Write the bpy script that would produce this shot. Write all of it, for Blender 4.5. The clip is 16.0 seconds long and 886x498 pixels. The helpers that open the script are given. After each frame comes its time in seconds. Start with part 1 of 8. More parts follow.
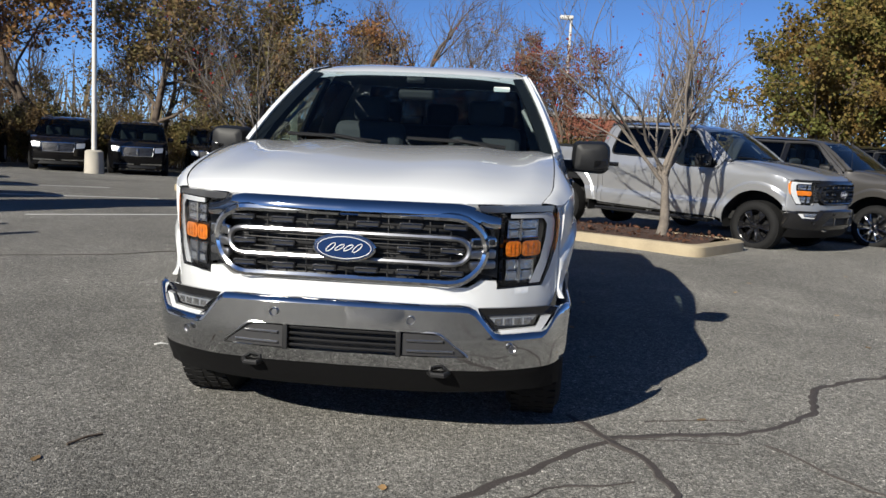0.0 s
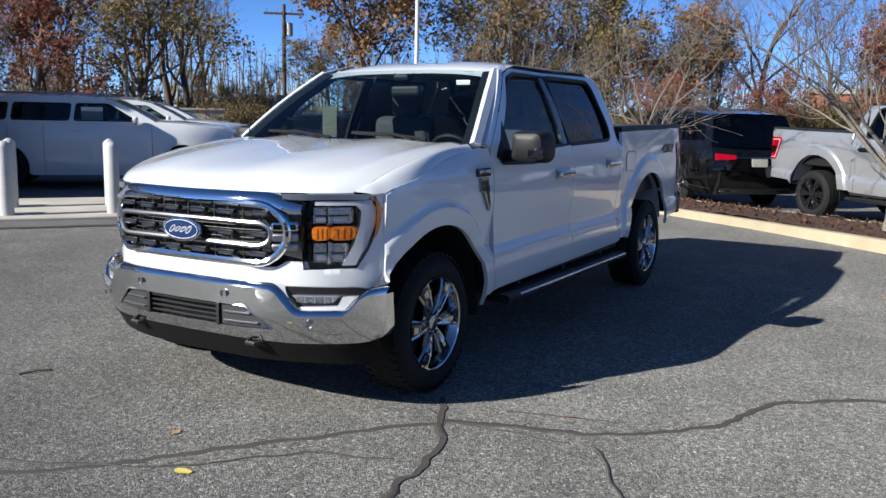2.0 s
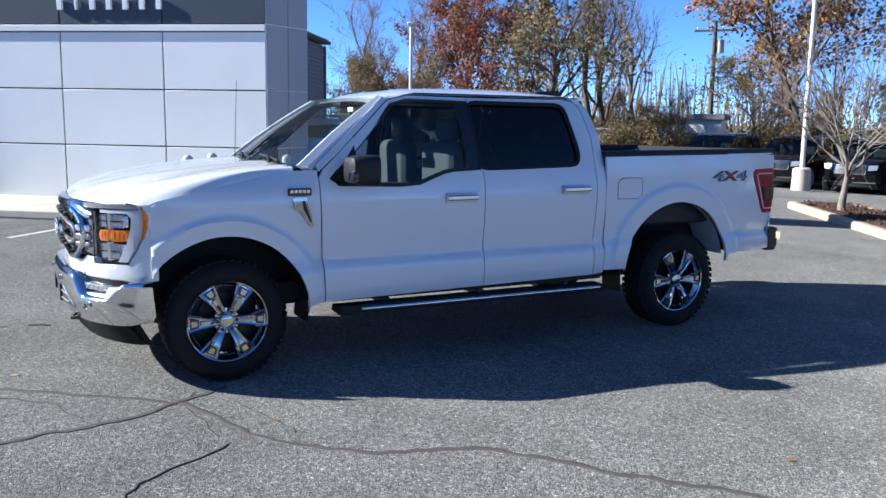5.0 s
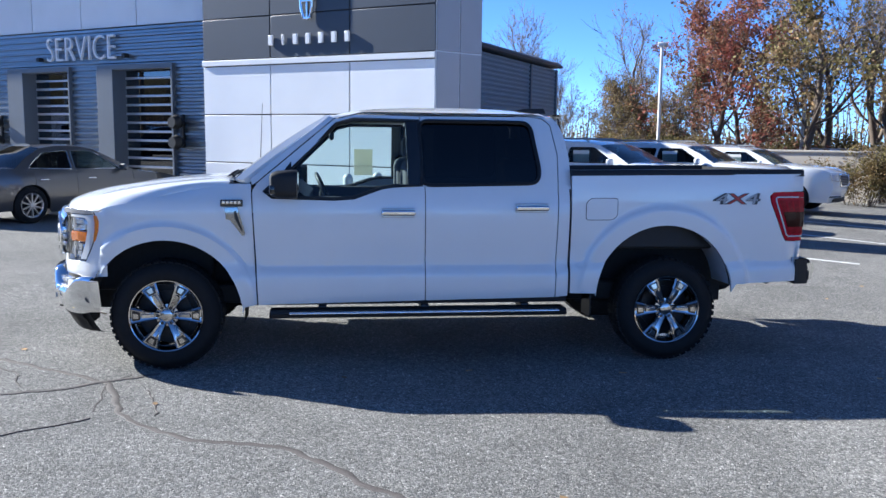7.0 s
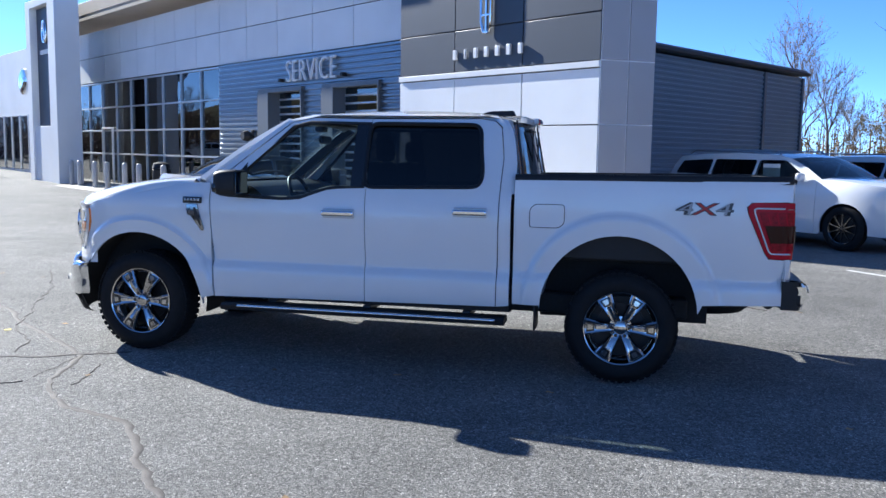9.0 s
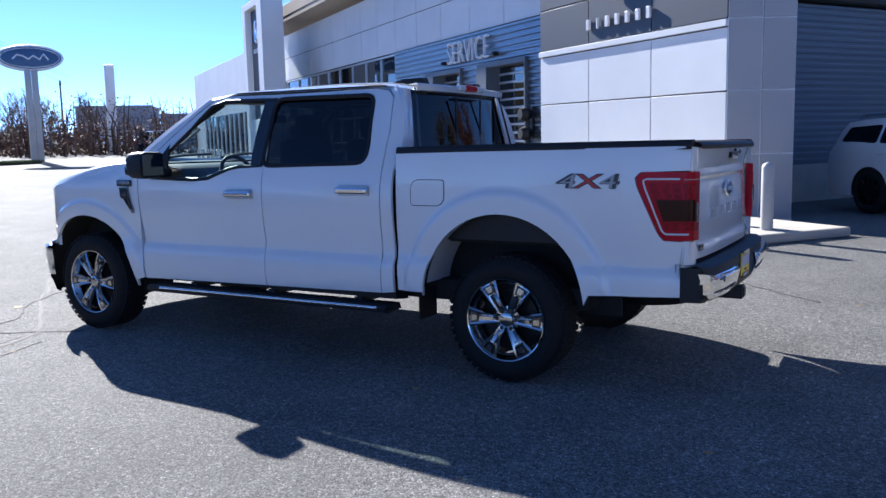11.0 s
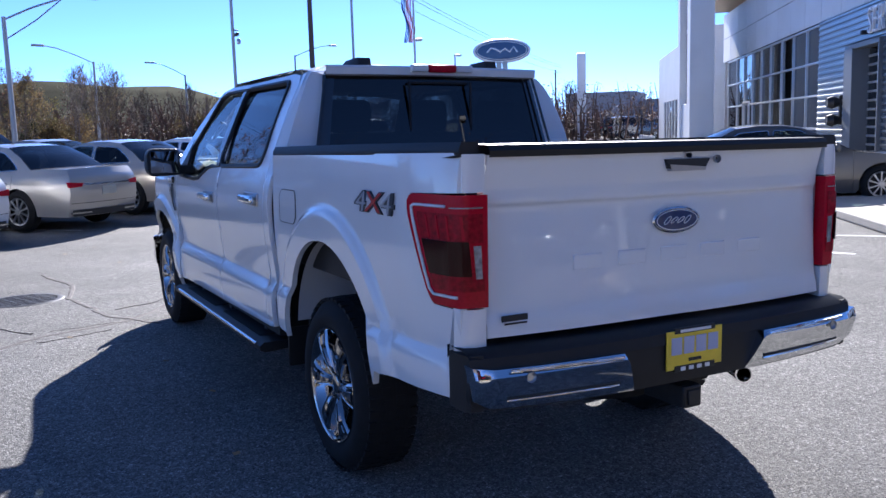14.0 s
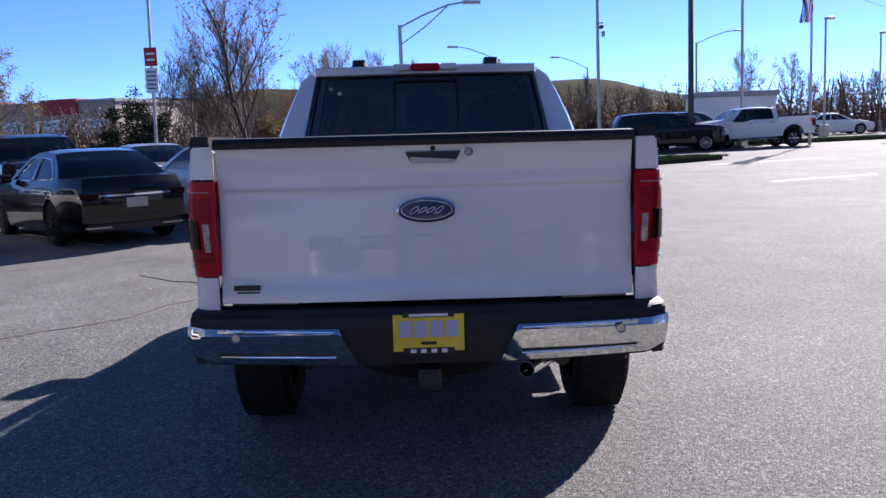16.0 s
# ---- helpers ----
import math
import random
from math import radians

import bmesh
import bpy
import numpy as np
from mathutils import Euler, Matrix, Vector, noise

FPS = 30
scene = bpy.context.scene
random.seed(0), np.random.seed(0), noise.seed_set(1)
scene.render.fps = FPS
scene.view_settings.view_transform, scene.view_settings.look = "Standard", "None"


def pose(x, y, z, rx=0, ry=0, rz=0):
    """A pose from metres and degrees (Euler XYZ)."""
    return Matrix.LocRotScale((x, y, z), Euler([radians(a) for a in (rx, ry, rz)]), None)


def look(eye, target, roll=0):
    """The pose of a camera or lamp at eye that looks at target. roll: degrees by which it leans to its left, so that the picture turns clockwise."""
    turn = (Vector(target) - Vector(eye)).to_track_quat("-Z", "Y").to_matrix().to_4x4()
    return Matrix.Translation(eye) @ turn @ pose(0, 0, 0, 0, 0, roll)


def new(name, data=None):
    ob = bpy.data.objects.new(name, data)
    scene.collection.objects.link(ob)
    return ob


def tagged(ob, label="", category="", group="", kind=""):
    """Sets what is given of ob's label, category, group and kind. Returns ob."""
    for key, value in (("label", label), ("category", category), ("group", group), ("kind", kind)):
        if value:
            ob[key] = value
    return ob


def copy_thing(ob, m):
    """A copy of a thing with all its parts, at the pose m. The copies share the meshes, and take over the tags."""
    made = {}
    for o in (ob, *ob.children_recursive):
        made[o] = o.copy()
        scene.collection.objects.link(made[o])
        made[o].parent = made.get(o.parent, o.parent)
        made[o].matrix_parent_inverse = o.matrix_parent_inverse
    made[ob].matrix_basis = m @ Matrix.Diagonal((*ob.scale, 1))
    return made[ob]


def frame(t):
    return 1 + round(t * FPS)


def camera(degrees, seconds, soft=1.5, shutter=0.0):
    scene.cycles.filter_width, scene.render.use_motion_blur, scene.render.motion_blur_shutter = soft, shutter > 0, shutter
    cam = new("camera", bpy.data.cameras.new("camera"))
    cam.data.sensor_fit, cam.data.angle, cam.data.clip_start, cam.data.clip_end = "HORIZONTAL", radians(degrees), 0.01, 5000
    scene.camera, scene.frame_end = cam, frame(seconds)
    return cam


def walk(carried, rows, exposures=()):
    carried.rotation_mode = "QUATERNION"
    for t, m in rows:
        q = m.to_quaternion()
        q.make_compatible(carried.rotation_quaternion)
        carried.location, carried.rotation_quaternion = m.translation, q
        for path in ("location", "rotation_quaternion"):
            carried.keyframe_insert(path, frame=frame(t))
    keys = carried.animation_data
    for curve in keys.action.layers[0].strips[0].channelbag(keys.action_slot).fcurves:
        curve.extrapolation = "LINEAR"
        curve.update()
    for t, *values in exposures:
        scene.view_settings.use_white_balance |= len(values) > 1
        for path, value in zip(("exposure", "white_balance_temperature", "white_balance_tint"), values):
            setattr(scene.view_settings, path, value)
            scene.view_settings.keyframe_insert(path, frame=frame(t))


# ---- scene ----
cam = camera(54.4, 16.0)
PATH = [
    (0, (0.769, -6.343, 1.433), (0.573, -4.37, 1.169), 3.3),
    (0.5, (1.447, -6.304, 1.444), (1.02, -4.37, 1.165), 2.8),
    (1, (2.096, -6.25, 1.489), (1.457, -4.377, 1.196), 2.1),
    (1.5, (2.707, -6.013, 1.531), (1.876, -4.22, 1.223), 1.5),
    (2, (3.334, -5.785, 1.553), (2.327, -4.087, 1.234), 1.3),
    (2.5, (3.828, -5.35, 1.588), (2.659, -3.762, 1.255), 1.3),
    (3, (4.395, -4.993, 1.621), (3.076, -3.529, 1.281), 1.3),
    (3.5, (4.865, -4.532, 1.633), (3.411, -3.201, 1.297), 1.2),
    (4, (5.399, -4.091, 1.654), (3.823, -2.902, 1.332), 1.0),
    (4.2, (5.607, -3.905, 1.683), (3.989, -2.773, 1.367), 0.9),
    (6.3, (6.992, -1.568, 1.672), (5.077, -1.06, 1.397), 1.0),
    (6.5, (7.081, -1.324, 1.691), (5.148, -0.889, 1.423), 0.9),
    (7, (7.149, -0.668, 1.67), (5.182, -0.416, 1.415), 0.7),
    (7.5, (7.281, -0.012, 1.651), (5.297, 0.05, 1.407), 0.5),
    (8, (7.211, 0.646, 1.624), (5.228, 0.527, 1.388), 0.7),
    (8.5, (7.131, 1.304, 1.61), (5.165, 1.017, 1.381), 0.8),
    (9, (6.957, 1.918, 1.6), (5.018, 1.485, 1.374), 0.9),
    (9.2, (6.848, 2.154, 1.607), (4.922, 1.663, 1.382), 0.8),
    (11.3, (5.32, 4.247, 1.514), (3.636, 3.203, 1.24), -1.5),
    (11.5, (5.113, 4.379, 1.538), (3.462, 3.285, 1.257), -1.6),
    (12, (4.605, 4.752, 1.535), (3.049, 3.529, 1.246), -1.8),
    (12.5, (4.02, 4.945, 1.517), (2.577, 3.591, 1.225), -2.1),
    (13, (3.445, 5.156, 1.501), (2.147, 3.662, 1.215), -2.2),
    (13.5, (2.852, 5.252, 1.477), (1.725, 3.624, 1.199), -2.1),
    (14, (2.268, 5.373, 1.498), (1.334, 3.625, 1.229), -1.7),
    (14.5, (1.711, 5.701, 1.498), (0.995, 3.853, 1.235), -1.4),
    (15, (1.124, 5.966, 1.481), (0.641, 4.043, 1.221), -1.5),
    (15.5, (0.546, 6.261, 1.455), (0.305, 4.292, 1.196), -1.8),
    (16, (-0.058, 6.325, 1.428), (-0.07, 4.342, 1.17), -2.3),
]
EXPOSURES = [(0, 0.52, 5450, 7), (2, 0.97, 5200, 7), (4, 1.39, 4950, 7), (7, 1.84, 4950, 8), (9, 1.78, 4950, 8), (11.5, 1.62, 4950, 13), (13.5, 1.74, 4950, 15), (16, 1.42, 5200, 19)]
walk(cam, [(t, look(eye, target, roll)) for t, eye, target, roll in PATH], exposures=EXPOSURES)

# ---- light: low winter sun from ahead of the pickup's right side, clear sky ----
SUN_AZ = math.atan2(-0.503, -0.864)
SUN_EL = radians(28)
world = bpy.data.worlds.new("sky")
scene.world = world
world.use_nodes = True
_nt = world.node_tree
_sky = _nt.nodes.new("ShaderNodeTexSky")
_sky.sky_type = "NISHITA"
_sky.sun_disc = False
_sky.sun_elevation = SUN_EL
_sky.sun_rotation = SUN_AZ
_sky.air_density, _sky.dust_density, _sky.ozone_density = 0.45, 0.25, 3.2
_sky.altitude = 2500
_nt.nodes["Background"].inputs["Strength"].default_value = 0.078
_nt.links.new(_sky.outputs[0], _nt.nodes["Background"].inputs["Color"])
sun = new("sun", bpy.data.lights.new("sun", "SUN"))
sun.data.energy, sun.data.angle, sun.data.color = 5.0, radians(0.55), (1.0, 0.83, 0.61)
sun.matrix_world = look((0, 0, 0), (0.503 * math.cos(SUN_EL), 0.864 * math.cos(SUN_EL), -math.sin(SUN_EL)))

# ---- materials ----
def shader(name, color, rough=0.5, metal=0.0, grain=0.0, grain_scale=40.0, stain=0.0, stain_scale=1.5, bump=0.0,
           bump_scale=60.0, coat=0.0, vary=0.0, ior=1.5, rough_vary=0.0, bump_dist=0.01, island=0.0):
    """A surface with variation at two scales, fine relief and, where asked, piece-to-piece change."""
    m = bpy.data.materials.new(name)
    m.use_nodes = True
    nt = m.node_tree
    n, l = nt.nodes, nt.links
    b = n["Principled BSDF"]
    b.inputs["Roughness"].default_value, b.inputs["Metallic"].default_value = rough, metal
    b.inputs["Coat Weight"].default_value, b.inputs["IOR"].default_value = coat, ior
    b.inputs["Coat Roughness"].default_value = 0.03
    co = n.new("ShaderNodeTexCoord")
    col = n.new("ShaderNodeRGB")
    col.outputs[0].default_value = (*color, 1)
    out = col.outputs[0]

    def noise_tex(scale, detail=5.0):
        t = n.new("ShaderNodeTexNoise")
        t.inputs["Scale"].default_value, t.inputs["Detail"].default_value = scale, detail
        l.new(co.outputs["Object"], t.inputs["Vector"])
        return t

    def scaled(socket, lo, hi):
        r = n.new("ShaderNodeMapRange")
        r.inputs["From Min"].default_value, r.inputs["From Max"].default_value = 0.25, 0.75
        r.inputs["To Min"].default_value, r.inputs["To Max"].default_value = lo, hi
        l.new(socket, r.inputs["Value"])
        return r.outputs[0]

    def times(a, f):
        x = n.new("ShaderNodeMix")
        x.data_type, x.blend_type = "RGBA", "MULTIPLY"
        x.inputs["Factor"].default_value = 1
        l.new(a, x.inputs["A"])
        l.new(f, x.inputs["B"])
        return x.outputs["Result"]

    if grain:
        out = times(out, scaled(noise_tex(grain_scale).outputs["Fac"], 1 - grain, 1 + grain))
    if stain:
        out = times(out, scaled(noise_tex(stain_scale, 3.0).outputs["Fac"], 1 - stain, 1 + stain))
    if vary:
        info = n.new("ShaderNodeObjectInfo")
        r = n.new("ShaderNodeMapRange")
        r.inputs["To Min"].default_value, r.inputs["To Max"].default_value = 1 - vary, 1 + vary
        l.new(info.outputs["Random"], r.inputs["Value"])
        out = times(out, r.outputs[0])
    if island:
        info = n.new("ShaderNodeNewGeometry")
        r = n.new("ShaderNodeMapRange")
        r.inputs["To Min"].default_value, r.inputs["To Max"].default_value = 1 - island, 1 + island
        l.new(info.outputs["Random Per Island"], r.inputs["Value"])
        out = times(out, r.outputs[0])
    l.new(out, b.inputs["Base Color"])
    if rough_vary:
        l.new(scaled(noise_tex(bump_scale * 0.3).outputs["Fac"], max(0, rough - rough_vary), rough + rough_vary), b.inputs["Roughness"])
    if bump:
        bp = n.new("ShaderNodeBump")
        bp.inputs["Strength"].default_value, bp.inputs["Distance"].default_value = bump, bump_dist
        l.new(noise_tex(bump_scale, 6.0).outputs["Fac"], bp.inputs["Height"])
        l.new(bp.outputs[0], b.inputs["Normal"])
    return m


def glass(name, tint, rough=0.0, ior=1.45):
    m = bpy.data.materials.new(name)
    m.use_nodes = True
    n, l = m.node_tree.nodes, m.node_tree.links
    out = n["Material Output"]
    n.remove(n["Principled BSDF"])
    tr = n.new("ShaderNodeBsdfTransparent")
    tr.inputs[0].default_value = (*tint, 1)
    gl = n.new("ShaderNodeBsdfGlossy")
    gl.inputs["Roughness"].default_value = rough
    f0 = ((ior - 1) / (ior + 1)) ** 2
    lw = n.new("ShaderNodeLayerWeight")
    pw = n.new("ShaderNodeMath")
    pw.operation = "POWER"
    pw.inputs[1].default_value = 5.0
    l.new(lw.outputs["Facing"], pw.inputs[0])
    fr = n.new("ShaderNodeMapRange")
    fr.inputs["To Min"].default_value, fr.inputs["To Max"].default_value = f0, 1.0
    l.new(pw.outputs[0], fr.inputs["Value"])
    mix = n.new("ShaderNodeMixShader")
    l.new(fr.outputs[0], mix.inputs[0])
    l.new(tr.outputs[0], mix.inputs[1])
    l.new(gl.outputs[0], mix.inputs[2])
    l.new(mix.outputs[0], out.inputs[0])
    return m


WHITE = shader("white_paint", (0.70, 0.715, 0.73), 0.25, coat=1.0, stain=0.015, stain_scale=3.0)
SILVER = shader("silver_paint", (0.44, 0.45, 0.47), 0.3, 0.6, coat=1.0)
BLACKP = shader("black_paint", (0.005, 0.005, 0.006), 0.3, coat=1.0, ior=1.12)
NAVY = shader("navy_paint", (0.012, 0.02, 0.05), 0.25, 0.2, coat=1.0)
GREYP = shader("grey_paint", (0.10, 0.095, 0.09), 0.3, 0.5, coat=1.0)
BEIGEP = shader("champagne_paint", (0.42, 0.40, 0.36), 0.3, 0.4, coat=1.0)
CHROME = shader("chrome", (0.78, 0.79, 0.80), 0.07, 1.0, rough_vary=0.02, bump_scale=8)
WHEELCHROME = shader("wheel_chrome", (0.46, 0.455, 0.45), 0.1, 1.0, rough_vary=0.03, bump_scale=8)
SATIN = shader("satin_metal", (0.45, 0.45, 0.46), 0.32, 1.0, grain=0.05)
PLASTIC = shader("black_plastic", (0.012, 0.0125, 0.014), 0.5, ior=1.38, grain=0.1, bump=0.1, bump_scale=400, bump_dist=0.001)
GLOSSBLACK = shader("gloss_black", (0.010, 0.010, 0.011), 0.12, coat=0.5)
RUBBER = shader("tyre_rubber", (0.011, 0.011, 0.0115), 0.8, ior=1.35, grain=0.2, grain_scale=25, bump=0.2, bump_scale=150, bump_dist=0.002)
DARKMETAL = shader("dark_metal", (0.03, 0.03, 0.032), 0.45, 0.6, grain=0.2)
UNDER = shader("underbody", (0.010, 0.010, 0.010), 0.8, grain=0.3)
CLOTH = shader("seat_cloth", (0.045, 0.045, 0.05), 0.85, grain=0.2, grain_scale=200)
REDLENS = shader("red_lens", (0.38, 0.002, 0.016), 0.2, ior=1.25, grain=0.15, grain_scale=90)
REDMID = shader("deep_red_lens", (0.24, 0.002, 0.012), 0.20, ior=1.25, grain=0.45, grain_scale=60, bump=0.3, bump_scale=80, bump_dist=0.003)
REDDARK = shader("smoked_red_lens", (0.022, 0.001, 0.002), 0.12, ior=1.3)
AMBER = shader("amber_lens", (0.70, 0.20, 0.012), 0.18, coat=1.0, grain=0.45, grain_scale=70, bump=0.6, bump_scale=60, bump_dist=0.005)
CELL = shader("lamp_cell", (0.42, 0.44, 0.47), 0.25, 0.6, coat=1.0, bump=0.5, bump_scale=150, bump_dist=0.003)
REFLECTOR = shader("lamp_reflector", (0.70, 0.71, 0.73), 0.14, 0.95, grain=0.3, grain_scale=60, bump=0.8, bump_scale=45, bump_dist=0.006)
CLEARLENS = glass("clear_lens", (0.92, 0.93, 0.95))
LAMPCLEAR = shader("frosted_lens", (0.66, 0.67, 0.68), 0.15, coat=1.0, bump=0.4, bump_scale=120, bump_dist=0.002)
WINDSCREEN = glass("windscreen_glass", (0.72, 0.81, 0.82), 0.0, 1.6)
SIDEGLASS = glass("side_glass", (0.80, 0.90, 0.89), 0.0, 1.6)
PRIVACY = glass("privacy_glass", (0.035, 0.038, 0.042), 0.0, 1.6)
LOGOBLUE = shader("badge_blue", (0.008, 0.026, 0.10), 0.25, coat=0.4)
YELLOW = shader("plate_yellow", (0.75, 0.56, 0.03), 0.45, grain=0.06)
PLATEBLUE = shader("plate_blue", (0.42, 0.44, 0.60), 0.4)
PAPER = shader("paper", (0.72, 0.72, 0.70), 0.8, grain=0.03)
PAPERY = shader("paper_cream", (0.75, 0.75, 0.66), 0.8, grain=0.03)
_t = PAPERY.node_tree.nodes.new("ShaderNodeBsdfTranslucent")
_t.inputs["Color"].default_value = (0.75, 0.75, 0.66, 1)
_m = PAPERY.node_tree.nodes.new("ShaderNodeMixShader")
PAPERY.node_tree.links.new(PAPERY.node_tree.nodes["Principled BSDF"].outputs[0], _m.inputs[1])
PAPERY.node_tree.links.new(_t.outputs[0], _m.inputs[2])
PAPERY.node_tree.links.new(_m.outputs[0], PAPERY.node_tree.nodes["Material Output"].inputs[0])
BLACKINK = shader("black_ink", (0.012, 0.012, 0.013), 0.5)
TAILCLEAR = shader("clear_tail_lens", (0.26, 0.25, 0.255), 0.15, coat=1.0, grain=0.5, grain_scale=55, bump=0.5, bump_scale=70, bump_dist=0.004)
DARKCHROME = shader("dark_chrome", (0.30, 0.31, 0.33), 0.09, 1.0, rough_vary=0.03)
DAMBLACK = shader("unpainted_black_plastic", (0.006, 0.006, 0.0065), 0.65, ior=1.3, grain=0.15)
GREYPL = shader("grey_plastic", (0.035, 0.035, 0.037), 0.45, grain=0.08)
INNERFENDER = shader("inner_arch_paint", (0.52, 0.53, 0.54), 0.55, stain=0.1)
MIRROR = shader("mirror", (0.16, 0.17, 0.19), 0.02, 1.0)
HEADLINER = shader("headliner", (0.30, 0.29, 0.28), 0.9, grain=0.05)
DECALGREY = shader("decal_grey", (0.035, 0.038, 0.045), 0.3)
DECALSILVER = shader("decal_silver", (0.30, 0.31, 0.33), 0.3)
DECALRED = shader("decal_red", (0.40, 0.02, 0.02), 0.3)

# ---- mesh helpers ----
def part(name, bm, material, parent=None, label="", smooth=38):
    """Links a bmesh as one mesh object, under a thing or a part where one is given."""
    me = bpy.data.meshes.new(name)
    bmesh.ops.recalc_face_normals(bm, faces=bm.faces)
    flat = bm.faces.layers.int.get("flat")
    soft_faces = [not (flat and f[flat]) for f in bm.faces]
    bm.to_mesh(me)
    bm.free()
    for m in (material if isinstance(material, (list, tuple)) else [material]):
        me.materials.append(m)
    if smooth:
        me.polygons.foreach_set("use_smooth", [True] * len(me.polygons))
        me.set_sharp_from_angle(angle=radians(smooth))
        me.polygons.foreach_set("use_smooth", soft_faces)
    ob = new(name, me)
    if parent is not None:
        ob.parent = parent
    if label:
        tagged(ob, label)
    return ob


def thing(name, label, category, m=None, group="", kind=""):
    ob = new(name)
    ob.empty_display_size = 0.2
    if m is not None:
        ob.matrix_world = m
    return tagged(ob, label, category, group, kind)


def box(size, at=(0, 0, 0), bevel=0.0, rot=None, bm=None, seg=2):
    bm = bm or bmesh.new()
    old = set(bm.verts)
    bmesh.ops.create_cube(bm, size=1.0)
    vs = [v for v in bm.verts if v not in old]
    bmesh.ops.scale(bm, vec=size, verts=vs)
    if bevel:
        es = list({e for v in vs for e in v.link_edges})
        r = bmesh.ops.bevel(bm, geom=es, offset=min(bevel, min(size) * 0.49), segments=seg, affect="EDGES", profile=0.5)
        vs = [v for v in bm.verts if v not in old]
    if rot is not None:
        bmesh.ops.transform(bm, matrix=rot.to_4x4() if hasattr(rot, "to_4x4") else rot, verts=vs)
    bmesh.ops.translate(bm, vec=at, verts=vs)
    flat = bm.faces.layers.int.get("flat") or bm.faces.layers.int.new("flat")
    own = {f for v in bm.verts if v not in old for f in v.link_faces}
    for f in sorted(own, key=lambda f: -f.calc_area())[:6]:
        f[flat] = 1
    return bm


def rod(p, q, r, r2=None, n=12, bm=None, caps=True):
    """A round bar from p to q."""
    bm = bm or bmesh.new()
    p, q = Vector(p), Vector(q)
    d = (q - p)
    z = d.normalized()
    x = z.orthogonal().normalized()
    y = z.cross(x)
    rings = []
    for c, rr in ((p, r), (q, r if r2 is None else r2)):
        rings.append([bm.verts.new(c + (x * math.cos(a) + y * math.sin(a)) * rr) for a in (2 * math.pi * i / n for i in range(n))])
    for i in range(n):
        bm.faces.new((rings[0][i], rings[0][(i + 1) % n], rings[1][(i + 1) % n], rings[1][i]))
    if caps:
        bm.faces.new(rings[0][::-1])
        bm.faces.new(rings[1])
    return bm


def pipe(points, r, n=8, bm=None, closed=False, rx=None):
    """A bar of section r (by rx across) bent through the points."""
    bm = bm or bmesh.new()
    pts = [Vector(p) for p in points]
    k = len(pts)
    rings = []
    ref = None
    for i, p in enumerate(pts):
        a = pts[(i - 1) % k] if (closed or i > 0) else p
        b = pts[(i + 1) % k] if (closed or i < k - 1) else p
        t = (b - a).normalized()
        if ref is None:
            ref = t.orthogonal().normalized()
        x = (ref - t * ref.dot(t)).normalized()
        ref = x
        y = t.cross(x)
        rr = r[i] if isinstance(r, (list, tuple)) else r
        rings.append([bm.verts.new(p + x * math.cos(g) * rr + y * math.sin(g) * (rx or rr)) for g in (2 * math.pi * j / n for j in range(n))])
    m = k if closed else k - 1
    for i in range(m):
        a, b = rings[i], rings[(i + 1) % k]
        for j in range(n):
            bm.faces.new((a[j], a[(j + 1) % n], b[(j + 1) % n], b[j]))
    if not closed:
        bm.faces.new(rings[0][::-1])
        bm.faces.new(rings[-1])
    return bm


def loft(rings, bm=None, closed=True, caps=True):
    """Skins lists of points (all equally long)."""
    bm = bm or bmesh.new()
    rv = [[bm.verts.new(p) for p in r] for r in rings]
    n = len(rv[0])
    for a, b in zip(rv, rv[1:]):
        for j in range(n if closed else n - 1):
            bm.faces.new((a[j], a[(j + 1) % n], b[(j + 1) % n], b[j]))
    if caps and closed:
        bm.faces.new(rv[0][::-1])
        bm.faces.new(rv[-1])
    return bm


def lathe(profile, n=40, axis="x", bm=None):
    """Turns (along, radius) pairs about an axis."""
    bm = bm or bmesh.new()
    rings = []
    for a in (2 * math.pi * i / n for i in range(n)):
        c, s = math.cos(a), math.sin(a)
        rings.append([bm.verts.new((h, r * c, r * s) if axis == "x" else (r * c, r * s, h)) for h, r in profile])
    for i in range(n):
        a, b = rings[i], rings[(i + 1) % n]
        for j in range(len(profile) - 1):
            bm.faces.new((a[j], a[j + 1], b[j + 1], b[j]))
    bmesh.ops.remove_doubles(bm, verts=bm.verts, dist=1e-5)
    return bm


def inside(x, y, poly):
    c = False
    j = len(poly) - 1
    for i in range(len(poly)):
        xi, yi = poly[i]
        xj, yj = poly[j]
        if (yi > y) != (yj > y) and x < (xj - xi) * (y - yi) / (yj - yi) + xi:
            c = not c
        j = i
    return c


def smooth_poly(poly, r=0.05, n=4):
    """Rounds the corners of an outline."""
    out = []
    k = len(poly)
    for i in range(k):
        p = Vector(poly[i])
        a, b = Vector(poly[i - 1]) - p, Vector(poly[(i + 1) % k]) - p
        ra, rb = min(r, a.length * 0.45), min(r, b.length * 0.45)
        s, e = p + a.normalized() * ra, p + b.normalized() * rb
        for j in range(n + 1):
            t = j / n
            out.append(tuple((1 - t) ** 2 * s + 2 * t * (1 - t) * p + t * t * e))
    return out


def arc(cy, cz, r, a0, a1, n=20):
    return [(cy + r * math.cos(radians(a0 + (a1 - a0) * i / n)), cz + r * math.sin(radians(a0 + (a1 - a0) * i / n))) for i in range(n + 1)]


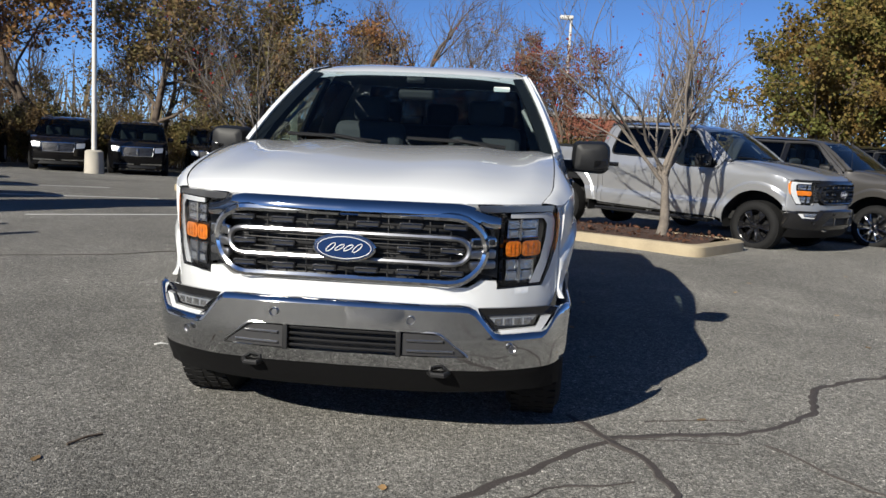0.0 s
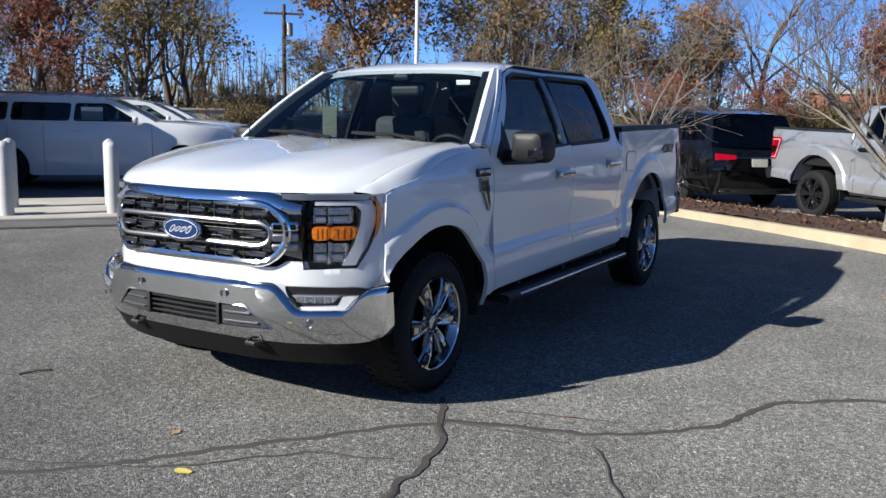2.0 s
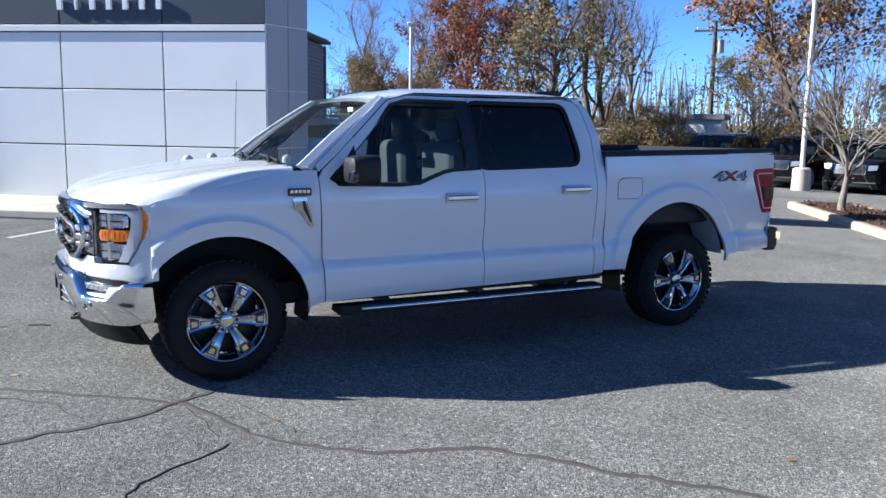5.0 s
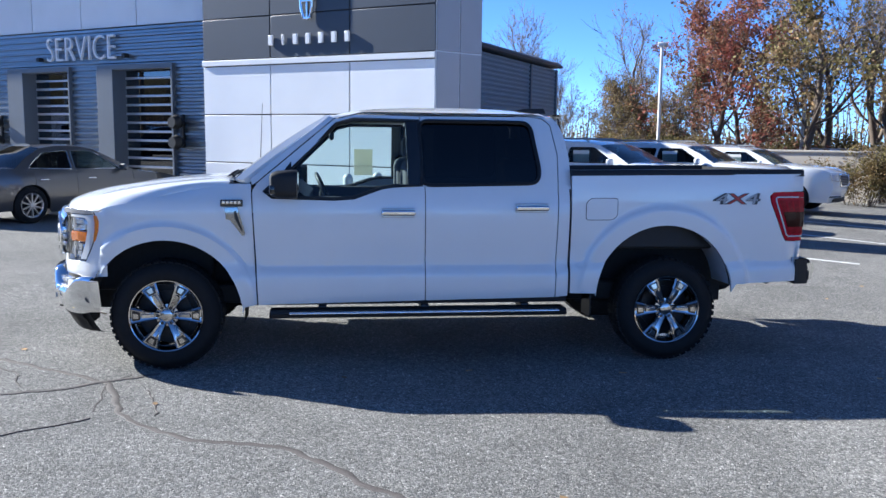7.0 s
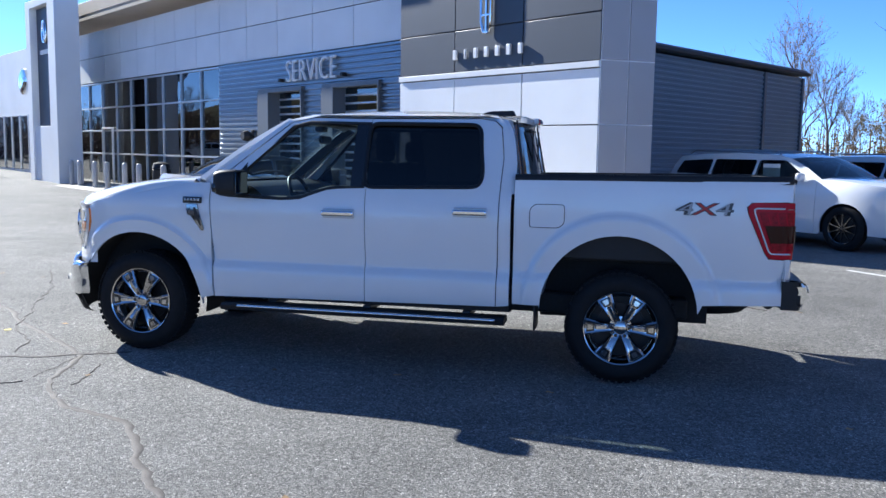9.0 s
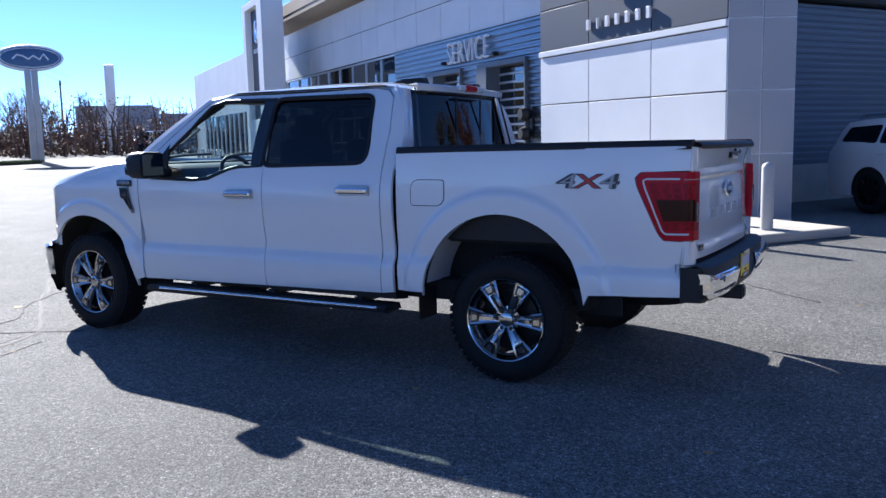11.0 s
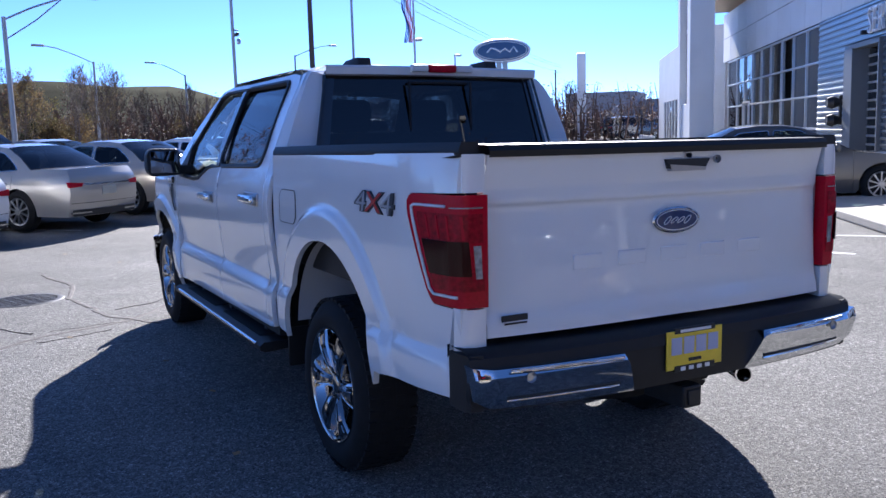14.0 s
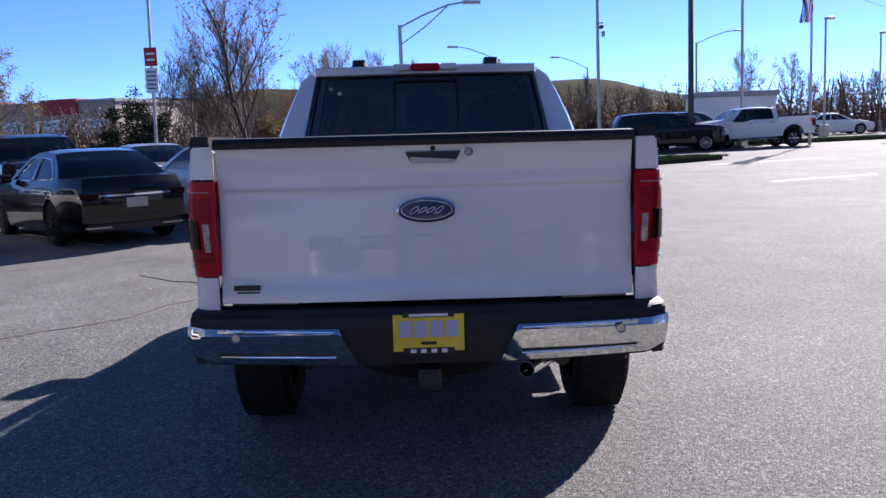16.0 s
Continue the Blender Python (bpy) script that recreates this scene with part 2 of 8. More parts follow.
def panel(outline, surf, holes=(), clips=(), step=0.07, thick=0.025, bm=None, edge=None, extra=()):
    """A curved sheet: an outline in (u, v), less holes and kept within clips, laid on surf(u, v) -> point, with turned-in edges."""
    from mathutils.geometry import delaunay_2d_cdt
    bm = bm or bmesh.new()
    loops = [list(outline), *[list(h) for h in holes], *[list(c) for c in clips]]
    verts, edges = [], []
    for lp in loops:
        dense = []
        for i, p in enumerate(lp):
            q = lp[(i + 1) % len(lp)]
            k = max(1, int(math.hypot(q[0] - p[0], q[1] - p[1]) / step))
            dense += [(p[0] + (q[0] - p[0]) * j / k, p[1] + (q[1] - p[1]) * j / k) for j in range(k)]
        s = len(verts)
        verts += [Vector(p) for p in dense]
        edges += [(s + i, s + (i + 1) % len(dense)) for i in range(len(dense))]
    us, vs = [p[0] for p in outline], [p[1] for p in outline]
    nu, nv = int((max(us) - min(us)) / step) + 1, int((max(vs) - min(vs)) / step) + 1

    def keep(u, v):
        return inside(u, v, outline) and not any(inside(u, v, h) for h in holes) and all(inside(u, v, c) for c in clips)
    for i in range(nu + 1):
        for j in range(nv + 1):
            u, v = min(us) + (i + 0.37) * step, min(vs) + (j + 0.41) * step
            if keep(u, v) and not any((u - a) ** 2 + (v - b) ** 2 < (step * 0.55) ** 2 for a, b in extra):
                verts.append(Vector((u, v)))
    verts += [Vector(p) for p in extra if keep(*p)]
    vo, eo, fo, *_ = delaunay_2d_cdt(verts, edges, [], 0, 1e-5)
    bv = {}

    def vert(i):
        if i not in bv:
            bv[i] = bm.verts.new(surf(*vo[i]))
        return bv[i]
    fs = []
    for f in fo:
        c = sum((vo[i] for i in f), Vector((0, 0))) / len(f)
        if keep(*c):
            try:
                fs.append(bm.faces.new([vert(i) for i in f]))
            except ValueError:
                pass
    if thick:
        bmesh.ops.recalc_face_normals(bm, faces=fs)
        rim = [e for f in fs for e in f.edges if len(e.link_faces) == 1]
        r = bmesh.ops.extrude_edge_only(bm, edges=list(set(rim)))
        side = {v for v in r["geom"] if isinstance(v, bmesh.types.BMVert)}
        for v in side:
            if edge is None:
                v.co.x -= thick * (1 if v.co.x > 0 else -1)
            else:
                v.co += Vector(edge) * thick
    return bm


def mirrored(bm):
    """A copy of the mesh, mirrored in x."""
    b = bm.copy()
    for v in b.verts:
        v.co.x = -v.co.x
    bmesh.ops.reverse_faces(b, faces=b.faces)
    return b


def both(name, bm, material, parent, label="", smooth=38):
    """The part and its mirror image on the other side."""
    other = mirrored(bm)
    return part(name, bm, material, parent, label, smooth), part(name, other, material, parent, label, smooth)


def letters(text, size, depth, spacing=1.0, thin=0.0):
    """Raised letters standing upright, facing -y, as a bmesh centred on x."""
    cu = bpy.data.curves.new("letters", "FONT")
    cu.body, cu.size, cu.extrude, cu.align_x, cu.space_character = text, size, depth, "CENTER", spacing
    cu.resolution_u = 3
    cu.offset = -thin * size
    ob = bpy.data.objects.new("letters", cu)
    scene.collection.objects.link(ob)
    dg = bpy.context.evaluated_depsgraph_get()
    me = bpy.data.meshes.new_from_object(ob.evaluated_get(dg))
    bm = bmesh.new()
    bm.from_mesh(me)
    bpy.data.objects.remove(ob)
    bpy.data.curves.remove(cu)
    bpy.data.meshes.remove(me)
    bmesh.ops.rotate(bm, cent=(0, 0, 0), matrix=Euler((radians(90), 0, 0)).to_matrix(), verts=bm.verts)
    return bm


def interp(x, table):
    if x <= table[0][0]:
        return table[0][1]
    for (a, p), (b, q) in zip(table, table[1:]):
        if x <= b:
            t = (x - a) / (b - a)
            return p + (q - p) * t
    return table[-1][1]


def soft(x, table):
    """Smooth curve through (x, value) pairs."""
    k = len(table)
    if x <= table[0][0]:
        return table[0][1]
    if x >= table[-1][0]:
        return table[-1][1]
    for i in range(k - 1):
        (a, p), (b, q) = table[i], table[i + 1]
        if x <= b:
            m0 = (q - table[i - 1][1]) / (b - table[i - 1][0]) if i else (q - p) / (b - a)
            m1 = (table[i + 2][1] - p) / (table[i + 2][0] - a) if i + 2 < k else (q - p) / (b - a)
            h = b - a
            t = (x - a) / h
            return ((2 * t ** 3 - 3 * t * t + 1) * p + (t ** 3 - 2 * t * t + t) * h * m0 + (-2 * t ** 3 + 3 * t * t) * q + (t ** 3 - t * t) * h * m1)

# ---- ground ----
def asphalt():
    m = bpy.data.materials.new("asphalt")
    m.use_nodes = True
    n, l = m.node_tree.nodes, m.node_tree.links
    b = n["Principled BSDF"]
    co = n.new("ShaderNodeTexCoord")

    def tex(scale, detail=4.0, rough=0.6):
        t = n.new("ShaderNodeTexNoise")
        t.inputs["Scale"].default_value, t.inputs["Detail"].default_value, t.inputs["Roughness"].default_value = scale, detail, rough
        l.new(co.outputs["Object"], t.inputs["Vector"])
        return t.outputs["Fac"]

    def ramp(s, stops):
        r = n.new("ShaderNodeValToRGB")
        while len(r.color_ramp.elements) < len(stops):
            r.color_ramp.elements.new(0.5)
        for e, (p, c) in zip(r.color_ramp.elements, stops):
            e.position, e.color = p, (c, c, c, 1)
        l.new(s, r.inputs[0])
        return r.outputs[0]

    def mul(a, c):
        x = n.new("ShaderNodeMix")
        x.data_type, x.blend_type = "RGBA", "MULTIPLY"
        x.inputs["Factor"].default_value = 1
        l.new(a, x.inputs["A"])
        l.new(c, x.inputs["B"])
        return x.outputs["Result"]
    vor = n.new("ShaderNodeTexVoronoi")
    vor.inputs["Scale"].default_value = 140
    l.new(co.outputs["Object"], vor.inputs["Vector"])
    stones = ramp(vor.outputs["Color"], [(0.0, 0.045), (0.45, 0.145), (0.8, 0.24), (1.0, 0.50)])
    grit = n.new("ShaderNodeTexVoronoi")
    grit.inputs["Scale"].default_value = 84
    l.new(co.outputs["Object"], grit.inputs["Vector"])
    chips_ = ramp(grit.outputs["Color"], [(0.0, 0.52), (0.5, 0.96), (0.85, 1.28), (1.0, 2.1)])
    patches = ramp(tex(0.35, 3.0), [(0.3, 0.75), (0.7, 1.25)])
    wear = mul(ramp(tex(2.2, 5.0), [(0.3, 0.86), (0.7, 1.14)]), ramp(tex(24, 4.0), [(0.32, 0.72), (0.68, 1.22)]))
    warm = n.new("ShaderNodeRGB")
    warm.outputs[0].default_value = (1.03, 1.0, 0.92, 1)
    l.new(mul(mul(mul(mul(stones, chips_), patches), wear), warm.outputs[0]), b.inputs["Base Color"])
    b.inputs["Roughness"].default_value = 0.85
    b.inputs["Diffuse Roughness"].default_value = 0.4
    b.inputs["Specular IOR Level"].default_value = 0.36
    bp = n.new("ShaderNodeBump")
    bp.inputs["Strength"].default_value, bp.inputs["Distance"].default_value = 0.65, 0.006
    l.new(vor.outputs["Distance"], bp.inputs["Height"])
    bp.invert = True
    bp2 = n.new("ShaderNodeBump")
    bp2.inputs["Strength"].default_value, bp2.inputs["Distance"].default_value = 0.4, 0.02
    l.new(tex(30, 5.0), bp2.inputs["Height"])
    l.new(bp.outputs[0], bp2.inputs["Normal"])
    l.new(bp2.outputs[0], b.inputs["Normal"])
    return m


ASPHALT = asphalt()
SEALER = shader("crack_sealer", (0.066, 0.057, 0.053), 0.85, grain=0.35, grain_scale=120, bump=0.5, bump_scale=90, bump_dist=0.004)
LINE = shader("line_paint", (0.55, 0.55, 0.53), 0.7, grain=0.25, grain_scale=60, stain=0.25, stain_scale=6)
CONCRETE = shader("concrete", (0.46, 0.43, 0.37), 0.85, grain=0.12, grain_scale=90, stain=0.14, stain_scale=2.0, bump=0.3, bump_scale=80, bump_dist=0.004)
KERB = shader("cream_kerb_paint", (0.40, 0.335, 0.225), 0.8, grain=0.12, grain_scale=70, stain=0.15, stain_scale=2.5, bump=0.3, bump_scale=70, bump_dist=0.004)
MULCH = shader("bark_mulch", (0.075, 0.042, 0.030), 0.95, grain=0.5, grain_scale=60, stain=0.3, stain_scale=3, bump=1.0, bump_scale=45, bump_dist=0.04)
GRASS = shader("grass_blades", (0.07, 0.13, 0.03), 0.9, grain=0.3, grain_scale=30, island=0.4)
EARTH = shader("dry_ground", (0.050, 0.050, 0.031), 0.95, ior=1.05, grain=0.3, grain_scale=3, stain=0.3, stain_scale=0.08)

def gz(x, y):
    """Height of the lot: level round the pickup, falling gently to the trees and rising to the road."""
    if y > 7:
        return -0.035 * (min(y, 45) - 7)
    if y < -8:
        return 0.012 * (-8 - max(y, -60))
    return 0.0


_bm = bmesh.new()
_n = 90
_g = []
for i in range(_n + 1):
    row = []
    for j in range(_n + 1):
        u, v = i / _n * 2 - 1, j / _n * 2 - 1
        x, y = 60 * u + 640 * u ** 7, 60 * v + 640 * v ** 7
        row.append(_bm.verts.new((x, y, gz(x, y))))
    _g.append(row)
for i in range(_n):
    for j in range(_n):
        _bm.faces.new((_g[i][j], _g[i + 1][j], _g[i + 1][j + 1], _g[i][j + 1]))
tagged(part("ground", _bm, ASPHALT, smooth=0), "dark grey weathered asphalt of a car dealer's lot", "asphalt", kind="structure")

# ---- showroom and service building ----
R_AX, N_AX = Vector((0.595, 0.804, 0)), Vector((0.804, -0.595, 0))
FACADE = Matrix(((R_AX.x, -N_AX.x, 0, 0), (R_AX.y, -N_AX.y, 0, 0), (0, 0, 1, 0), (0, 0, 0, 1)))
ACM = shader("white_metal_panel", (0.74, 0.755, 0.77), 0.5, 0.0, stain=0.05, stain_scale=0.8, vary=0.03)
ACMGREY = shader("grey_metal_panel", (0.37, 0.37, 0.385), 0.5, 0.0, stain=0.05, stain_scale=0.8, vary=0.04)
ACMDARK = shader("dark_blue_grey_panel", (0.05, 0.06, 0.078), 0.45, 0.1, stain=0.06, stain_scale=0.7, vary=0.05)
BOLLARD = shader("bollard_paint", (0.42, 0.42, 0.42), 0.5, grain=0.05, stain=0.08, stain_scale=5)
ACMDARK2 = shader("slate_metal_siding", (0.15, 0.20, 0.25), 0.45, 0.2, stain=0.06, stain_scale=0.8)
CORR = shader("corrugated_grey_metal", (0.23, 0.255, 0.285), 0.3, 0.7, stain=0.08, stain_scale=1.0)
FRAMEGREY = shader("door_surround_grey", (0.13, 0.145, 0.165), 0.45, 0.3, stain=0.06)
SOFFIT = shader("soffit_beige", (0.42, 0.36, 0.28), 0.7, stain=0.06)
MULLION = shader("aluminium_mullion", (0.55, 0.56, 0.58), 0.35, 0.7)
SHOPGLASS = glass("showroom_glass", (0.16, 0.19, 0.21), 0.0, 2.1)
DOORGLASS = glass("door_glass", (0.16, 0.19, 0.20), 0.0, 2.3)
SIGNWHITE = shader("sign_white", (0.75, 0.76, 0.78), 0.4)
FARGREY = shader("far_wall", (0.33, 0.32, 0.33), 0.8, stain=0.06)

building = thing("dealership_building", "grey and white metal-clad dealership with showroom glass and service doors", "building", FACADE)


def slab(name, x0, x1, z0, z1, y, t, mat_, parent, label="", bevel=0.006):
    return part(name, box((abs(x1 - x0), t, z1 - z0), ((x0 + x1) / 2, y + t / 2, (z0 + z1) / 2), bevel), mat_, parent, label)


def tiles(parent, xs, zs, y, mat_, name="panel", gap=0.012):
    for x0, x1 in zip(xs, xs[1:]):
        for z0, z1 in zip(zs, zs[1:]):
            slab(name, x0 + gap, x1 - gap, z0 + gap, z1 - gap, y, 0.03, mat_, parent)


# tower with the dark sign field
tower = slab("tower_wall", -10.03, -4.34, 0, 7.2, 7.83, 1.0, DARKMETAL, building)
tiles(tower, [-10.04, -8.18, -6.2, -4.28], [0.04, 1.1, 2.11, 3.12], 7.8, ACM)
tiles(tower, [-10.04, -8.18, -6.2, -4.28], [3.25, 4.1, 5.15, 6.2, 7.2], 7.8, ACMDARK)
slab("ledge", -10.04, -4.28, 3.13, 3.24, 7.76, 0.1, ACM, building, "pale band under the dark sign field")
# slanted fin at the tower's corner
fin = bmesh.new()
P0, P1, P2, P3 = (-4.32, 7.84), (-4.28, 7.81), (-3.88, 8.85), (-4.3, 8.86)
loft([[(x, y, 0.0) for x, y in (P0, P1, P2, P3)], [(x, y, 7.2) for x, y in (P0, P1, P2, P3)]], fin)
part("corner_fin", fin, ACM, building)
for k, (z0, z1) in enumerate(((0.02, 1.1), (1.1, 2.12), (2.12, 3.25), (3.25, 4.35), (4.35, 5.4), (5.4, 6.4), (6.4, 7.2))):
    for s0, s1 in ((0.0, 0.5), (0.5, 1.0)):
        a = Vector(P1).lerp(Vector(P2), s0 + 0.012)
        b = Vector(P1).lerp(Vector(P2), s1 - 0.012)
        out = Vector((0.934, -0.357)) * 0.022
        bm_ = bmesh.new()
        loft([[(a.x, a.y, z), (b.x, b.y, z), (b.x + out.x, b.y + out.y, z), (a.x + out.x, a.y + out.y, z)] for z in (z0 + 0.012, z1 - 0.012)], bm_)
        part("panel", bm_, ACMGREY, building)


# the maker's name is shown as plain bars, the mark as a plain framed star
for k in range(7):
    x = -8.13 + k * (1.9 / 6)
    part("letter_bar", box((0.10 if k != 1 else 0.04, 0.05, 0.20), (x, 7.765, 3.60), 0.008), SIGNWHITE, building)
mark = part("emblem", box((0.05, 0.06, 1.35), (-7.18, 7.75, 4.62), 0.015), CHROME, building, "tall chrome emblem of plain bars")
for dx in (-0.14, 0.14):
    part("emblem_bar", pipe([(-7.18 + dx * 0.55, 7.74, 3.98), (-7.18 + dx, 7.73, 4.2), (-7.18 + dx * 1.1, 7.73, 4.7), (-7.18 + dx, 7.73, 5.1), (-7.18 + dx * 0.55, 7.74, 5.3)], 0.03, 8), CHROME, building)
part("emblem_bar", box((0.36, 0.05, 0.05), (-7.18, 7.74, 4.32), 0.012), CHROME, building)
part("emblem_bar", box((0.20, 0.05, 0.05), (-7.18, 7.74, 3.99), 0.012), CHROME, building)


def corrugated(name, x0, x1, z0, z1, y, pitch=0.155, depth=0.045, mat_=None, parent=None):
    """Metal siding with level ribs."""
    prof = []
    k = int(round((z1 - z0) / pitch))
    p = (z1 - z0) / k
    for i in range(k):
        z = z0 + i * p
        prof += [(0.0, z), (0.0, z + 0.35 * p), (-depth, z + 0.5 * p), (-depth, z + 0.85 * p)]
    prof.append((0.0, z1))
    b = loft([[(x, y + d, z) for d, z in prof] for x in (x0, x1)], closed=False)
    return part(name, b, mat_ or CORR, parent, smooth=20)


YS = 8.3
for x0, x1, z0, z1 in ((-19.95, -17.3, 0.05, 3.28), (-14.9, -13.88, 0.05, 3.28), (-11.37, -10.05, 0.05, 3.28), (-19.95, -10.05, 3.28, 4.17)):
    corrugated("corrugated_siding", x0, x1, z0, z1, YS, parent=building)
slab("backing_wall", -19.95, -17.3, 0, 4.2, YS + 0.06, 0.2, DARKMETAL, building)
slab("backing_wall", -14.9, -13.88, 0, 3.3, YS + 0.06, 0.2, DARKMETAL, building)
slab("backing_wall", -11.37, -10.05, 0, 3.3, YS + 0.06, 0.2, DARKMETAL, building)
slab("backing_wall", -17.3, -10.05, 3.3, 4.2, YS + 0.06, 0.2, DARKMETAL, building)


def service_door(x0, x1, xr):
    """A roller door of glazed and solid slats in a grey surround; the surround's cheek stands proud on one side."""
    d = part("service_door", box((xr - x0, 0.3, 0.12), ((x0 + xr) / 2, YS + 0.02, 3.24), 0.01), FRAMEGREY, building, "roller door with glazed slats in a grey surround")
    part("surround_cheek", box((x1 - x0, 0.7, 3.2), ((x0 + x1) / 2, YS + 0.2, 1.6), 0.01), FRAMEGREY, d)
    part("surround_cheek", box((0.06, 0.3, 3.2), (xr - 0.03, YS + 0.02, 1.6), 0.01), FRAMEGREY, d)
    k = 15
    h = 3.15 / k
    for i in range(k):
        z = 0.03 + i * h
        part("slat", box((xr - x1 - 0.04, 0.05, 0.055), ((x1 + xr) / 2, YS + 0.24, z + 0.03), 0.01), MULLION, d)
        part("pane", box((xr - x1 - 0.04, 0.012, h - 0.055), ((x1 + xr) / 2, YS + 0.25, z + 0.055 + (h - 0.055) / 2)), DOORGLASS, d, smooth=0)


service_door(-17.3, -16.67, -14.9)
service_door(-13.88, -13.32, -11.37)
_t = letters("SERVICE", 0.86, 0.03, 1.02, 0.016)
for v in _t.verts:
    v.co.x *= 0.80
bmesh.ops.translate(_t, vec=(-14.45, YS - 0.12, 3.43), verts=_t.verts)
part("sign_letters", _t, SIGNWHITE, building, "white raised letters reading SERVICE", smooth=30)
for x in (-16.0, -12.9):
    part("wall_lamp", box((0.12, 0.16, 0.10), (x, YS - 0.1, 3.5), 0.02), BLACKINK, building)
for x in (-11.15, -17.75):
    lamp = part("signal_lamp", box((0.10, 0.08, 0.75), (x, YS - 0.06, 1.75), 0.02), BLACKINK, building, "black two-lamp signal on the door surround")
    for z in (1.95, 1.5):
        hood = bmesh.new()
        loft([[(x + r * math.cos(g), YS - 0.1 - dd, z + r * math.sin(g)) for g in (2 * math.pi * i / 14 for i in range(14))] for dd, r in ((0, 0.10), (0.16, 0.17), (0.30, 0.12))], hood)
        part("lamp_hood", hood, BLACKINK, lamp)

# upper fascia, roof overhang and showroom glass
_xs = [-10.04, -12.62, -14.55, -16.4, -18.2, -19.97, -21.65, -23.3, -25, -26.7, -28.4, -30.1, -31.8, -33.5, -35.2][::-1]
fascia = slab("fascia", -35.2, -10.04, 4.18, 6.25, YS + 0.05, 0.3, DARKMETAL, building)
tiles(fascia, _xs, [4.18, 5.2, 6.25], YS + 0.01, ACM)
roof_bm = box((23.5, 2.75, 0.35), (-23.9, YS + 0.525, 6.62), 0.02)
part("roof", roof_bm, SOFFIT, building)
part("roof_edge", box((23.5, 0.9, 0.5), (-23.9, YS - 0.42, 6.9), 0.02, rot=None), SOFFIT, building)
_mx = [-34.02, -32.0, -30.46, -28.95, -27.44, -26.0, -24.43, -22.91, -21.38, -20.0]
_rows = [0.12, 1.28, 2.2, 3.12, 4.12]
glaze = part("showroom_glazing", box((14.1, 0.12, 0.1), (-27.0, YS + 0.06, 0.07), 0.01), MULLION, building, "showroom curtain wall of dark glass in aluminium bars")
for x in _mx:
    part("mullion", box((0.06, 0.12, 4.05), (x, YS + 0.06, 2.1), 0.008), MULLION, glaze)
for z in _rows[1:]:
    part("transom", box((14.1, 0.1, 0.06), (-27.0, YS + 0.06, z), 0.008), MULLION, glaze)
for x0, x1 in zip(_mx, _mx[1:]):
    for z0, z1 in zip(_rows, _rows[1:]):
        part("pane", box((x1 - x0 - 0.05, 0.012, z1 - z0 - 0.05), ((x0 + x1) / 2, YS + 0.07, (z0 + z1) / 2)), SHOPGLASS, glaze, smooth=0)
entry = part("entrance_door", box((0.05, 0.08, 2.25), (-30.4, YS - 0.02, 1.2), 0.01), SIGNWHITE, building, "white-framed glass entrance door")
part("door_stile", box((0.05, 0.08, 2.25), (-29.3, YS - 0.02, 1.2), 0.01), SIGNWHITE, entry)
part("door_rail", box((1.1, 0.08, 0.08), (-29.85, YS - 0.02, 2.3), 0.01), SIGNWHITE, entry)
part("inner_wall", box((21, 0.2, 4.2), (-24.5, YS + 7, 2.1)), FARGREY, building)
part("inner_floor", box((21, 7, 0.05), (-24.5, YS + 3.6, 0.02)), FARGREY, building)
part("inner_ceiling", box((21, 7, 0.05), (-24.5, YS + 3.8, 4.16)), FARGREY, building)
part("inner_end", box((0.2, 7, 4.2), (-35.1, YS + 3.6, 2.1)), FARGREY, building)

# entrance portal further along the front
portal = thing("entrance_portal", "tall pale metal entrance portal with a dark inset panel", "portal", FACADE)
part("portal_leg", box((0.85, 0.9, 7.25), (-29.065, 6.43, 3.625), 0.015), ACM, portal)
part("portal_leg", box((0.55, 0.9, 7.25), (-32.015, 6.43, 3.625), 0.015), ACM, portal)
part("portal_head", box((2.25, 0.9, 0.30), (-30.615, 6.43, 7.10), 0.015), ACM, portal)
part("portal_panel", box((2.25, 0.8, 2.33), (-30.615, 6.46, 1.165), 0.015), ACM, portal)
part("inset_panel", box((2.25, 0.3, 4.60), (-30.615, 6.40, 4.64), 0.01), ACMDARK, portal)
part("rear_leg", box((0.8, 1.0, 5.7), (-32.9, 6.95, 2.85), 0.015), ACM, portal)
ring_ = [(-30.615 + 0.24 * math.cos(g), 6.20, 6.0 + 0.42 * math.sin(g)) for g in (2 * math.pi * i / 24 for i in range(24))]
part("emblem", pipe(ring_, 0.05, 6, closed=True), CHROME, portal)
part("emblem_bar", box((0.07, 0.08, 0.74), (-30.615, 6.20, 6.0), 0.02), CHROME, portal)
for k in range(5):
    part("letter_bar", box((0.16, 0.06, 0.17), (-31.09 + 0.24 * k, 6.21, 5.22), 0.01), SIGNWHITE, portal)
# white wing beyond
wing = thing("white_showroom_wing", "white flat-roofed showroom wing with a strip of windows", "building", FACADE)
part("wall", box((22, 8, 6.2), (-49, 12, 3.1), 0.02), ACM, wing)
part("window", box((16, 0.1, 2.6), (-47.5, 7.96, 1.7), 0.01), SHOPGLASS, wing)
for k in range(12):
    part("mullion", box((0.07, 0.16, 2.7), (-55.3 + k * 1.45, 7.93, 1.7), 0.01), MULLION, wing)
part("round_sign", lathe([(-0.12, 0.001), (-0.12, 0.5), (-0.06, 0.62), (0.05, 0.62)], 32, "x"), CHROME, wing).matrix_local = pose(-39.5, 7.8, 4.6, 0, 0, 90)
part("blade_sign", box((1.0, 0.7, 7.5), (-66, 2.5, 3.7), 0.05, rot=Euler((0, radians(7), 0)).to_matrix()), ACM, wing)

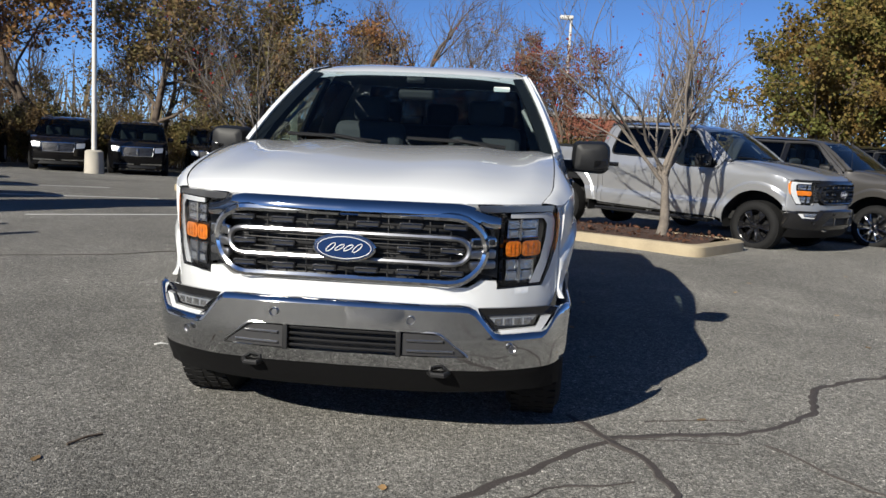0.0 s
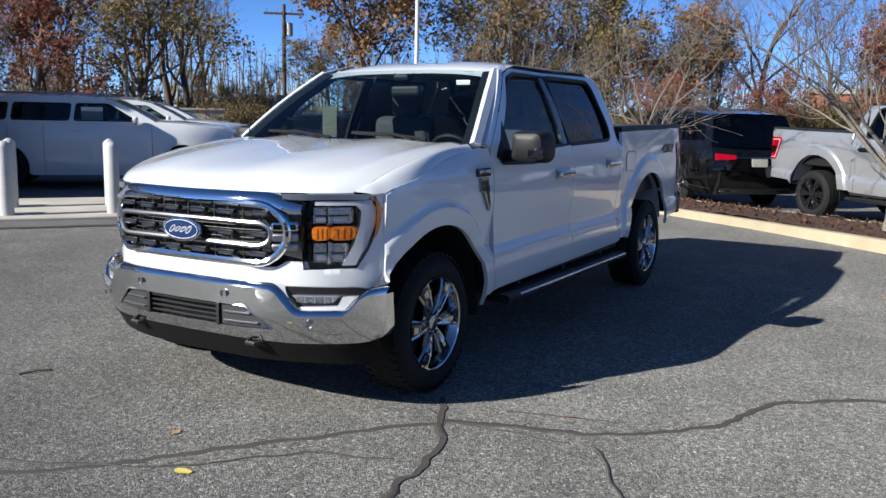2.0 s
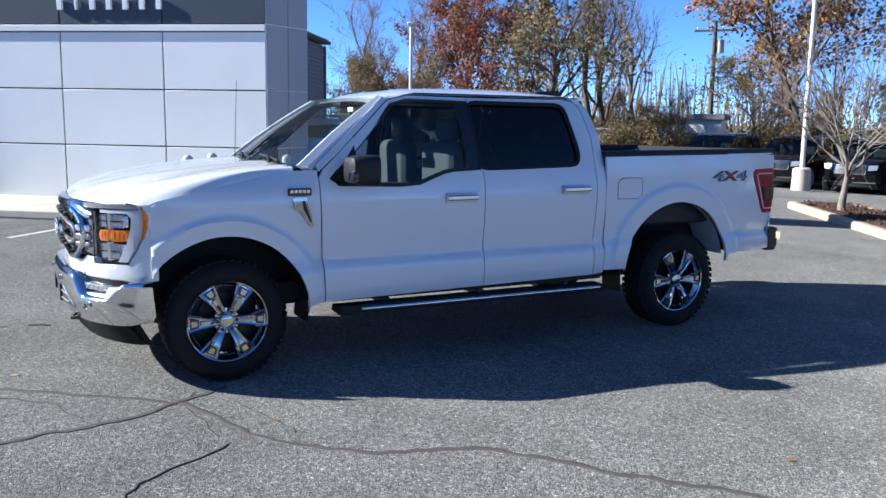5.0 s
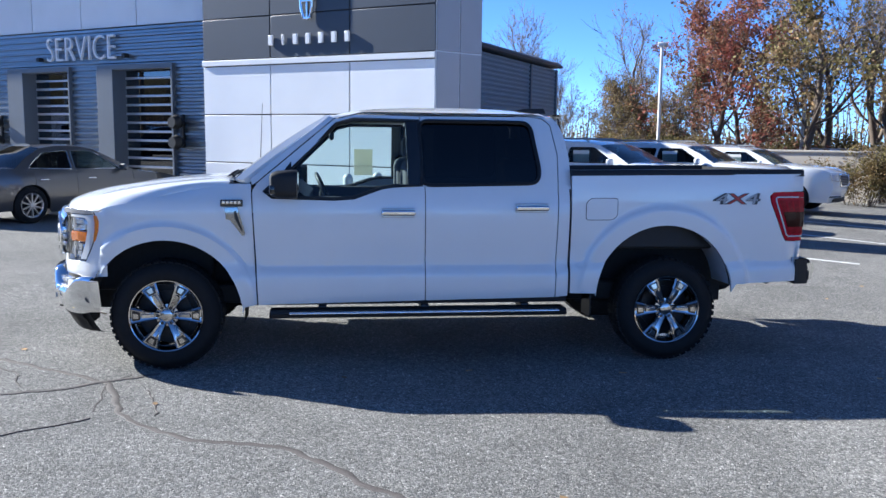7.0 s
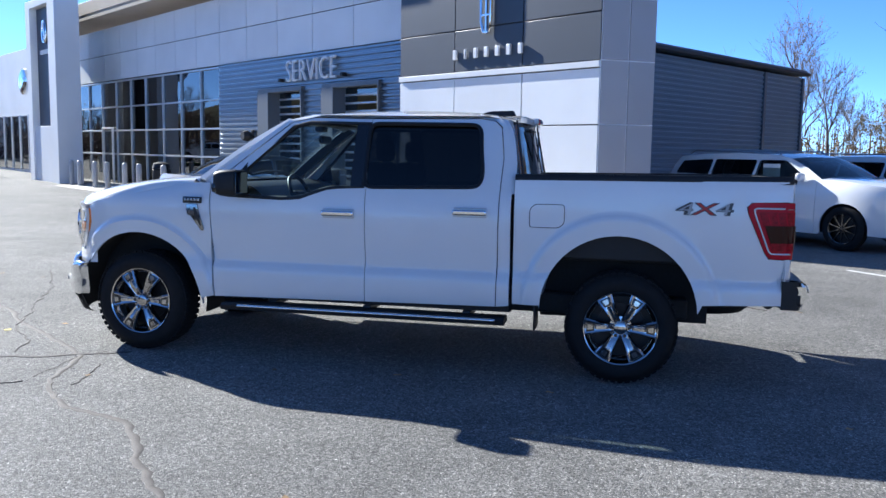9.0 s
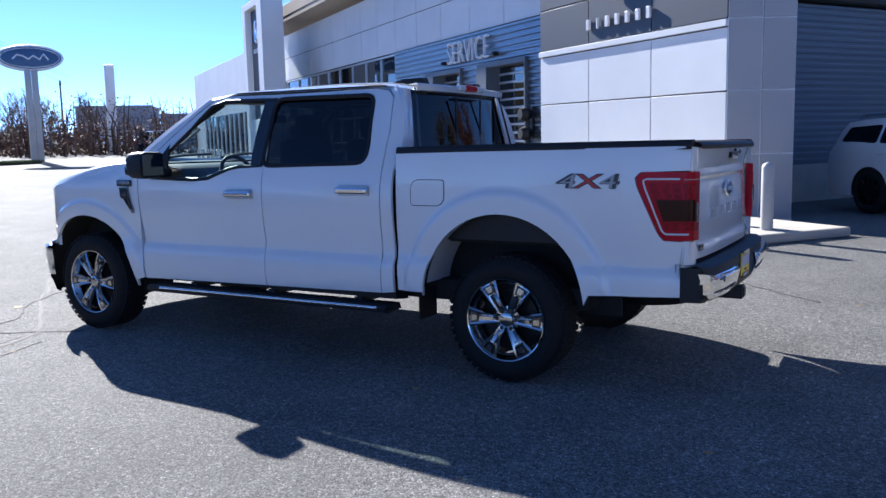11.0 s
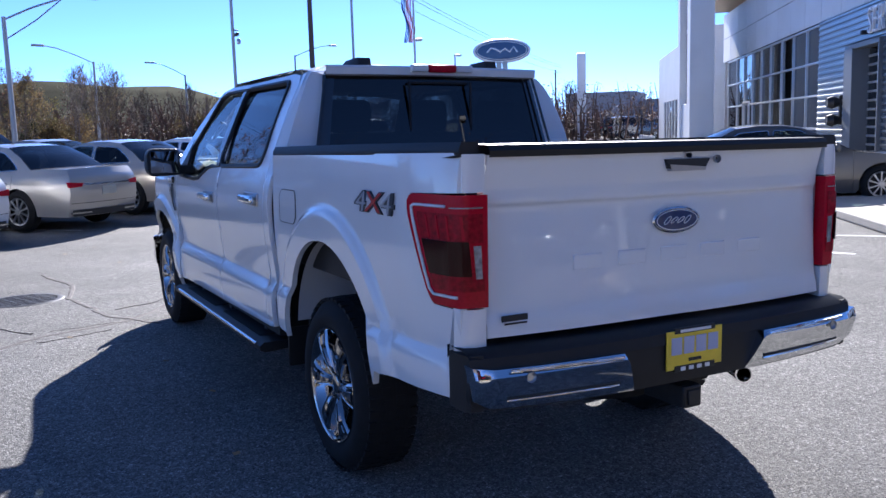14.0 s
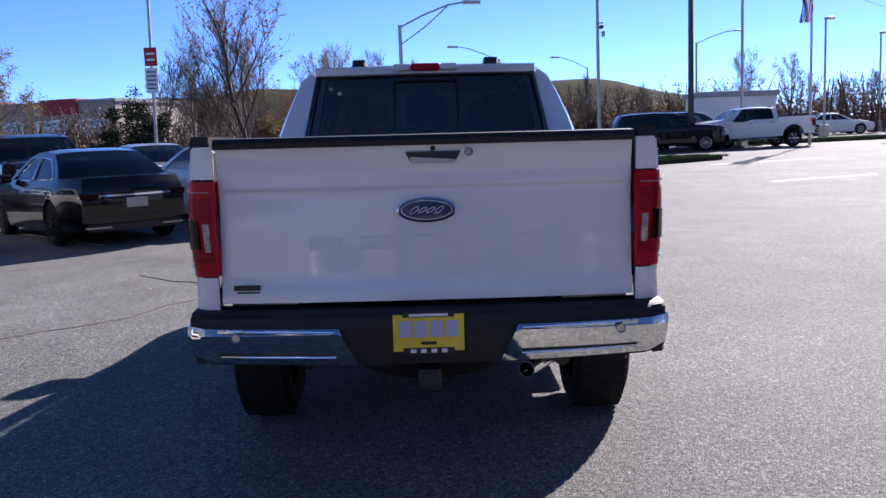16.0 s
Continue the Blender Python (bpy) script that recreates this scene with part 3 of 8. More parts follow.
# grey metal workshop wing behind the tower
shop = thing("metal_workshop", "dark grey metal-sided workshop with a flat eave", "building")
SHOP = Matrix(((-0.851, -0.525, 0, -11.9), (0.525, -0.851, 0, 0.90), (0, 0, 1, 0), (0, 0, 0, 1)))
shop.matrix_world = SHOP
corrugated("metal_siding", 0.0, 8.28, 0.75, 3.95, 0.0, 0.13, 0.03, ACMDARK2, shop)
corrugated("metal_siding", 8.42, 10.9, 0.75, 3.95, 0.0, 0.13, 0.03, ACMDARK2, shop)
part("corner_post", box((0.14, 0.14, 3.95), (8.35, 0.0, 1.97), 0.01), FRAMEGREY, shop)
part("corner_post", box((0.14, 0.14, 3.95), (10.95, 0.0, 1.97), 0.01), FRAMEGREY, shop)
part("wall", loft([[(0.05, 0.08, z), (10.9, 0.08, z), (10.9, 5.0, z), (3.2, 1.6, z)] for z in (-0.2, 3.95)]), FRAMEGREY, shop)
part("plinth", box((10.9, 0.3, 0.95), (5.5, 0.1, 0.275), 0.02), CONCRETE, shop)
part("eave", loft([[(-0.1, -0.12, z), (11.06, -0.12, z), (11.06, 5.1, z), (3.0, 1.9, z), (-0.1, 0.4, z)] for z in (4.0, 4.16)]), FRAMEGREY, shop)
part("gutter", box((11.1, 0.10, 0.10), (5.5, -0.17, 4.05), 0.02), DARKMETAL, shop)

# raised walk along the front
walk_m = FACADE
side_walk = bmesh.new()
box((35.5, 2.45, 0.13), (-19.65, 6.68, 0.065), 0.03, bm=side_walk)
pv = part("pavement", side_walk, CONCRETE)
pv.matrix_world = FACADE
tagged(pv, "pale concrete walk with a kerb along the building", "pavement", kind="structure")


def bollard(m):
    b = thing("bollard", "round pale grey painted steel bollard on the walk", "bollard", m, group="bollards along the building")
    part("post", lathe([(0.0, 0.001), (0.0, 0.085), (0.86, 0.085), (0.90, 0.07), (0.93, 0.03), (0.935, 0.0005)], 20, "z"), BOLLARD, b)
    return b


_b0 = bollard(FACADE @ pose(-2.3, 5.85, 0.12))
for a, n_ in ((2.3, 6.75), (3.55, 5.85), (3.55, 6.75), (4.85, 5.85), (4.85, 6.75), (19.5, 6.2), (21.4, 6.2), (22.6, 6.2), (24.2, 6.2), (25.4, 6.2), (27.0, 6.2), (27.9, 6.2), (34.6, 5.2), (35.6, 5.2), (37.2, 5.2), (38.4, 5.2), (40.0, 5.2), (41.5, 5.2)):
    copy_thing(_b0, FACADE @ pose(-a, n_, 0.12))

# ---- the white crew-cab pickup ----
HUBF, HUBR, RAD = -1.845, 1.845, 0.392


def wheel_bump(y, z, cy, cz, r1, amp):
    """The raised flare round a wheel arch, r1 to its outer edge."""
    r = math.hypot(y - cy, z - cz)
    return amp * max(0.0, min(1.0, (r1 - r) / 0.035))


LOWER = [(0.40, 0.945), (0.46, 0.968), (0.52, 0.985), (0.60, 0.993), (0.69, 0.9905), (0.738, 0.962), (0.744, 0.9605), (0.82, 0.967), (0.95, 0.985), (1.08, 0.995), (1.17, 0.993),
         (1.24, 0.982), (1.30, 0.962)]


def truck_side(y, z):
    """Half width of the pickup's flank."""
    if z < 1.30 or y > 1.07:
        x = soft(min(z, 1.30), LOWER)
    else:
        x = 0.962 - 0.30 * (z - 1.30) - 0.28 * (z - 1.30) ** 2
    if y > 1.07:
        x = soft(min(z, 1.45), [(0.40, 0.93), (0.52, 0.962), (0.62, 0.972), (0.712, 0.9685), (0.750, 0.949), (0.756, 0.948), (0.85, 0.957), (1.0, 0.967), (1.2, 0.968), (1.36, 0.962), (1.42, 0.955), (1.46, 0.938)])
        if y > 2.55:
            x -= 0.05 * ((y - 2.55) / 0.4) ** 2
    if y < -1.3:
        # fender shoulder rolls in towards the bonnet
        if z > 1.16:
            x -= 0.75 * (z - 1.16) ** 2 / 0.2 * min(1, (-1.3 - y) / 0.5)
        if y < -2.05:
            x -= 0.36 * ((-2.05 - y) / 0.62) ** 2.0
    x += wheel_bump(y, z, HUBF, 0.40, 0.665, 0.026) + wheel_bump(y, z, HUBR - 0.03, 0.50, 0.69, 0.026)
    return x


def L(u, v):
    return (truck_side(u, v), u, v)


truck = thing("pickup_truck", "white crew-cab pickup with chrome grille, bumpers and wheels on the asphalt", "pickup truck", pose(0, 0, -0.008, 0, -0.8, 0))

ARCH_F = arc(HUBF, 0.40, 0.535, -8, 188, 26)
ARCH_R = arc(HUBR - 0.03, 0.50, 0.535, -5, 187, 26)

# flank panels, each its own sheet with shut lines between
CREASE = [(-2.25 + 0.06 * k, z) for k in range(86) for z in (0.66, 0.68, 0.70, 0.72, 0.736, 0.744, 0.754, 0.775)]
CREASE_BED = [(1.08 + 0.06 * k, z) for k in range(31) for z in (0.69, 0.71, 0.73, 0.748, 0.756, 0.766, 0.786)]
FLARE_F = [p for r in (0.61, 0.63, 0.648, 0.665, 0.685) for p in arc(HUBF, 0.40, r, 5, 175, 40)]
FLARE_R = [p for r in (0.635, 0.655, 0.673, 0.69, 0.71) for p in arc(HUBR - 0.03, 0.50, r, 5, 175, 40)]
fender = [(-1.245, 1.33), (-1.21, 0.47), (-1.30, 0.45)] + [p for p in ARCH_F[1:-1] if p[0] > -2.2 or p[1] > 0.68] + [(-2.285, 0.69), (-2.285, 1.125), (-2.22, 1.165), (-1.7, 1.275), (-1.42, 1.325)]
both("front_fender", panel(fender, L, step=0.045, extra=FLARE_F), WHITE, truck)
door_f = [(-1.235, 1.28), (-1.20, 0.465), (-0.006, 0.485), (-0.012, 1.30), (-0.035, 1.825), (-0.50, 1.832), (-0.66, 1.795), (-1.20, 1.335)]
win_f = [(-1.155, 1.265), (-1.10, 1.238), (-0.66, 1.225), (-0.52, 1.235), (-0.32, 1.305), (-0.24, 1.318), (-0.035, 1.32), (-0.045, 1.792), (-0.52, 1.795), (-0.64, 1.762)]
door_r = [(0.0, 0.485), (0.965, 0.50), (0.975, 1.30), (0.985, 1.55), (0.95, 1.77), (0.90, 1.815), (0.80, 1.832), (-0.029, 1.825), (-0.006, 1.30)]
win_r = smooth_poly([(-0.028, 1.322), (0.82, 1.34), (0.85, 1.42), (0.80, 1.79), (-0.04, 1.794)], 0.07)
df = both("front_door", panel(door_f, L, holes=[win_f], extra=CREASE), WHITE, truck)
dr = both("rear_door", panel(door_r, L, holes=[win_r], extra=CREASE), WHITE, truck)


def inset(d):
    return lambda u, v: (truck_side(u, v) - d, u, v)


for side in (0, 1):
    f = mirrored if side else (lambda b: b)
    part("window", f(panel(win_f, inset(0.02), thick=0.004)), SIDEGLASS, df[side], smooth=60)
    part("window", f(panel(win_r, inset(0.02), thick=0.004)), PRIVACY, dr[side], "dark tinted rear window", smooth=60)
    # black frames round the glass and the pillar between the doors
    part("window_frame", f(pipe([(truck_side(y, z) - 0.004, y, z) for y, z in win_f], 0.016, 6, closed=True)), PLASTIC, df[side])
    part("window_frame", f(pipe([(truck_side(y, z) - 0.004, y, z) for y, z in win_r], 0.016, 6, closed=True)), PLASTIC, dr[side])
    part("pillar_cover", f(panel([(-0.13, 1.325), (-0.02, 1.325), (-0.03, 1.79), (-0.14, 1.79)], inset(-0.003), thick=0.02)), GLOSSBLACK, df[side])
    sail = panel([(-1.14, 1.262), (-0.95, 1.235), (-0.965, 1.49)], inset(-0.002), thick=0.02)
    part("mirror_base", f(sail), PLASTIC, df[side])
    # handles
    for y0, dd, z in ((-0.205, df, 1.13), (0.775, dr, 1.165)):
        h = bmesh.new()
        box((0.03, 0.25, 0.042), (truck_side(y0, z) + 0.034, y0, z), 0.014, bm=h, seg=3)
        hd = part("handle", f(h), CHROME, dd[side], "chrome handle")
        r = bmesh.new()
        box((0.012, 0.24, 0.07), (truck_side(y0, z) + 0.003, y0, z - 0.002), 0.005, bm=r)
        part("handle_recess", f(r), SATIN, dd[side])

cab_corner = [(0.972, 0.50), (1.062, 0.51), (1.062, 1.52), (1.03, 1.70), (0.985, 1.80), (0.90, 1.862), (-0.52, 1.862), (-0.70, 1.815), (-1.25, 1.36), (-1.235, 1.32),
              (-1.205, 1.342), (-0.665, 1.802), (-0.505, 1.84), (0.80, 1.84), (0.905, 1.822), (0.957, 1.775), (0.992, 1.55), (0.982, 1.30)]


def cab_surf(u, v):
    x = truck_side(u, v)
    if v > 1.80:
        x -= 1.6 * (v - 1.80) ** 2 / 0.1
    if u > 1.0 and v > 1.3:
        x -= 0.02 * (u - 1.0) / 0.06
    return (x, u, v)


both("cab_side", panel(cab_corner, cab_surf, step=0.045), WHITE, truck)

# roof
roof = bmesh.new()
rows_ = []
for i in range(25):
    y = -0.735 + 1.80 * i / 24
    top = soft(y, [(-0.735, 1.80), (-0.62, 1.852), (-0.40, 1.888), (0.1, 1.908), (0.6, 1.902), (0.95, 1.872), (1.065, 1.845)])
    hw = soft(y, [(-0.735, 0.66), (-0.6, 0.70), (0.0, 0.715), (0.8, 0.71), (1.065, 0.66)])
    edge = min(1.855, top - 0.02) if -0.5 < y < 0.9 else top - 0.035
    r = []
    for j in range(25):
        s = j / 24 * 2 - 1
        z = edge + (top - edge) * (1 - abs(s) ** 3.2)
        if 0.18 < abs(s) < 0.72 and -0.5 < y < 0.9:
            z += 0.006 * math.sin((abs(s) - 0.18) / 0.54 * math.pi)
        r.append((s * hw, y, z))
    rows_.append(r)
loft(rows_, roof, closed=False)
part("roof", roof, WHITE, truck, smooth=60)
# windscreen pillars, their dark inner trims, and the windscreen
def pillar_line(t):
    return -1.36 + 0.64 * t, 1.345 + 0.462 * t + 0.02 * math.sin(math.pi * t)


pl, pt = bmesh.new(), bmesh.new()
rr, ri = [], []
for t in [i / 10 for i in range(11)]:
    y, z = pillar_line(t)
    xo = truck_side(y + 0.06, z) - 0.012
    rr.append([(xo, y + 0.06, z + 0.01), (xo - 0.02, y + 0.008, z + 0.022), (xo - 0.042, y - 0.004, z + 0.012), (xo - 0.042, y + 0.06, z - 0.03), (xo - 0.02, y + 0.09, z - 0.02)])
    ri.append([(xo - 0.043, y + 0.012, z + 0.002), (xo - 0.105, y + 0.010, z - 0.004), (xo - 0.10, y + 0.075, z - 0.04), (xo - 0.043, y + 0.08, z - 0.04)])
loft(rr, pl)
loft(ri, pt)
both("windscreen_pillar", pl, WHITE, truck)
both("pillar_trim", pt, PLASTIC, truck)
ws = bmesh.new()
rows_ = []
for i in range(13):
    t = i / 12
    yp, zp = pillar_line(t)
    hw = truck_side(yp + 0.06, zp) - 0.012 - 0.036
    r = []
    for j in range(21):
        s = j / 20 * 2 - 1
        r.append((s * hw, yp + 0.002 - 0.075 * (1 - s * s) * (1 - 0.35 * t), zp + 0.014 * (1 - s * s)))
    rows_.append(r)
loft(rows_, ws, closed=False)
screen = part("windscreen", ws, WINDSCREEN, truck, smooth=60)
# cowl and wipers
cw = bmesh.new()
loft([[(s * 0.86, -1.30 + 0.10 * s * s - dy, z) for s in [j / 10 - 1 for j in range(21)]] for dy, z in ((0.0, 1.345), (0.10, 1.352), (0.20, 1.345), (0.22, 1.30))], cw, closed=False)
part("cowl", cw, PLASTIC, truck)
for x0, x1 in ((0.62, 0.05), (-0.10, -0.66)):
    wp = part("wiper", pipe([(x0, -1.40, 1.375), ((x0 + x1) / 2, -1.385, 1.40), (x1, -1.37 + 0.05 * x1 * x1, 1.405)], 0.011, 6), PLASTIC, truck)
    part("wiper_arm", pipe([(x0 - 0.03, -1.46, 1.352), (x0 - 0.16, -1.42, 1.392), ((x0 + x1) / 2, -1.395, 1.408)], 0.009, 6), PLASTIC, wp)
# mirror inside, stickers, antenna
part("inner_mirror", box((0.24, 0.04, 0.07), (0.0, -0.68, 1.685), 0.02), PLASTIC, truck)
part("sensor_cover", box((0.13, 0.08, 0.05), (0.0, -0.715, 1.775), 0.02), PLASTIC, truck)
part("sticker", box((0.10, 0.002, 0.03), (0.56, -0.86, 1.73), rot=None), PAPER, truck, "small white sticker inside the windscreen")
part("window_sheet", box((0.002, 0.17, 0.24), (-0.90, -0.39, 1.46)), PAPERY, truck, "printed sheet stuck to a side window")
ant = part("antenna", rod((-0.86, -1.33, 1.32), (-0.86, -1.30, 1.98), 0.004, 0.002, 6), PLASTIC, truck)
part("antenna_base", lathe([(0, 0.02), (0.03, 0.012)], 10, "z"), PLASTIC, ant).matrix_local = pose(-0.86, -1.33, 1.32)

# bonnet: a blunt rounded nose over the grille, then nearly level to the cowl
def nose_y(x):
    return soft(abs(x), [(0, -2.70), (0.35, -2.685), (0.545, -2.63), (0.66, -2.575), (0.75, -2.51), (0.83, -2.43), (0.86, -2.395), (0.90, -2.335), (0.925, -2.288), (0.94, -2.25), (0.96, -2.18)])


def bonnet_half(t):
    return soft(t, [(0, 0.832), (0.02, 0.855), (0.05, 0.872), (0.12, 0.882), (0.5, 0.888), (1.0, 0.885)])


def bonnet_z(t):
    return soft(t, [(0, 1.140), (0.015, 1.166), (0.04, 1.192), (0.08, 1.214), (0.15, 1.240), (0.3, 1.277), (0.5, 1.315), (0.75, 1.347), (1.0, 1.366)])


def bonnet_point(s, t):
    a = abs(s)
    x = s * bonnet_half(t)
    y0 = nose_y(x * 0.985) + 0.035
    y = y0 + (-1.425 + 0.03 * s * s - y0) * t
    z = bonnet_z(t) - 0.016 * a ** 4 * (1 if t > 0.05 else t / 0.05)
    rise = min(1, t / 0.25)
    z += 0.014 * rise * (1 / (1 + math.exp((a - 0.62) * 26))) * (1 / (1 + math.exp((0.26 - a) * 16)))
    z += 0.010 * rise * math.exp(-((a - 0.90) / 0.06) ** 2)
    return (x, y, z)


hd = bmesh.new()
rows_ = []
for t in [0, 0.006, 0.014, 0.024, 0.036, 0.05, 0.07, 0.095] + [0.125 + 0.875 * k / 20 for k in range(21)]:
    rows_.append([bonnet_point(j / 24 - 1, t) for j in range(49)])
rows_.insert(0, [(x, y + 0.02, z - 0.025) for x, y, z in rows_[0]])
rows_.append([(x, y + 0.03, z - 0.03) for x, y, z in rows_[-1]])
loft(rows_, hd, closed=False)
part("bonnet", hd, WHITE, truck, smooth=50)

# rolled fender shoulder outside the bonnet's shut line
sh = bmesh.new()
rr = []
for t in [1.0, 0.9, 0.8, 0.7, 0.6, 0.5, 0.4, 0.3, 0.22, 0.15, 0.10, 0.06, 0.035, 0.015, 0.0]:
    xi, yi, zi = bonnet_point(1.0, t)
    xi += 0.005
    zt = interp(yi, [(-2.45, 1.132), (-2.30, 1.136), (-2.22, 1.165), (-1.7, 1.275), (-1.42, 1.325), (-1.30, 1.325)])
    if yi > -2.27:
        xt, yt = truck_side(yi, zt) - 0.002, yi
    else:
        k = min(1, (-2.27 - yi) / 0.14)
        xt, yt = truck_side(-2.27, zt) - 0.002 - 0.045 * k, -2.27 - 0.085 * k
    rr.append([(xi + (xt - xi) * s, yi + (yt - yi) * s, zi + 0.004 * (1 - s) + (zt - zi) * s ** 2.0) for s in (0, 0.15, 0.3, 0.45, 0.6, 0.75, 0.9, 1.0)] + [(xt - 0.03, yt + 0.02, zt - 0.04)])
loft(rr, sh, closed=False)
both("fender_shoulder", sh, WHITE, truck, smooth=60)
both("bonnet_gap", pipe([(p[0] + 0.003, p[1], p[2] + 0.0005) for p in (bonnet_point(1.0, t) for t in [k / 24 for k in range(25)])], 0.0035, 5), BLACKINK, truck)

# bed
bedside = [(1.085, 0.525), (1.275, 0.525)] + ARCH_R[::-1][1:-1] + [(2.38, 0.585), (2.87, 0.60), (2.905, 0.905), (2.79, 0.91), (2.76, 0.95), (2.644, 1.21), (2.635, 1.255), (2.665, 1.286), (2.925, 1.294), (2.93, 1.425), (1.085, 1.405)]
both("bed_side", panel(bedside, L, step=0.05, extra=FLARE_R + CREASE_BED), WHITE, truck)
both("rear_corner", panel([(2.865, 0.60), (2.90, 0.60), (2.93, 0.91), (2.895, 0.91)], L), WHITE, truck)
# posts beside the tailgate, above and below the lamps
for z0, z1 in ((0.66, 0.905), (1.294, 1.42)):
    pb = bmesh.new()
    loft([[(0.827, 2.945, z), (0.865, 2.945, z), (0.905, 2.93, z), (truck_side(2.90, z) - 0.001, 2.90, z), (0.84, 2.85, z)] for z in (z0, z1)], pb)
    both("rear_post", pb, WHITE, truck)
# bed inside: floor, walls, front board, rail caps
part("bed_floor", box((1.66, 1.76, 0.04), (0, 1.99, 0.86), 0.01), PLASTIC, truck, "ribbed black bed liner")
for sg in (1, -1):
    part("bed_liner", box((0.05, 1.83, 0.55), (sg * 0.86, 2.0, 1.13), 0.01), PLASTIC, truck)
    rail = bmesh.new()
    loft([[(sg * 0.84, y, zt - 0.02), (sg * 0.84, y, zt + 0.022), (sg * min(0.945, truck_side(y, 1.42) - 0.005), y, zt + 0.022), (sg * (truck_side(y, 1.42) + 0.004), y, zt + 0.0), (sg * (truck_side(y, 1.42) + 0.004), y, zt - 0.02), (sg * 0.93, y, zt - 0.03)]
          for y, zt in ((1.085, 1.42), (1.6, 1.427), (2.3, 1.434), (2.93, 1.438))], rail)
    part("bed_rail_cap", rail, PLASTIC, truck)
part("bed_front", box((1.72, 0.05, 0.57), (0, 1.11, 1.12), 0.01), PLASTIC, truck)

# tailgate
def gate_y(x, z):
    y = 2.955 - 0.03 * (abs(x) / 0.8) ** 3
    y += 0.30 * max(0.0, z - 1.300) - 0.05 * (z - 1.1)
    y -= 0.014 * (1 / (1 + math.exp((z - 1.245) * 300))) * (1 / (1 + math.exp(-(z - 0.86) * 80)))
    return y


GATE_ROWS = [(-0.79 + 0.0359 * k, z) for k in range(45) for z in (0.83, 0.845, 0.86, 0.875, 0.89, 1.215, 1.232, 1.240, 1.245, 1.250, 1.258, 1.275, 1.295, 1.305, 1.32, 1.36)]
gate = part("tailgate", panel([(-0.818, 0.80), (0.818, 0.80), (0.814, 1.415), (-0.814, 1.415)], lambda x, z: (x, gate_y(x, z), z), step=0.035, thick=0.05, edge=(0, -1, 0), extra=GATE_ROWS), WHITE, truck, smooth=50)
gc = bmesh.new()
loft([[(s * 0.818, y - 0.03 * abs(s) ** 3, z + dz) for s in [j / 10 - 1 for j in range(21)]] for y, z, dz in ((2.99, 1.408, 0), (2.995, 1.43, 0), (2.98, 1.448, 0), (2.90, 1.452, 0), (2.90, 1.40, 0))], gc, closed=False)
part("tailgate_cap", gc, PLASTIC, gate)
part("tailgate_inner", box((1.58, 0.03, 0.55), (0, 2.885, 1.12), 0.01), PLASTIC, gate)
part("handle", loft([[(-0.035 + w, y, z) for w, z in ((-0.108, 1.382), (0.108, 1.382), (0.088, 1.347), (-0.088, 1.347))] for y in (2.94, 2.9755 + 0.003)]), BLACKINK, gate, "black slot handle with a grey lower scoop")
part("handle_pocket", loft([[(-0.035 + w, y, z) for w, z in ((-0.086, 1.351), (0.090, 1.363), (0.082, 1.338), (-0.082, 1.338))] for y in (2.94, 2.983)]), SATIN, gate)
part("camera_eye", lathe([(0, 0.001), (0, 0.008), (-0.012, 0.010)], 14, "x"), BLACKINK, gate).matrix_local = pose(-0.035, 2.974, 1.395, 0, 0, -90)
lock = part("lock", lathe([(0, 0.001), (0, 0.012), (-0.006, 0.016), (-0.014, 0.016)], 18, "x"), SATIN, gate)
lock.matrix_local = pose(-0.172, 2.976, 1.378, 0, 0, -90)
part("key_slot", lathe([(0.0015, 0.0005), (0.0015, 0.006), (-0.004, 0.006)], 12, "x"), BLACKINK, lock)


def oval(name, w, h, at, parent, facing):
    """A plain oval badge: blue field, chrome rim and a pale inner line."""
    def ell(sx, sz, d, n=40):
        return [(at[0] + sx * math.cos(g), at[1] + d * facing, at[2] + sz * math.sin(g)) for g in (2 * math.pi * i / n for i in range(n))]
    o = part(name, loft([ell(w, h, 0.0), ell(w, h, 0.010), ell(w * 0.95, h * 0.90, 0.014), ell(w * 0.93, h * 0.86, 0.010)]), CHROME, parent, "oval badge with a chrome rim and blue field")
    part("field", loft([ell(w * 0.93, h * 0.86, 0.008), ell(w * 0.90, h * 0.82, 0.0125), ell(w * 0.5, h * 0.45, 0.0145)]), LOGOBLUE, o)
    part("inner_line", pipe(ell(w * 0.85, h * 0.76, 0.0135)[:], 0.0016, 5, closed=True), SIGNWHITE, o)
    for q, rx_, rz_ in ((-0.42, 0.09, 0.30), (-0.14, 0.09, 0.22), (0.14, 0.09, 0.22), (0.42, 0.09, 0.30)):
        loop_ = [(at[0] + w * (q + rx_ * math.cos(g) + 0.12 * math.sin(g)) * -facing, at[1] + 0.0155 * facing, at[2] + h * rz_ * math.sin(g)) for g in (2 * math.pi * i / 14 for i in range(14))]
        part("script_loop", pipe(loop_, h * 0.032, 5, closed=True), SIGNWHITE, o)
    return o


oval("badge", 0.117, 0.049, (-0.005, 2.944, 1.155), gate, 1)
# pressed bars across the gate, where the model name is
for k in range(5):
    part("pressed_bar", box((0.13, 0.012, 0.055), (0.40 - k * 0.2, 2.9415 - 0.03 * (abs(0.40 - k * 0.2) / 0.8) ** 3, 1.03), 0.005), WHITE, gate)
part("dealer_bars", box((0.105, 0.004, 0.022), (0.715, 2.9475, 0.862), 0.001), BLACKINK, gate, "black badge of plain bars")
part("dealer_bars", box((0.09, 0.004, 0.006), (0.71, 2.9475, 0.843)), BLACKINK, gate)

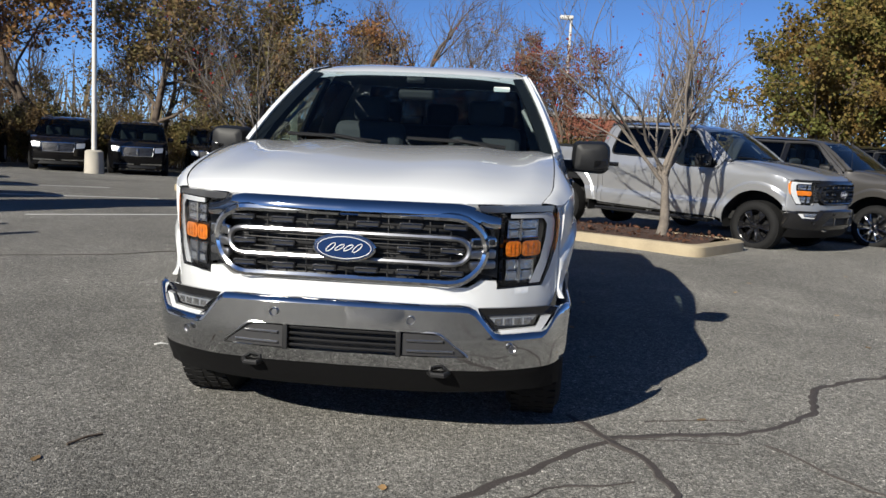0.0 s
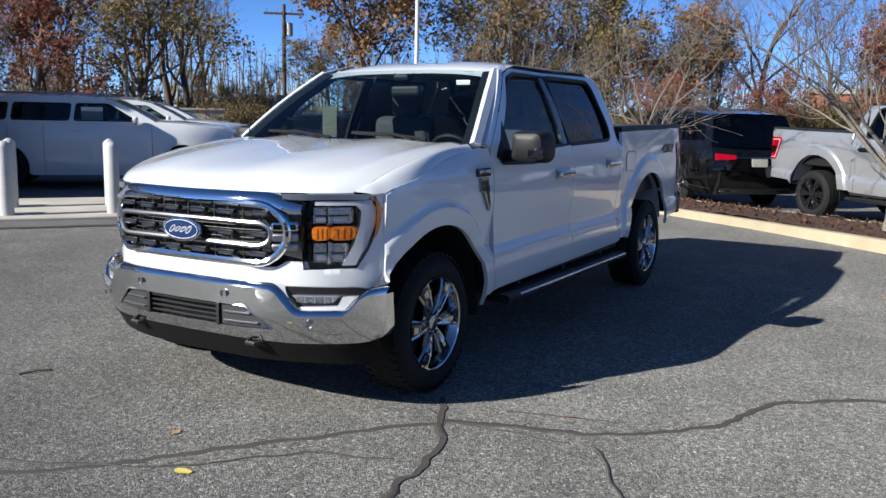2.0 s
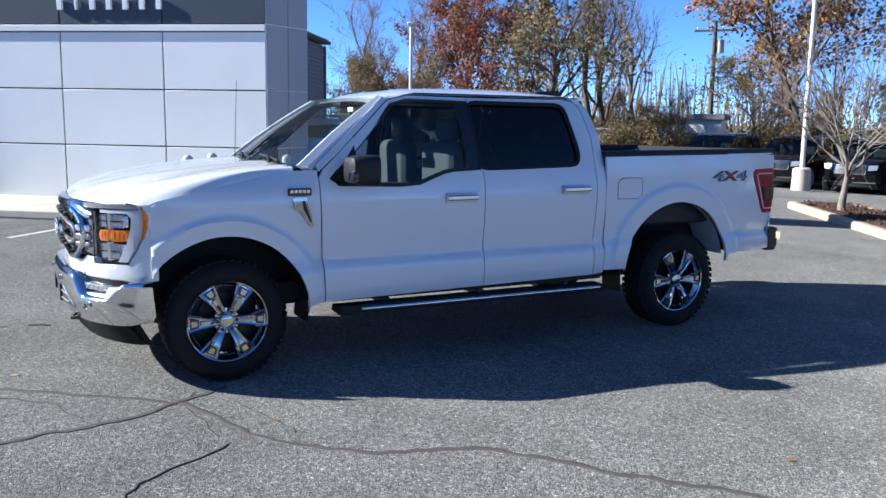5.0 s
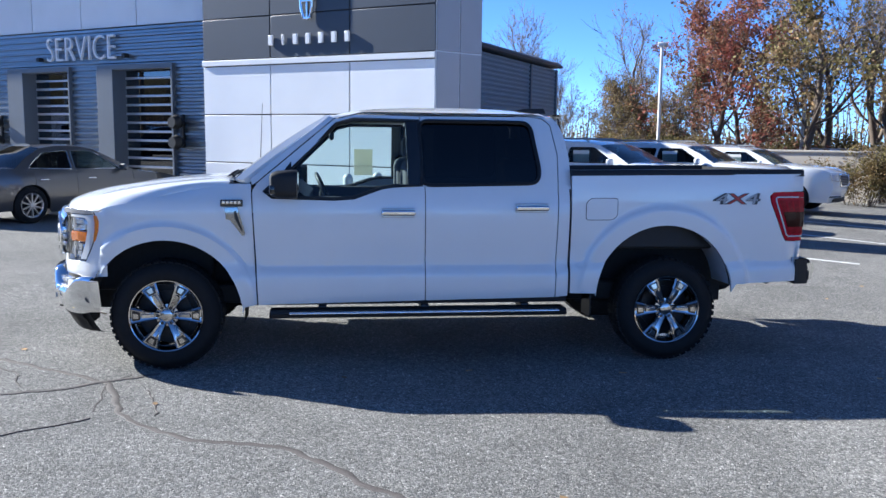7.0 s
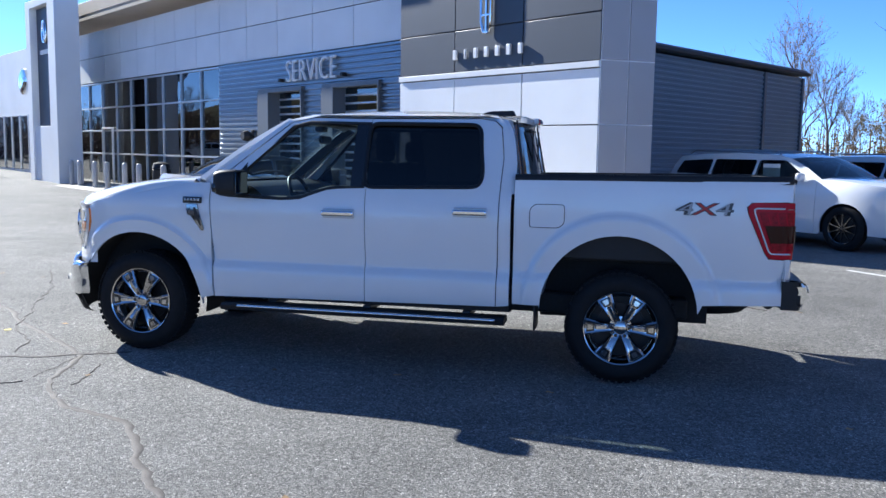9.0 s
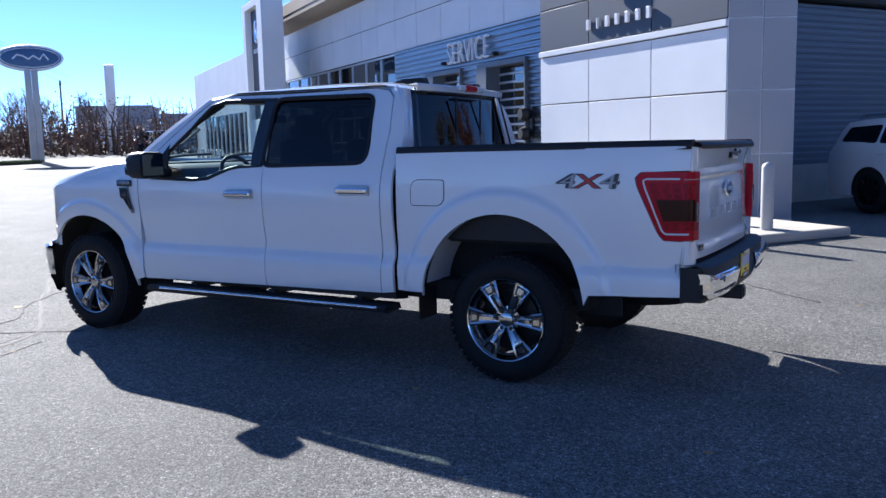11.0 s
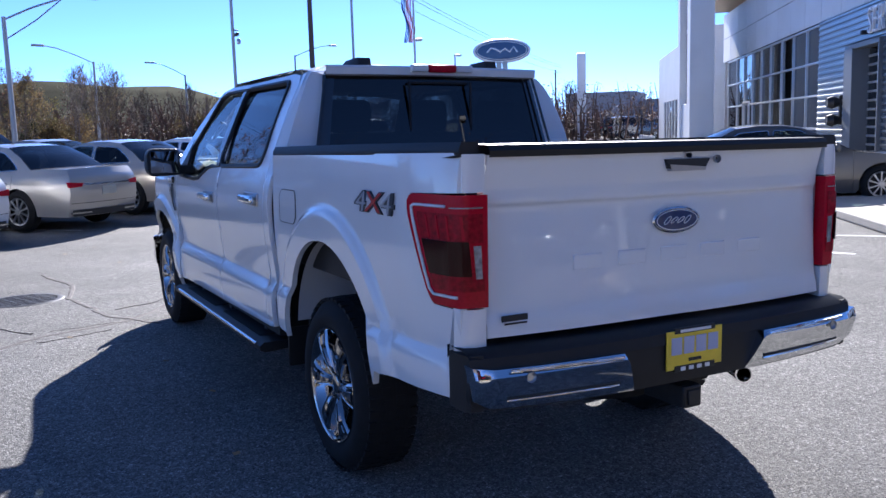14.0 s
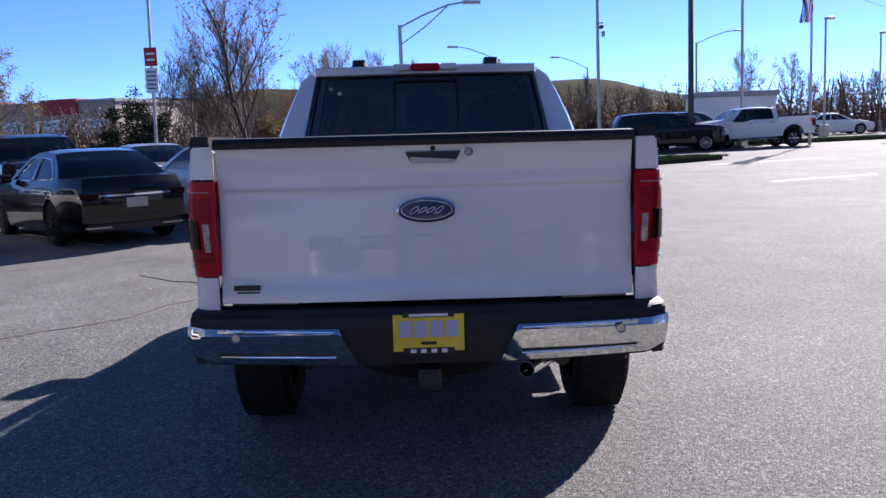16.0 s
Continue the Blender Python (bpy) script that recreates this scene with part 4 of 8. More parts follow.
# tail lamps: a shell that follows the flank, turns the corner and ends at the gate
def lamp_path(z, off=0.0, n=26):
    """Outer line of the lamp at a height, from its slanted front edge round the corner to the gate."""
    yf = interp(z, [(0.912, 2.80), (0.925, 2.782), (0.95, 2.765), (1.21, 2.65), (1.255, 2.642), (1.275, 2.655), (1.287, 2.685)])
    xs = [(truck_side(y, z) + 0.004, y) for y in [yf + (2.865 - yf) * k / 8 for k in range(9)]]
    xc = xs[-1][0]
    xs += [(xc - 0.058 * (1 - math.cos(g)), 2.865 + 0.085 * math.sin(g)) for g in [math.pi / 2 * k / 8 for k in range(1, 9)]]
    xs.append((0.824, 2.957))
    ln = [0.0]
    for p, q in zip(xs, xs[1:]):
        ln.append(ln[-1] + math.hypot(q[0] - p[0], q[1] - p[1]))
    out_ = []
    for i in range(n):
        d = ln[-1] * i / (n - 1)
        k = max(j for j in range(len(ln) - 1) if ln[j] <= d + 1e-9)
        t = (d - ln[k]) / (ln[k + 1] - ln[k])
        p, q = Vector(xs[k]), Vector(xs[k + 1])
        nn = Vector((q.y - p.y, p.x - q.x)).normalized()
        out_.append(p.lerp(q, t) + nn * off)
    return out_


def lamp_patch(sg, s0, s1, zs, off, thick=0.006):
    """A lens piece lying on the lamp's shell between two shares of its line."""
    rows = []
    for z in zs:
        o, i_ = lamp_path(z, off, 41), lamp_path(z, off - thick, 41)
        a_, b_ = int(round(s0 * 40)), int(round(s1 * 40))
        rows.append([(sg * p.x, p.y, z) for p in o[a_:b_ + 1]] + [(sg * p.x, p.y, z) for p in i_[a_:b_ + 1][::-1]])
    return loft(rows)


LAMP_Z = [0.912, 0.92, 0.935, 0.96, 1.0, 1.04, 1.08, 1.12, 1.16, 1.19, 1.21, 1.235, 1.26, 1.277, 1.287]
for sg in (1, -1):
    rows_ = []
    for z in LAMP_Z:
        p = lamp_path(z)
        rows_.append([(sg * q.x, q.y, z) for q in p] + [(sg * 0.824, 2.84, z), (sg * (p[0].x - 0.05), p[0].y + 0.012, z)])
    tl = part("tail_lamp", loft(rows_), REDLENS, truck, "red tail lamp with a dark middle and a pale light line")
    part("inner_lens", lamp_patch(sg, 0.175, 0.95, [0.968, 1.0, 1.03], 0.003), REDMID, tl, "deep red lower lens")
    part("inner_lens", lamp_patch(sg, 0.175, 0.95, [1.13, 1.16, 1.20, 1.225], 0.003), REDMID, tl, "deep red upper lens")
    part("dark_band", lamp_patch(sg, 0.20, 0.80, [1.02, 1.05, 1.08, 1.11, 1.135], 0.009, 0.014), REDDARK, tl)
    part("reverse_lens", lamp_patch(sg, 0.84, 0.93, [1.01, 1.04, 1.08, 1.12], 0.005), TAILCLEAR, tl, "clear reversing lens")
    part("lens_rib", lamp_patch(sg, 0.64, 0.95, [1.243, 1.247], 0.004), TAILCLEAR, tl)
    for k in range(4):
        part("lens_rib", lamp_patch(sg, 0.30 + 0.15 * k, 0.325 + 0.15 * k, [1.14, 1.18, 1.218], 0.005), REDLENS, tl)
    line_ = [(lamp_path(1.249, 0.004, 41)[k], 1.249) for k in range(24, 5, -2)]
    line_ += [(lamp_path(z, 0.004, 41)[4], z) for z in (1.24, 1.22, 1.19, 1.15, 1.10, 1.05, 1.0, 0.965)]
    line_ += [(lamp_path(0.948, 0.004, 41)[k], 0.948) for k in range(6, 25, 3)]
    part("light_strip", pipe([(sg * p.x, p.y, z) for p, z in line_], 0.0055, 6), LAMPCLEAR, tl, "pale light line")

# rear bumper
def rb_y(x):
    return 3.075 - 0.045 * (abs(x) / 0.92) ** 4


rbm = part("rear_bumper", panel(smooth_poly([(-0.93, 0.60), (-0.85, 0.575), (-0.34, 0.565), (0.34, 0.565), (0.85, 0.575), (0.93, 0.60), (0.93, 0.73), (-0.93, 0.73)], 0.02, 2),
           lambda x, z: (x, rb_y(x) - 0.02 - 0.8 * (z - 0.65) ** 2, z), step=0.04, thick=0.14, edge=(0, -1, 0)), PLASTIC, truck)
tp = bmesh.new()
loft([[(s * 0.93, rb_y(s * 0.93) - dy, z) for s in [j / 12 - 1 for j in range(25)]] for dy, z in ((0.012, 0.715), (0.02, 0.755), (0.05, 0.775), (0.17, 0.78), (0.17, 0.70))], tp, closed=False)
part("step_pad", tp, PLASTIC, rbm, "black textured step pad")
for sg in (1, -1):
    pts = [(0.345, 0.715), (0.275, 0.565), (0.50, 0.572), (0.86, 0.585), (0.925, 0.62), (0.935, 0.735), (0.86, 0.722)]

    def chrome_surf(x, z):
        return (sg * x, rb_y(x) + 0.012 + 0.30 * (z - 0.66) - 0.9 * (z - 0.66) ** 2 - (0.02 if z > 0.70 else 0), z)
    cap = part("bumper_end", panel(pts, chrome_surf, step=0.03, thick=0.055, edge=(0, -1, 0)), CHROME, rbm, "chrome bumper end")
    gx = [0.36 + 0.05 * k for k in range(10)]
    part("bumper_groove", pipe([(sg * x, chrome_surf(x, 0.612)[1] + 0.001, 0.612 + 0.02 * (x - 0.36)) for x in gx], 0.006, 6), BLACKINK, cap)
    part("bumper_lip", pipe([(sg * x, chrome_surf(x, 0.60)[1] + 0.002, 0.600 + 0.02 * (x - 0.36)) for x in gx], 0.004, 6), CHROME, cap)
    part("bumper_lip", pipe([(sg * x, chrome_surf(x, 0.70)[1] - 0.001, 0.706 + 0.022 * (x - 0.345)) for x in gx], 0.006, 6), CHROME, cap)
    wrap = bmesh.new()
    loft([[(sg * x, y, z) for x, y in ((0.88, 3.015), (0.922, 3.0), (0.936, 2.97), (0.938, 2.885), (0.88, 2.885))] for z in (0.575, 0.60, 0.765)], wrap)
    part("bumper_wrap", wrap, PLASTIC, rbm, "black bumper corner")
    part("parking_sensor", lathe([(0, 0.001), (0, 0.014), (-0.004, 0.018), (-0.01, 0.018)], 16, "x"), SATIN, rbm).matrix_local = pose(sg * 0.74, rb_y(0.74) + 0.022, 0.69, 0, 0, -90)
# plate with plain bars
pz, py = 0.688, 3.062
plate = part("number_plate", box((0.275, 0.006, 0.145), (0, py, pz), 0.003), YELLOW, rbm, "yellow dealer plate with plain bars")
part("plate_frame", box((0.20, 0.012, 0.022), (0, py, pz + 0.072), 0.003), BLACKINK, plate)
part("plate_frame", box((0.20, 0.012, 0.024), (0, py, pz - 0.070), 0.003), BLACKINK, plate)
for k in range(4):
    part("plate_bar", box((0.050, 0.004, 0.064), (0.09 - k * 0.06, py + 0.004, pz + 0.016), 0.001), PLATEBLUE, plate)
part("plate_bar", box((0.06, 0.004, 0.012), (0, py + 0.004, pz - 0.040)), BLACKINK, plate)
for k in range(4):
    part("frame_bar", box((0.022, 0.003, 0.014), (0.06 - k * 0.04, py + 0.007, pz - 0.070)), SIGNWHITE, plate)
part("frame_bar", box((0.15, 0.003, 0.010), (0, py + 0.007, pz + 0.071)), SIGNWHITE, plate)
hitch = part("tow_hitch", box((0.09, 0.22, 0.085), (0, 2.95, 0.50), 0.008), DARKMETAL, truck)
part("hitch_opening", box((0.055, 0.01, 0.055), (0, 3.063, 0.50), 0.004), BLACKINK, hitch)
part("hitch_beam", rod((-0.55, 2.86, 0.55), (0.55, 2.86, 0.55), 0.035), DARKMETAL, hitch)
ex = part("exhaust_tip", lathe([(0, 0.036), (0.28, 0.036), (0.28, 0.030), (0.0, 0.030)], 20, "x"), CHROME, truck)
ex.matrix_local = pose(-0.52, 2.70, 0.50, 0, 0, 62)
part("exhaust_pipe", pipe([(-0.45, 0.4, 0.42), (-0.45, 1.5, 0.46), (-0.44, 2.2, 0.60), (-0.47, 2.6, 0.54), (-0.56, 2.80, 0.50)], 0.032, 10), DARKMETAL, truck)

# rear window, high brake lamp, roof mounts
rg = bmesh.new()
loft([[(s * (0.715 - 0.075 * t), 1.14 - 0.075 * t - 0.05 * s * s, 1.40 + 0.42 * t) for s in [j / 10 - 1 for j in range(21)]] for t in [i / 6 for i in range(7)]], rg, closed=False)
rw = part("rear_window", rg, PRIVACY, truck, "dark rear window with a sliding middle pane", smooth=60)
for x in (-0.19, 0.19):
    part("slider_bar", box((0.014, 0.012, 0.36), (x, 1.11, 1.60), 0.004, rot=None), PLASTIC, rw)
part("slider_bar", box((0.38, 0.012, 0.014), (0, 1.085, 1.775), 0.004), PLASTIC, rw)
bk = bmesh.new()
loft([[(s * w, y - 0.045 * s * s, z) for s in [j / 8 - 1 for j in range(17)]] for y, z, w in ((1.135, 1.41, 0.90), (1.125, 1.30, 0.93), (1.12, 0.70, 0.94))], bk, closed=False)
part("cab_back", bk, WHITE, truck)
for sg in (1, -1):
    cb = bmesh.new()
    loft([[(sg * xo, ye - 0.012, z), (sg * (xo - 0.010), ye + 0.022, z), (sg * (xo - wd), 1.125 - 0.16 * (z - 1.40) - 0.04, z), (sg * (xo - wd), ye - 0.02, z)] for z, xo, wd, ye in
          ((1.30, 0.948, 0.19, 1.062), (1.40, 0.910, 0.182, 1.062), (1.52, 0.868, 0.175, 1.060), (1.62, 0.828, 0.165, 1.046), (1.70, 0.792, 0.145, 1.028), (1.76, 0.762, 0.125, 1.008), (1.80, 0.738, 0.11, 0.984), (1.832, 0.708, 0.09, 0.955))], cb)
    part("rear_pillar", cb, WHITE, truck)
    part("pillar_trim", pipe([(sg * (0.735 - 0.09 * t), 1.118 - 0.075 * t, 1.41 + 0.42 * t) for t in (0, 0.25, 0.5, 0.75, 1.0)], 0.008, 6), GLOSSBLACK, truck)
for sg in (1, -1):
    brd = loft([[(sg * (0.715 - 0.075 * t - w), 1.144 - 0.075 * t - 0.05 * ((0.715 - 0.075 * t - w) / (0.715 - 0.075 * t)) ** 2 + d, 1.40 + 0.42 * t) for w, d in ((-0.012, 0.0), (0.0, 0.004), (0.05, 0.004), (0.05, -0.004))] for t in [i / 8 for i in range(9)]])
    part("glass_border", brd, GLOSSBLACK, rw)
sp = bmesh.new()
loft([[(s * 0.655, y - 0.05 * s * s, z) for s in [j / 10 - 1 for j in range(21)]] for y, z in ((1.05, 1.855), (1.115, 1.862), (1.125, 1.852), (1.118, 1.815), (1.07, 1.81))], sp, closed=False)
part("roof_lip", sp, WHITE, truck, smooth=50)
bl = part("brake_lamp", box((0.17, 0.04, 0.044), (0, 1.128, 1.850), 0.012), REDLENS, truck, "high red brake lamp with clear cargo lamps beside it")
for sg in (1, -1):
    part("cargo_lamp", box((0.105, 0.04, 0.042), (sg * 0.1385, 1.126, 1.850), 0.012), LAMPCLEAR, bl)
    mnt = bmesh.new()
    loft([[(sg * 0.40 + sx * w, y, z) for sx, z in ((-1, 0), (-0.85, h), (0.85, h), (1, 0))] for y, w, h in ((0.72, 0.03, 0.012), (0.82, 0.045, 0.036), (0.98, 0.045, 0.04), (1.0, 0.035, 0.006))], mnt)
    bmesh.ops.translate(mnt, vec=(0, 0, 1.872), verts=mnt.verts)
    part("roof_mount", mnt, PLASTIC, truck, "small black roof fitting")

# front face
fas_y = nose_y


def bum_y(x):
    return soft(abs(x), [(0, -2.765), (0.35, -2.75), (0.57, -2.705), (0.70, -2.655), (0.80, -2.60), (0.89, -2.53), (0.95, -2.44), (0.985, -2.37), (1.0, -2.31)])


def front_panel(pts, d=0.0, step=0.04, thick=0.04, holes=(), yy=fas_y, bulge=0.0, zc=0.6):
    return panel(pts, lambda x, z: (x, yy(x) - d + bulge * (z - zc) ** 2, z), holes=holes, step=step, thick=thick, edge=(0, 1, 0))


half = [(0.53, 0.774), (0.585, 0.808), (0.65, 0.802), (0.66, 0.765), (0.852, 0.768), (0.888, 0.86), (0.916, 0.97), (0.922, 1.06), (0.902, 1.135), (0.927, 1.135), (0.927, 0.672), (0.88, 0.664), (0.60, 0.664), (0.52, 0.688)]
face_pts = half + [(-x, z) for x, z in half[::-1]]
part("front_valance", front_panel(face_pts, 0.0, step=0.03), WHITE, truck, smooth=50)
grille = part("grille", box((1.26, 0.04, 0.34), (0, -2.55, 0.955), 0.01), BLACKINK, truck, "chrome-framed black grille with three rows of slots")
outer = smooth_poly([(-0.50, 1.085), (0.50, 1.085), (0.585, 1.02), (0.605, 0.94), (0.578, 0.862), (0.50, 0.796), (-0.50, 0.796), (-0.578, 0.862), (-0.605, 0.94), (-0.585, 1.02)], 0.05, 3)
part("grille_backing", front_panel(outer, -0.05, thick=0.01), BLACKINK, grille)
part("outer_frame", pipe([(x, fas_y(x) - 0.022, z) for x, z in outer], 0.020, 8, closed=True), CHROME, grille)
tb = bmesh.new()
rows_ = []
for x in [-0.66 + 1.32 * k / 44 for k in range(45)]:
    drop = soft(abs(x), [(0.0, 0.0), (0.48, 0.0), (0.54, 0.012), (0.60, 0.035), (0.66, 0.05)])
    thin = soft(abs(x), [(0.0, 1.0), (0.50, 1.0), (0.60, 1.15), (0.66, 0.9)])
    rows_.append([(x, fas_y(x) + dy, 1.142 - drop - dz * thin) for dy, dz in ((0.03, 0.0), (0.006, 0.004), (-0.012, 0.018), (-0.022, 0.036), (-0.024, 0.050), (-0.006, 0.062))])
loft(rows_, tb, closed=False)
part("top_bar", tb, CHROME, grille, "broad chrome bar over the grille", smooth=60)
inner = smooth_poly([(-0.49, 0.995), (0.49, 0.995), (0.53, 0.965), (0.53, 0.915), (0.49, 0.882), (-0.49, 0.882), (-0.53, 0.915), (-0.53, 0.965)], 0.04, 3)
part("inner_frame", pipe([(x, fas_y(x) - 0.034, z) for x, z in inner], 0.0135, 8, closed=True), SATIN, grille)
for sg in (1, -1):
    ext = front_panel([(0.572, 0.838), (0.653, 0.818), (0.653, 1.085), (0.572, 1.085)], 0.004, step=0.02, thick=0.02)
    part("side_panel", ext if sg > 0 else mirrored(ext), DARKCHROME, grille, "dark chrome panel beside the headlamp")
    for z0, z1 in ((0.955, 1.0), (0.905, 0.945), (0.86, 0.895)):
        part("side_bar", box((0.13, 0.03, z1 - z0), (sg * 0.585, fas_y(0.585) - 0.014, (z0 + z1) / 2), 0.01, rot=Euler((0, 0, sg * radians(33))).to_matrix()), SATIN if z0 < 0.95 else CHROME, grille)
for z, xs in ((1.04, 6), (0.938, 6), (0.840, 6)):
    for i in range(xs):
        x = (-0.46 + 0.92 * i / (xs - 1)) * (1.0 if z != 1.04 else 1.02)
        if abs(x) < 0.12 and z < 1.0 and z > 0.9:
            continue
        y = fas_y(x) - 0.012
        slot = part("slot", box((0.105, 0.03, 0.026), (x, y, z), 0.006, rot=None), BLACKINK, grille)
        part("slot_edge", pipe([(x - 0.045, y - 0.018, z - 0.009), (x + 0.045, y - 0.018, z - 0.009), (x + 0.045, y - 0.018, z + 0.009), (x - 0.045, y - 0.018, z + 0.009)], 0.0022, 5, closed=True), DARKCHROME, slot)
    part("cross_bar", pipe([(x, fas_y(x) + 0.004, z) for x in [-0.54 + 0.09 * k for k in range(13)]], 0.006, 6), BLACKINK, grille)
for i in range(11):
    x = -0.45 + 0.09 * i
    part("upright_bar", box((0.006, 0.012, 0.26), (x, fas_y(x) + 0.010, 0.94), 0.002), BLACKINK, grille)
for z in (0.895, 0.915, 0.955, 0.975):
    part("cross_bar", pipe([(x, fas_y(x) + 0.0, z) for x in [-0.50 + 0.1 * k for k in range(11)]], 0.003, 5), BLACKINK, grille)
oval("badge", 0.138, 0.062, (0, fas_y(0) - 0.035, 0.936), grille, -1)

# headlamps
def lamp_piece(pts, d, thick=0.02):
    return front_panel(pts, d, step=0.02, thick=thick)


def rect(x0, x1, z0, z1):
    return [(x0, z0), (x1, z0), (x1, z1), (x0, z1)]


for sg in (1, -1):
    f = (lambda b: b) if sg > 0 else mirrored
    housing = [(0.655, 0.768), (0.850, 0.772), (0.884, 0.86), (0.912, 0.97), (0.918, 1.06), (0.899, 1.132), (0.56, 1.136), (0.575, 1.108), (0.655, 1.10)]
    hl = part("headlamp", f(lamp_piece(housing, -0.045, 0.03)), GLOSSBLACK, truck, "tall headlamp with clear squares and an amber bar")
    part("housing_edge", f(pipe([(x, fas_y(x) + 0.002, z) for x, z in housing], 0.005, 5, closed=True)), GLOSSBLACK, hl)
    part("lamp_brow", f(lamp_piece([(0.56, 1.136), (0.57, 1.108), (0.65, 1.106), (0.80, 1.108), (0.885, 1.106), (0.899, 1.132)], 0.0, 0.03)), SATIN, hl, "grey metal brow")
    bracket = [(0.795, 0.783), (0.842, 0.783), (0.872, 0.87), (0.896, 0.98), (0.899, 1.06), (0.884, 1.102), (0.70, 1.100), (0.70, 1.080), (0.845, 1.078), (0.862, 1.05), (0.858, 0.985), (0.838, 0.89), (0.815, 0.83)]
    part("daylight_bar", f(lamp_piece(bracket, -0.010)), LAMPCLEAR, hl, "pale bracket-shaped light bar")
    for z0, z1 in ((0.992, 1.068), (0.80, 0.892)):
        for x0, x1 in ((0.690, 0.744), (0.750, 0.822 if z0 > 0.9 else 0.806)):
            cell = part("lamp_cell", f(lamp_piece(smooth_poly(rect(x0, x1, z0, z1), 0.008, 2), -0.022, 0.03)), REFLECTOR, hl, "clear square lamp")
            part("cell_rim", f(pipe([(x, fas_y(x) + 0.018, z) for x, z in rect(x0, x1, z0, z1)], 0.003, 5, closed=True)), CHROME, cell)
            zm = (z0 + z1) / 2
            part("cell_step", f(lamp_piece(rect(x0 + 0.006, x1 - 0.006, zm - 0.004, zm + 0.003), -0.014, 0.012)), GLOSSBLACK, cell)
            part("cell_glass", f(lamp_piece(rect(x0 + 0.010, x1 - 0.010, z0 + 0.010, zm - 0.012), -0.017, 0.01)), CELL, cell)
        part("cell_divider", f(lamp_piece(rect(0.7435, 0.7505, z0 - 0.01, z1 + 0.012), -0.006, 0.03)), CHROME, hl)
    for x0, x1 in ((0.684, 0.752), (0.754, 0.838)):
        amber = part("indicator", f(lamp_piece(smooth_poly(rect(x0, x1, 0.908, 0.976), 0.022, 4), -0.014, 0.03)), AMBER, hl, "amber lamp")
        for k in range(3):
            xr = x0 + (x1 - x0) * (k + 0.9) / 3.8
            part("amber_rib", f(lamp_piece(rect(xr, xr + 0.007, 0.918, 0.966), -0.010, 0.012)), AMBER, amber)
    for k in range(5):
        part("inner_rib", f(lamp_piece(rect(0.660, 0.672, 0.80 + 0.055 * k, 0.835 + 0.055 * k), -0.02, 0.02)), PLASTIC, hl)
    part("lens", f(lamp_piece([(0.657, 0.771), (0.848, 0.775), (0.882, 0.86), (0.910, 0.97), (0.916, 1.06), (0.897, 1.106), (0.657, 1.106)], 0.003, 0.004)), CLEARLENS, hl)
    part("side_marker", f(panel([(0.900, 0.915), (0.908, 0.935), (0.917, 0.99), (0.921, 1.06), (0.912, 1.10), (0.904, 1.10), (0.909, 1.05), (0.906, 0.98)], lambda x, z: (x + 0.004, fas_y(x) - 0.003, z), step=0.008, thick=0.01, edge=(0, 1, 0))), AMBER, hl, "amber side marker")

# front bumper
side_top = [(0.990, 0.668), (0.975, 0.672), (0.945, 0.670), (0.925, 0.655), (0.885, 0.592), (0.865, 0.578), (0.685, 0.574), (0.655, 0.585), (0.575, 0.682), (0.545, 0.698), (0.50, 0.702), (0.25, 0.706), (0.0, 0.707)]
top = [(-x, z) for x, z in side_top] + side_top[::-1][1:]
low = [(0.988, 0.47), (0.975, 0.430), (0.93, 0.41), (0.62, 0.405), (0.50, 0.408), (0.2, 0.412)]
outline = [(x, z - 0.022) for x, z in top] + low + [(-x, z) for x, z in low[::-1]]
intake = smooth_poly([(-0.42, 0.588), (0.42, 0.588), (0.555, 0.475), (-0.555, 0.475)], 0.02, 2)


def bumper_surf(x, z):
    return (x, bum_y(x) + 1.1 * max(0, 0.56 - z) ** 1.6, z)


bumper = part("front_bumper", panel(outline, bumper_surf, holes=[intake], step=0.03, thick=0.06, edge=(0, 1, 0)), CHROME, truck, "chrome front bumper with a dipped top edge", smooth=50)
bev = bmesh.new()
dense = []
for (xa, za), (xb, zb) in zip(top, top[1:]):
    k = max(1, int(math.hypot(xb - xa, zb - za) / 0.03))
    dense += [(xa + (xb - xa) * j / k, za + (zb - za) * j / k) for j in range(k)]
dense.append(top[-1])
loft([[(x, bum_y(x) + dy, z + dz) for x, z in dense] for dy, dz in ((0.0, -0.0225), (0.004, -0.012), (0.018, 0.001), (0.045, 0.008), (0.075, 0.006))], bev, closed=False)
part("top_bevel", bev, CHROME, bumper, smooth=60)
part("intake_backing", front_panel(intake, -0.05, thick=0.02, yy=bum_y), BLACKINK, bumper)
part("intake_rim", pipe([(x, bumper_surf(x, z)[1] - 0.002, z) for x, z in intake], 0.005, 5, closed=True), SATIN, bumper)
for k in range(4):
    z = 0.495 + k * 0.026
    w = 0.24
    part("intake_bar", pipe([(x, bum_y(x) + 0.018, z) for x in (-w, -w / 2, 0, w / 2, w)], 0.007, 6), DARKMETAL, bumper)
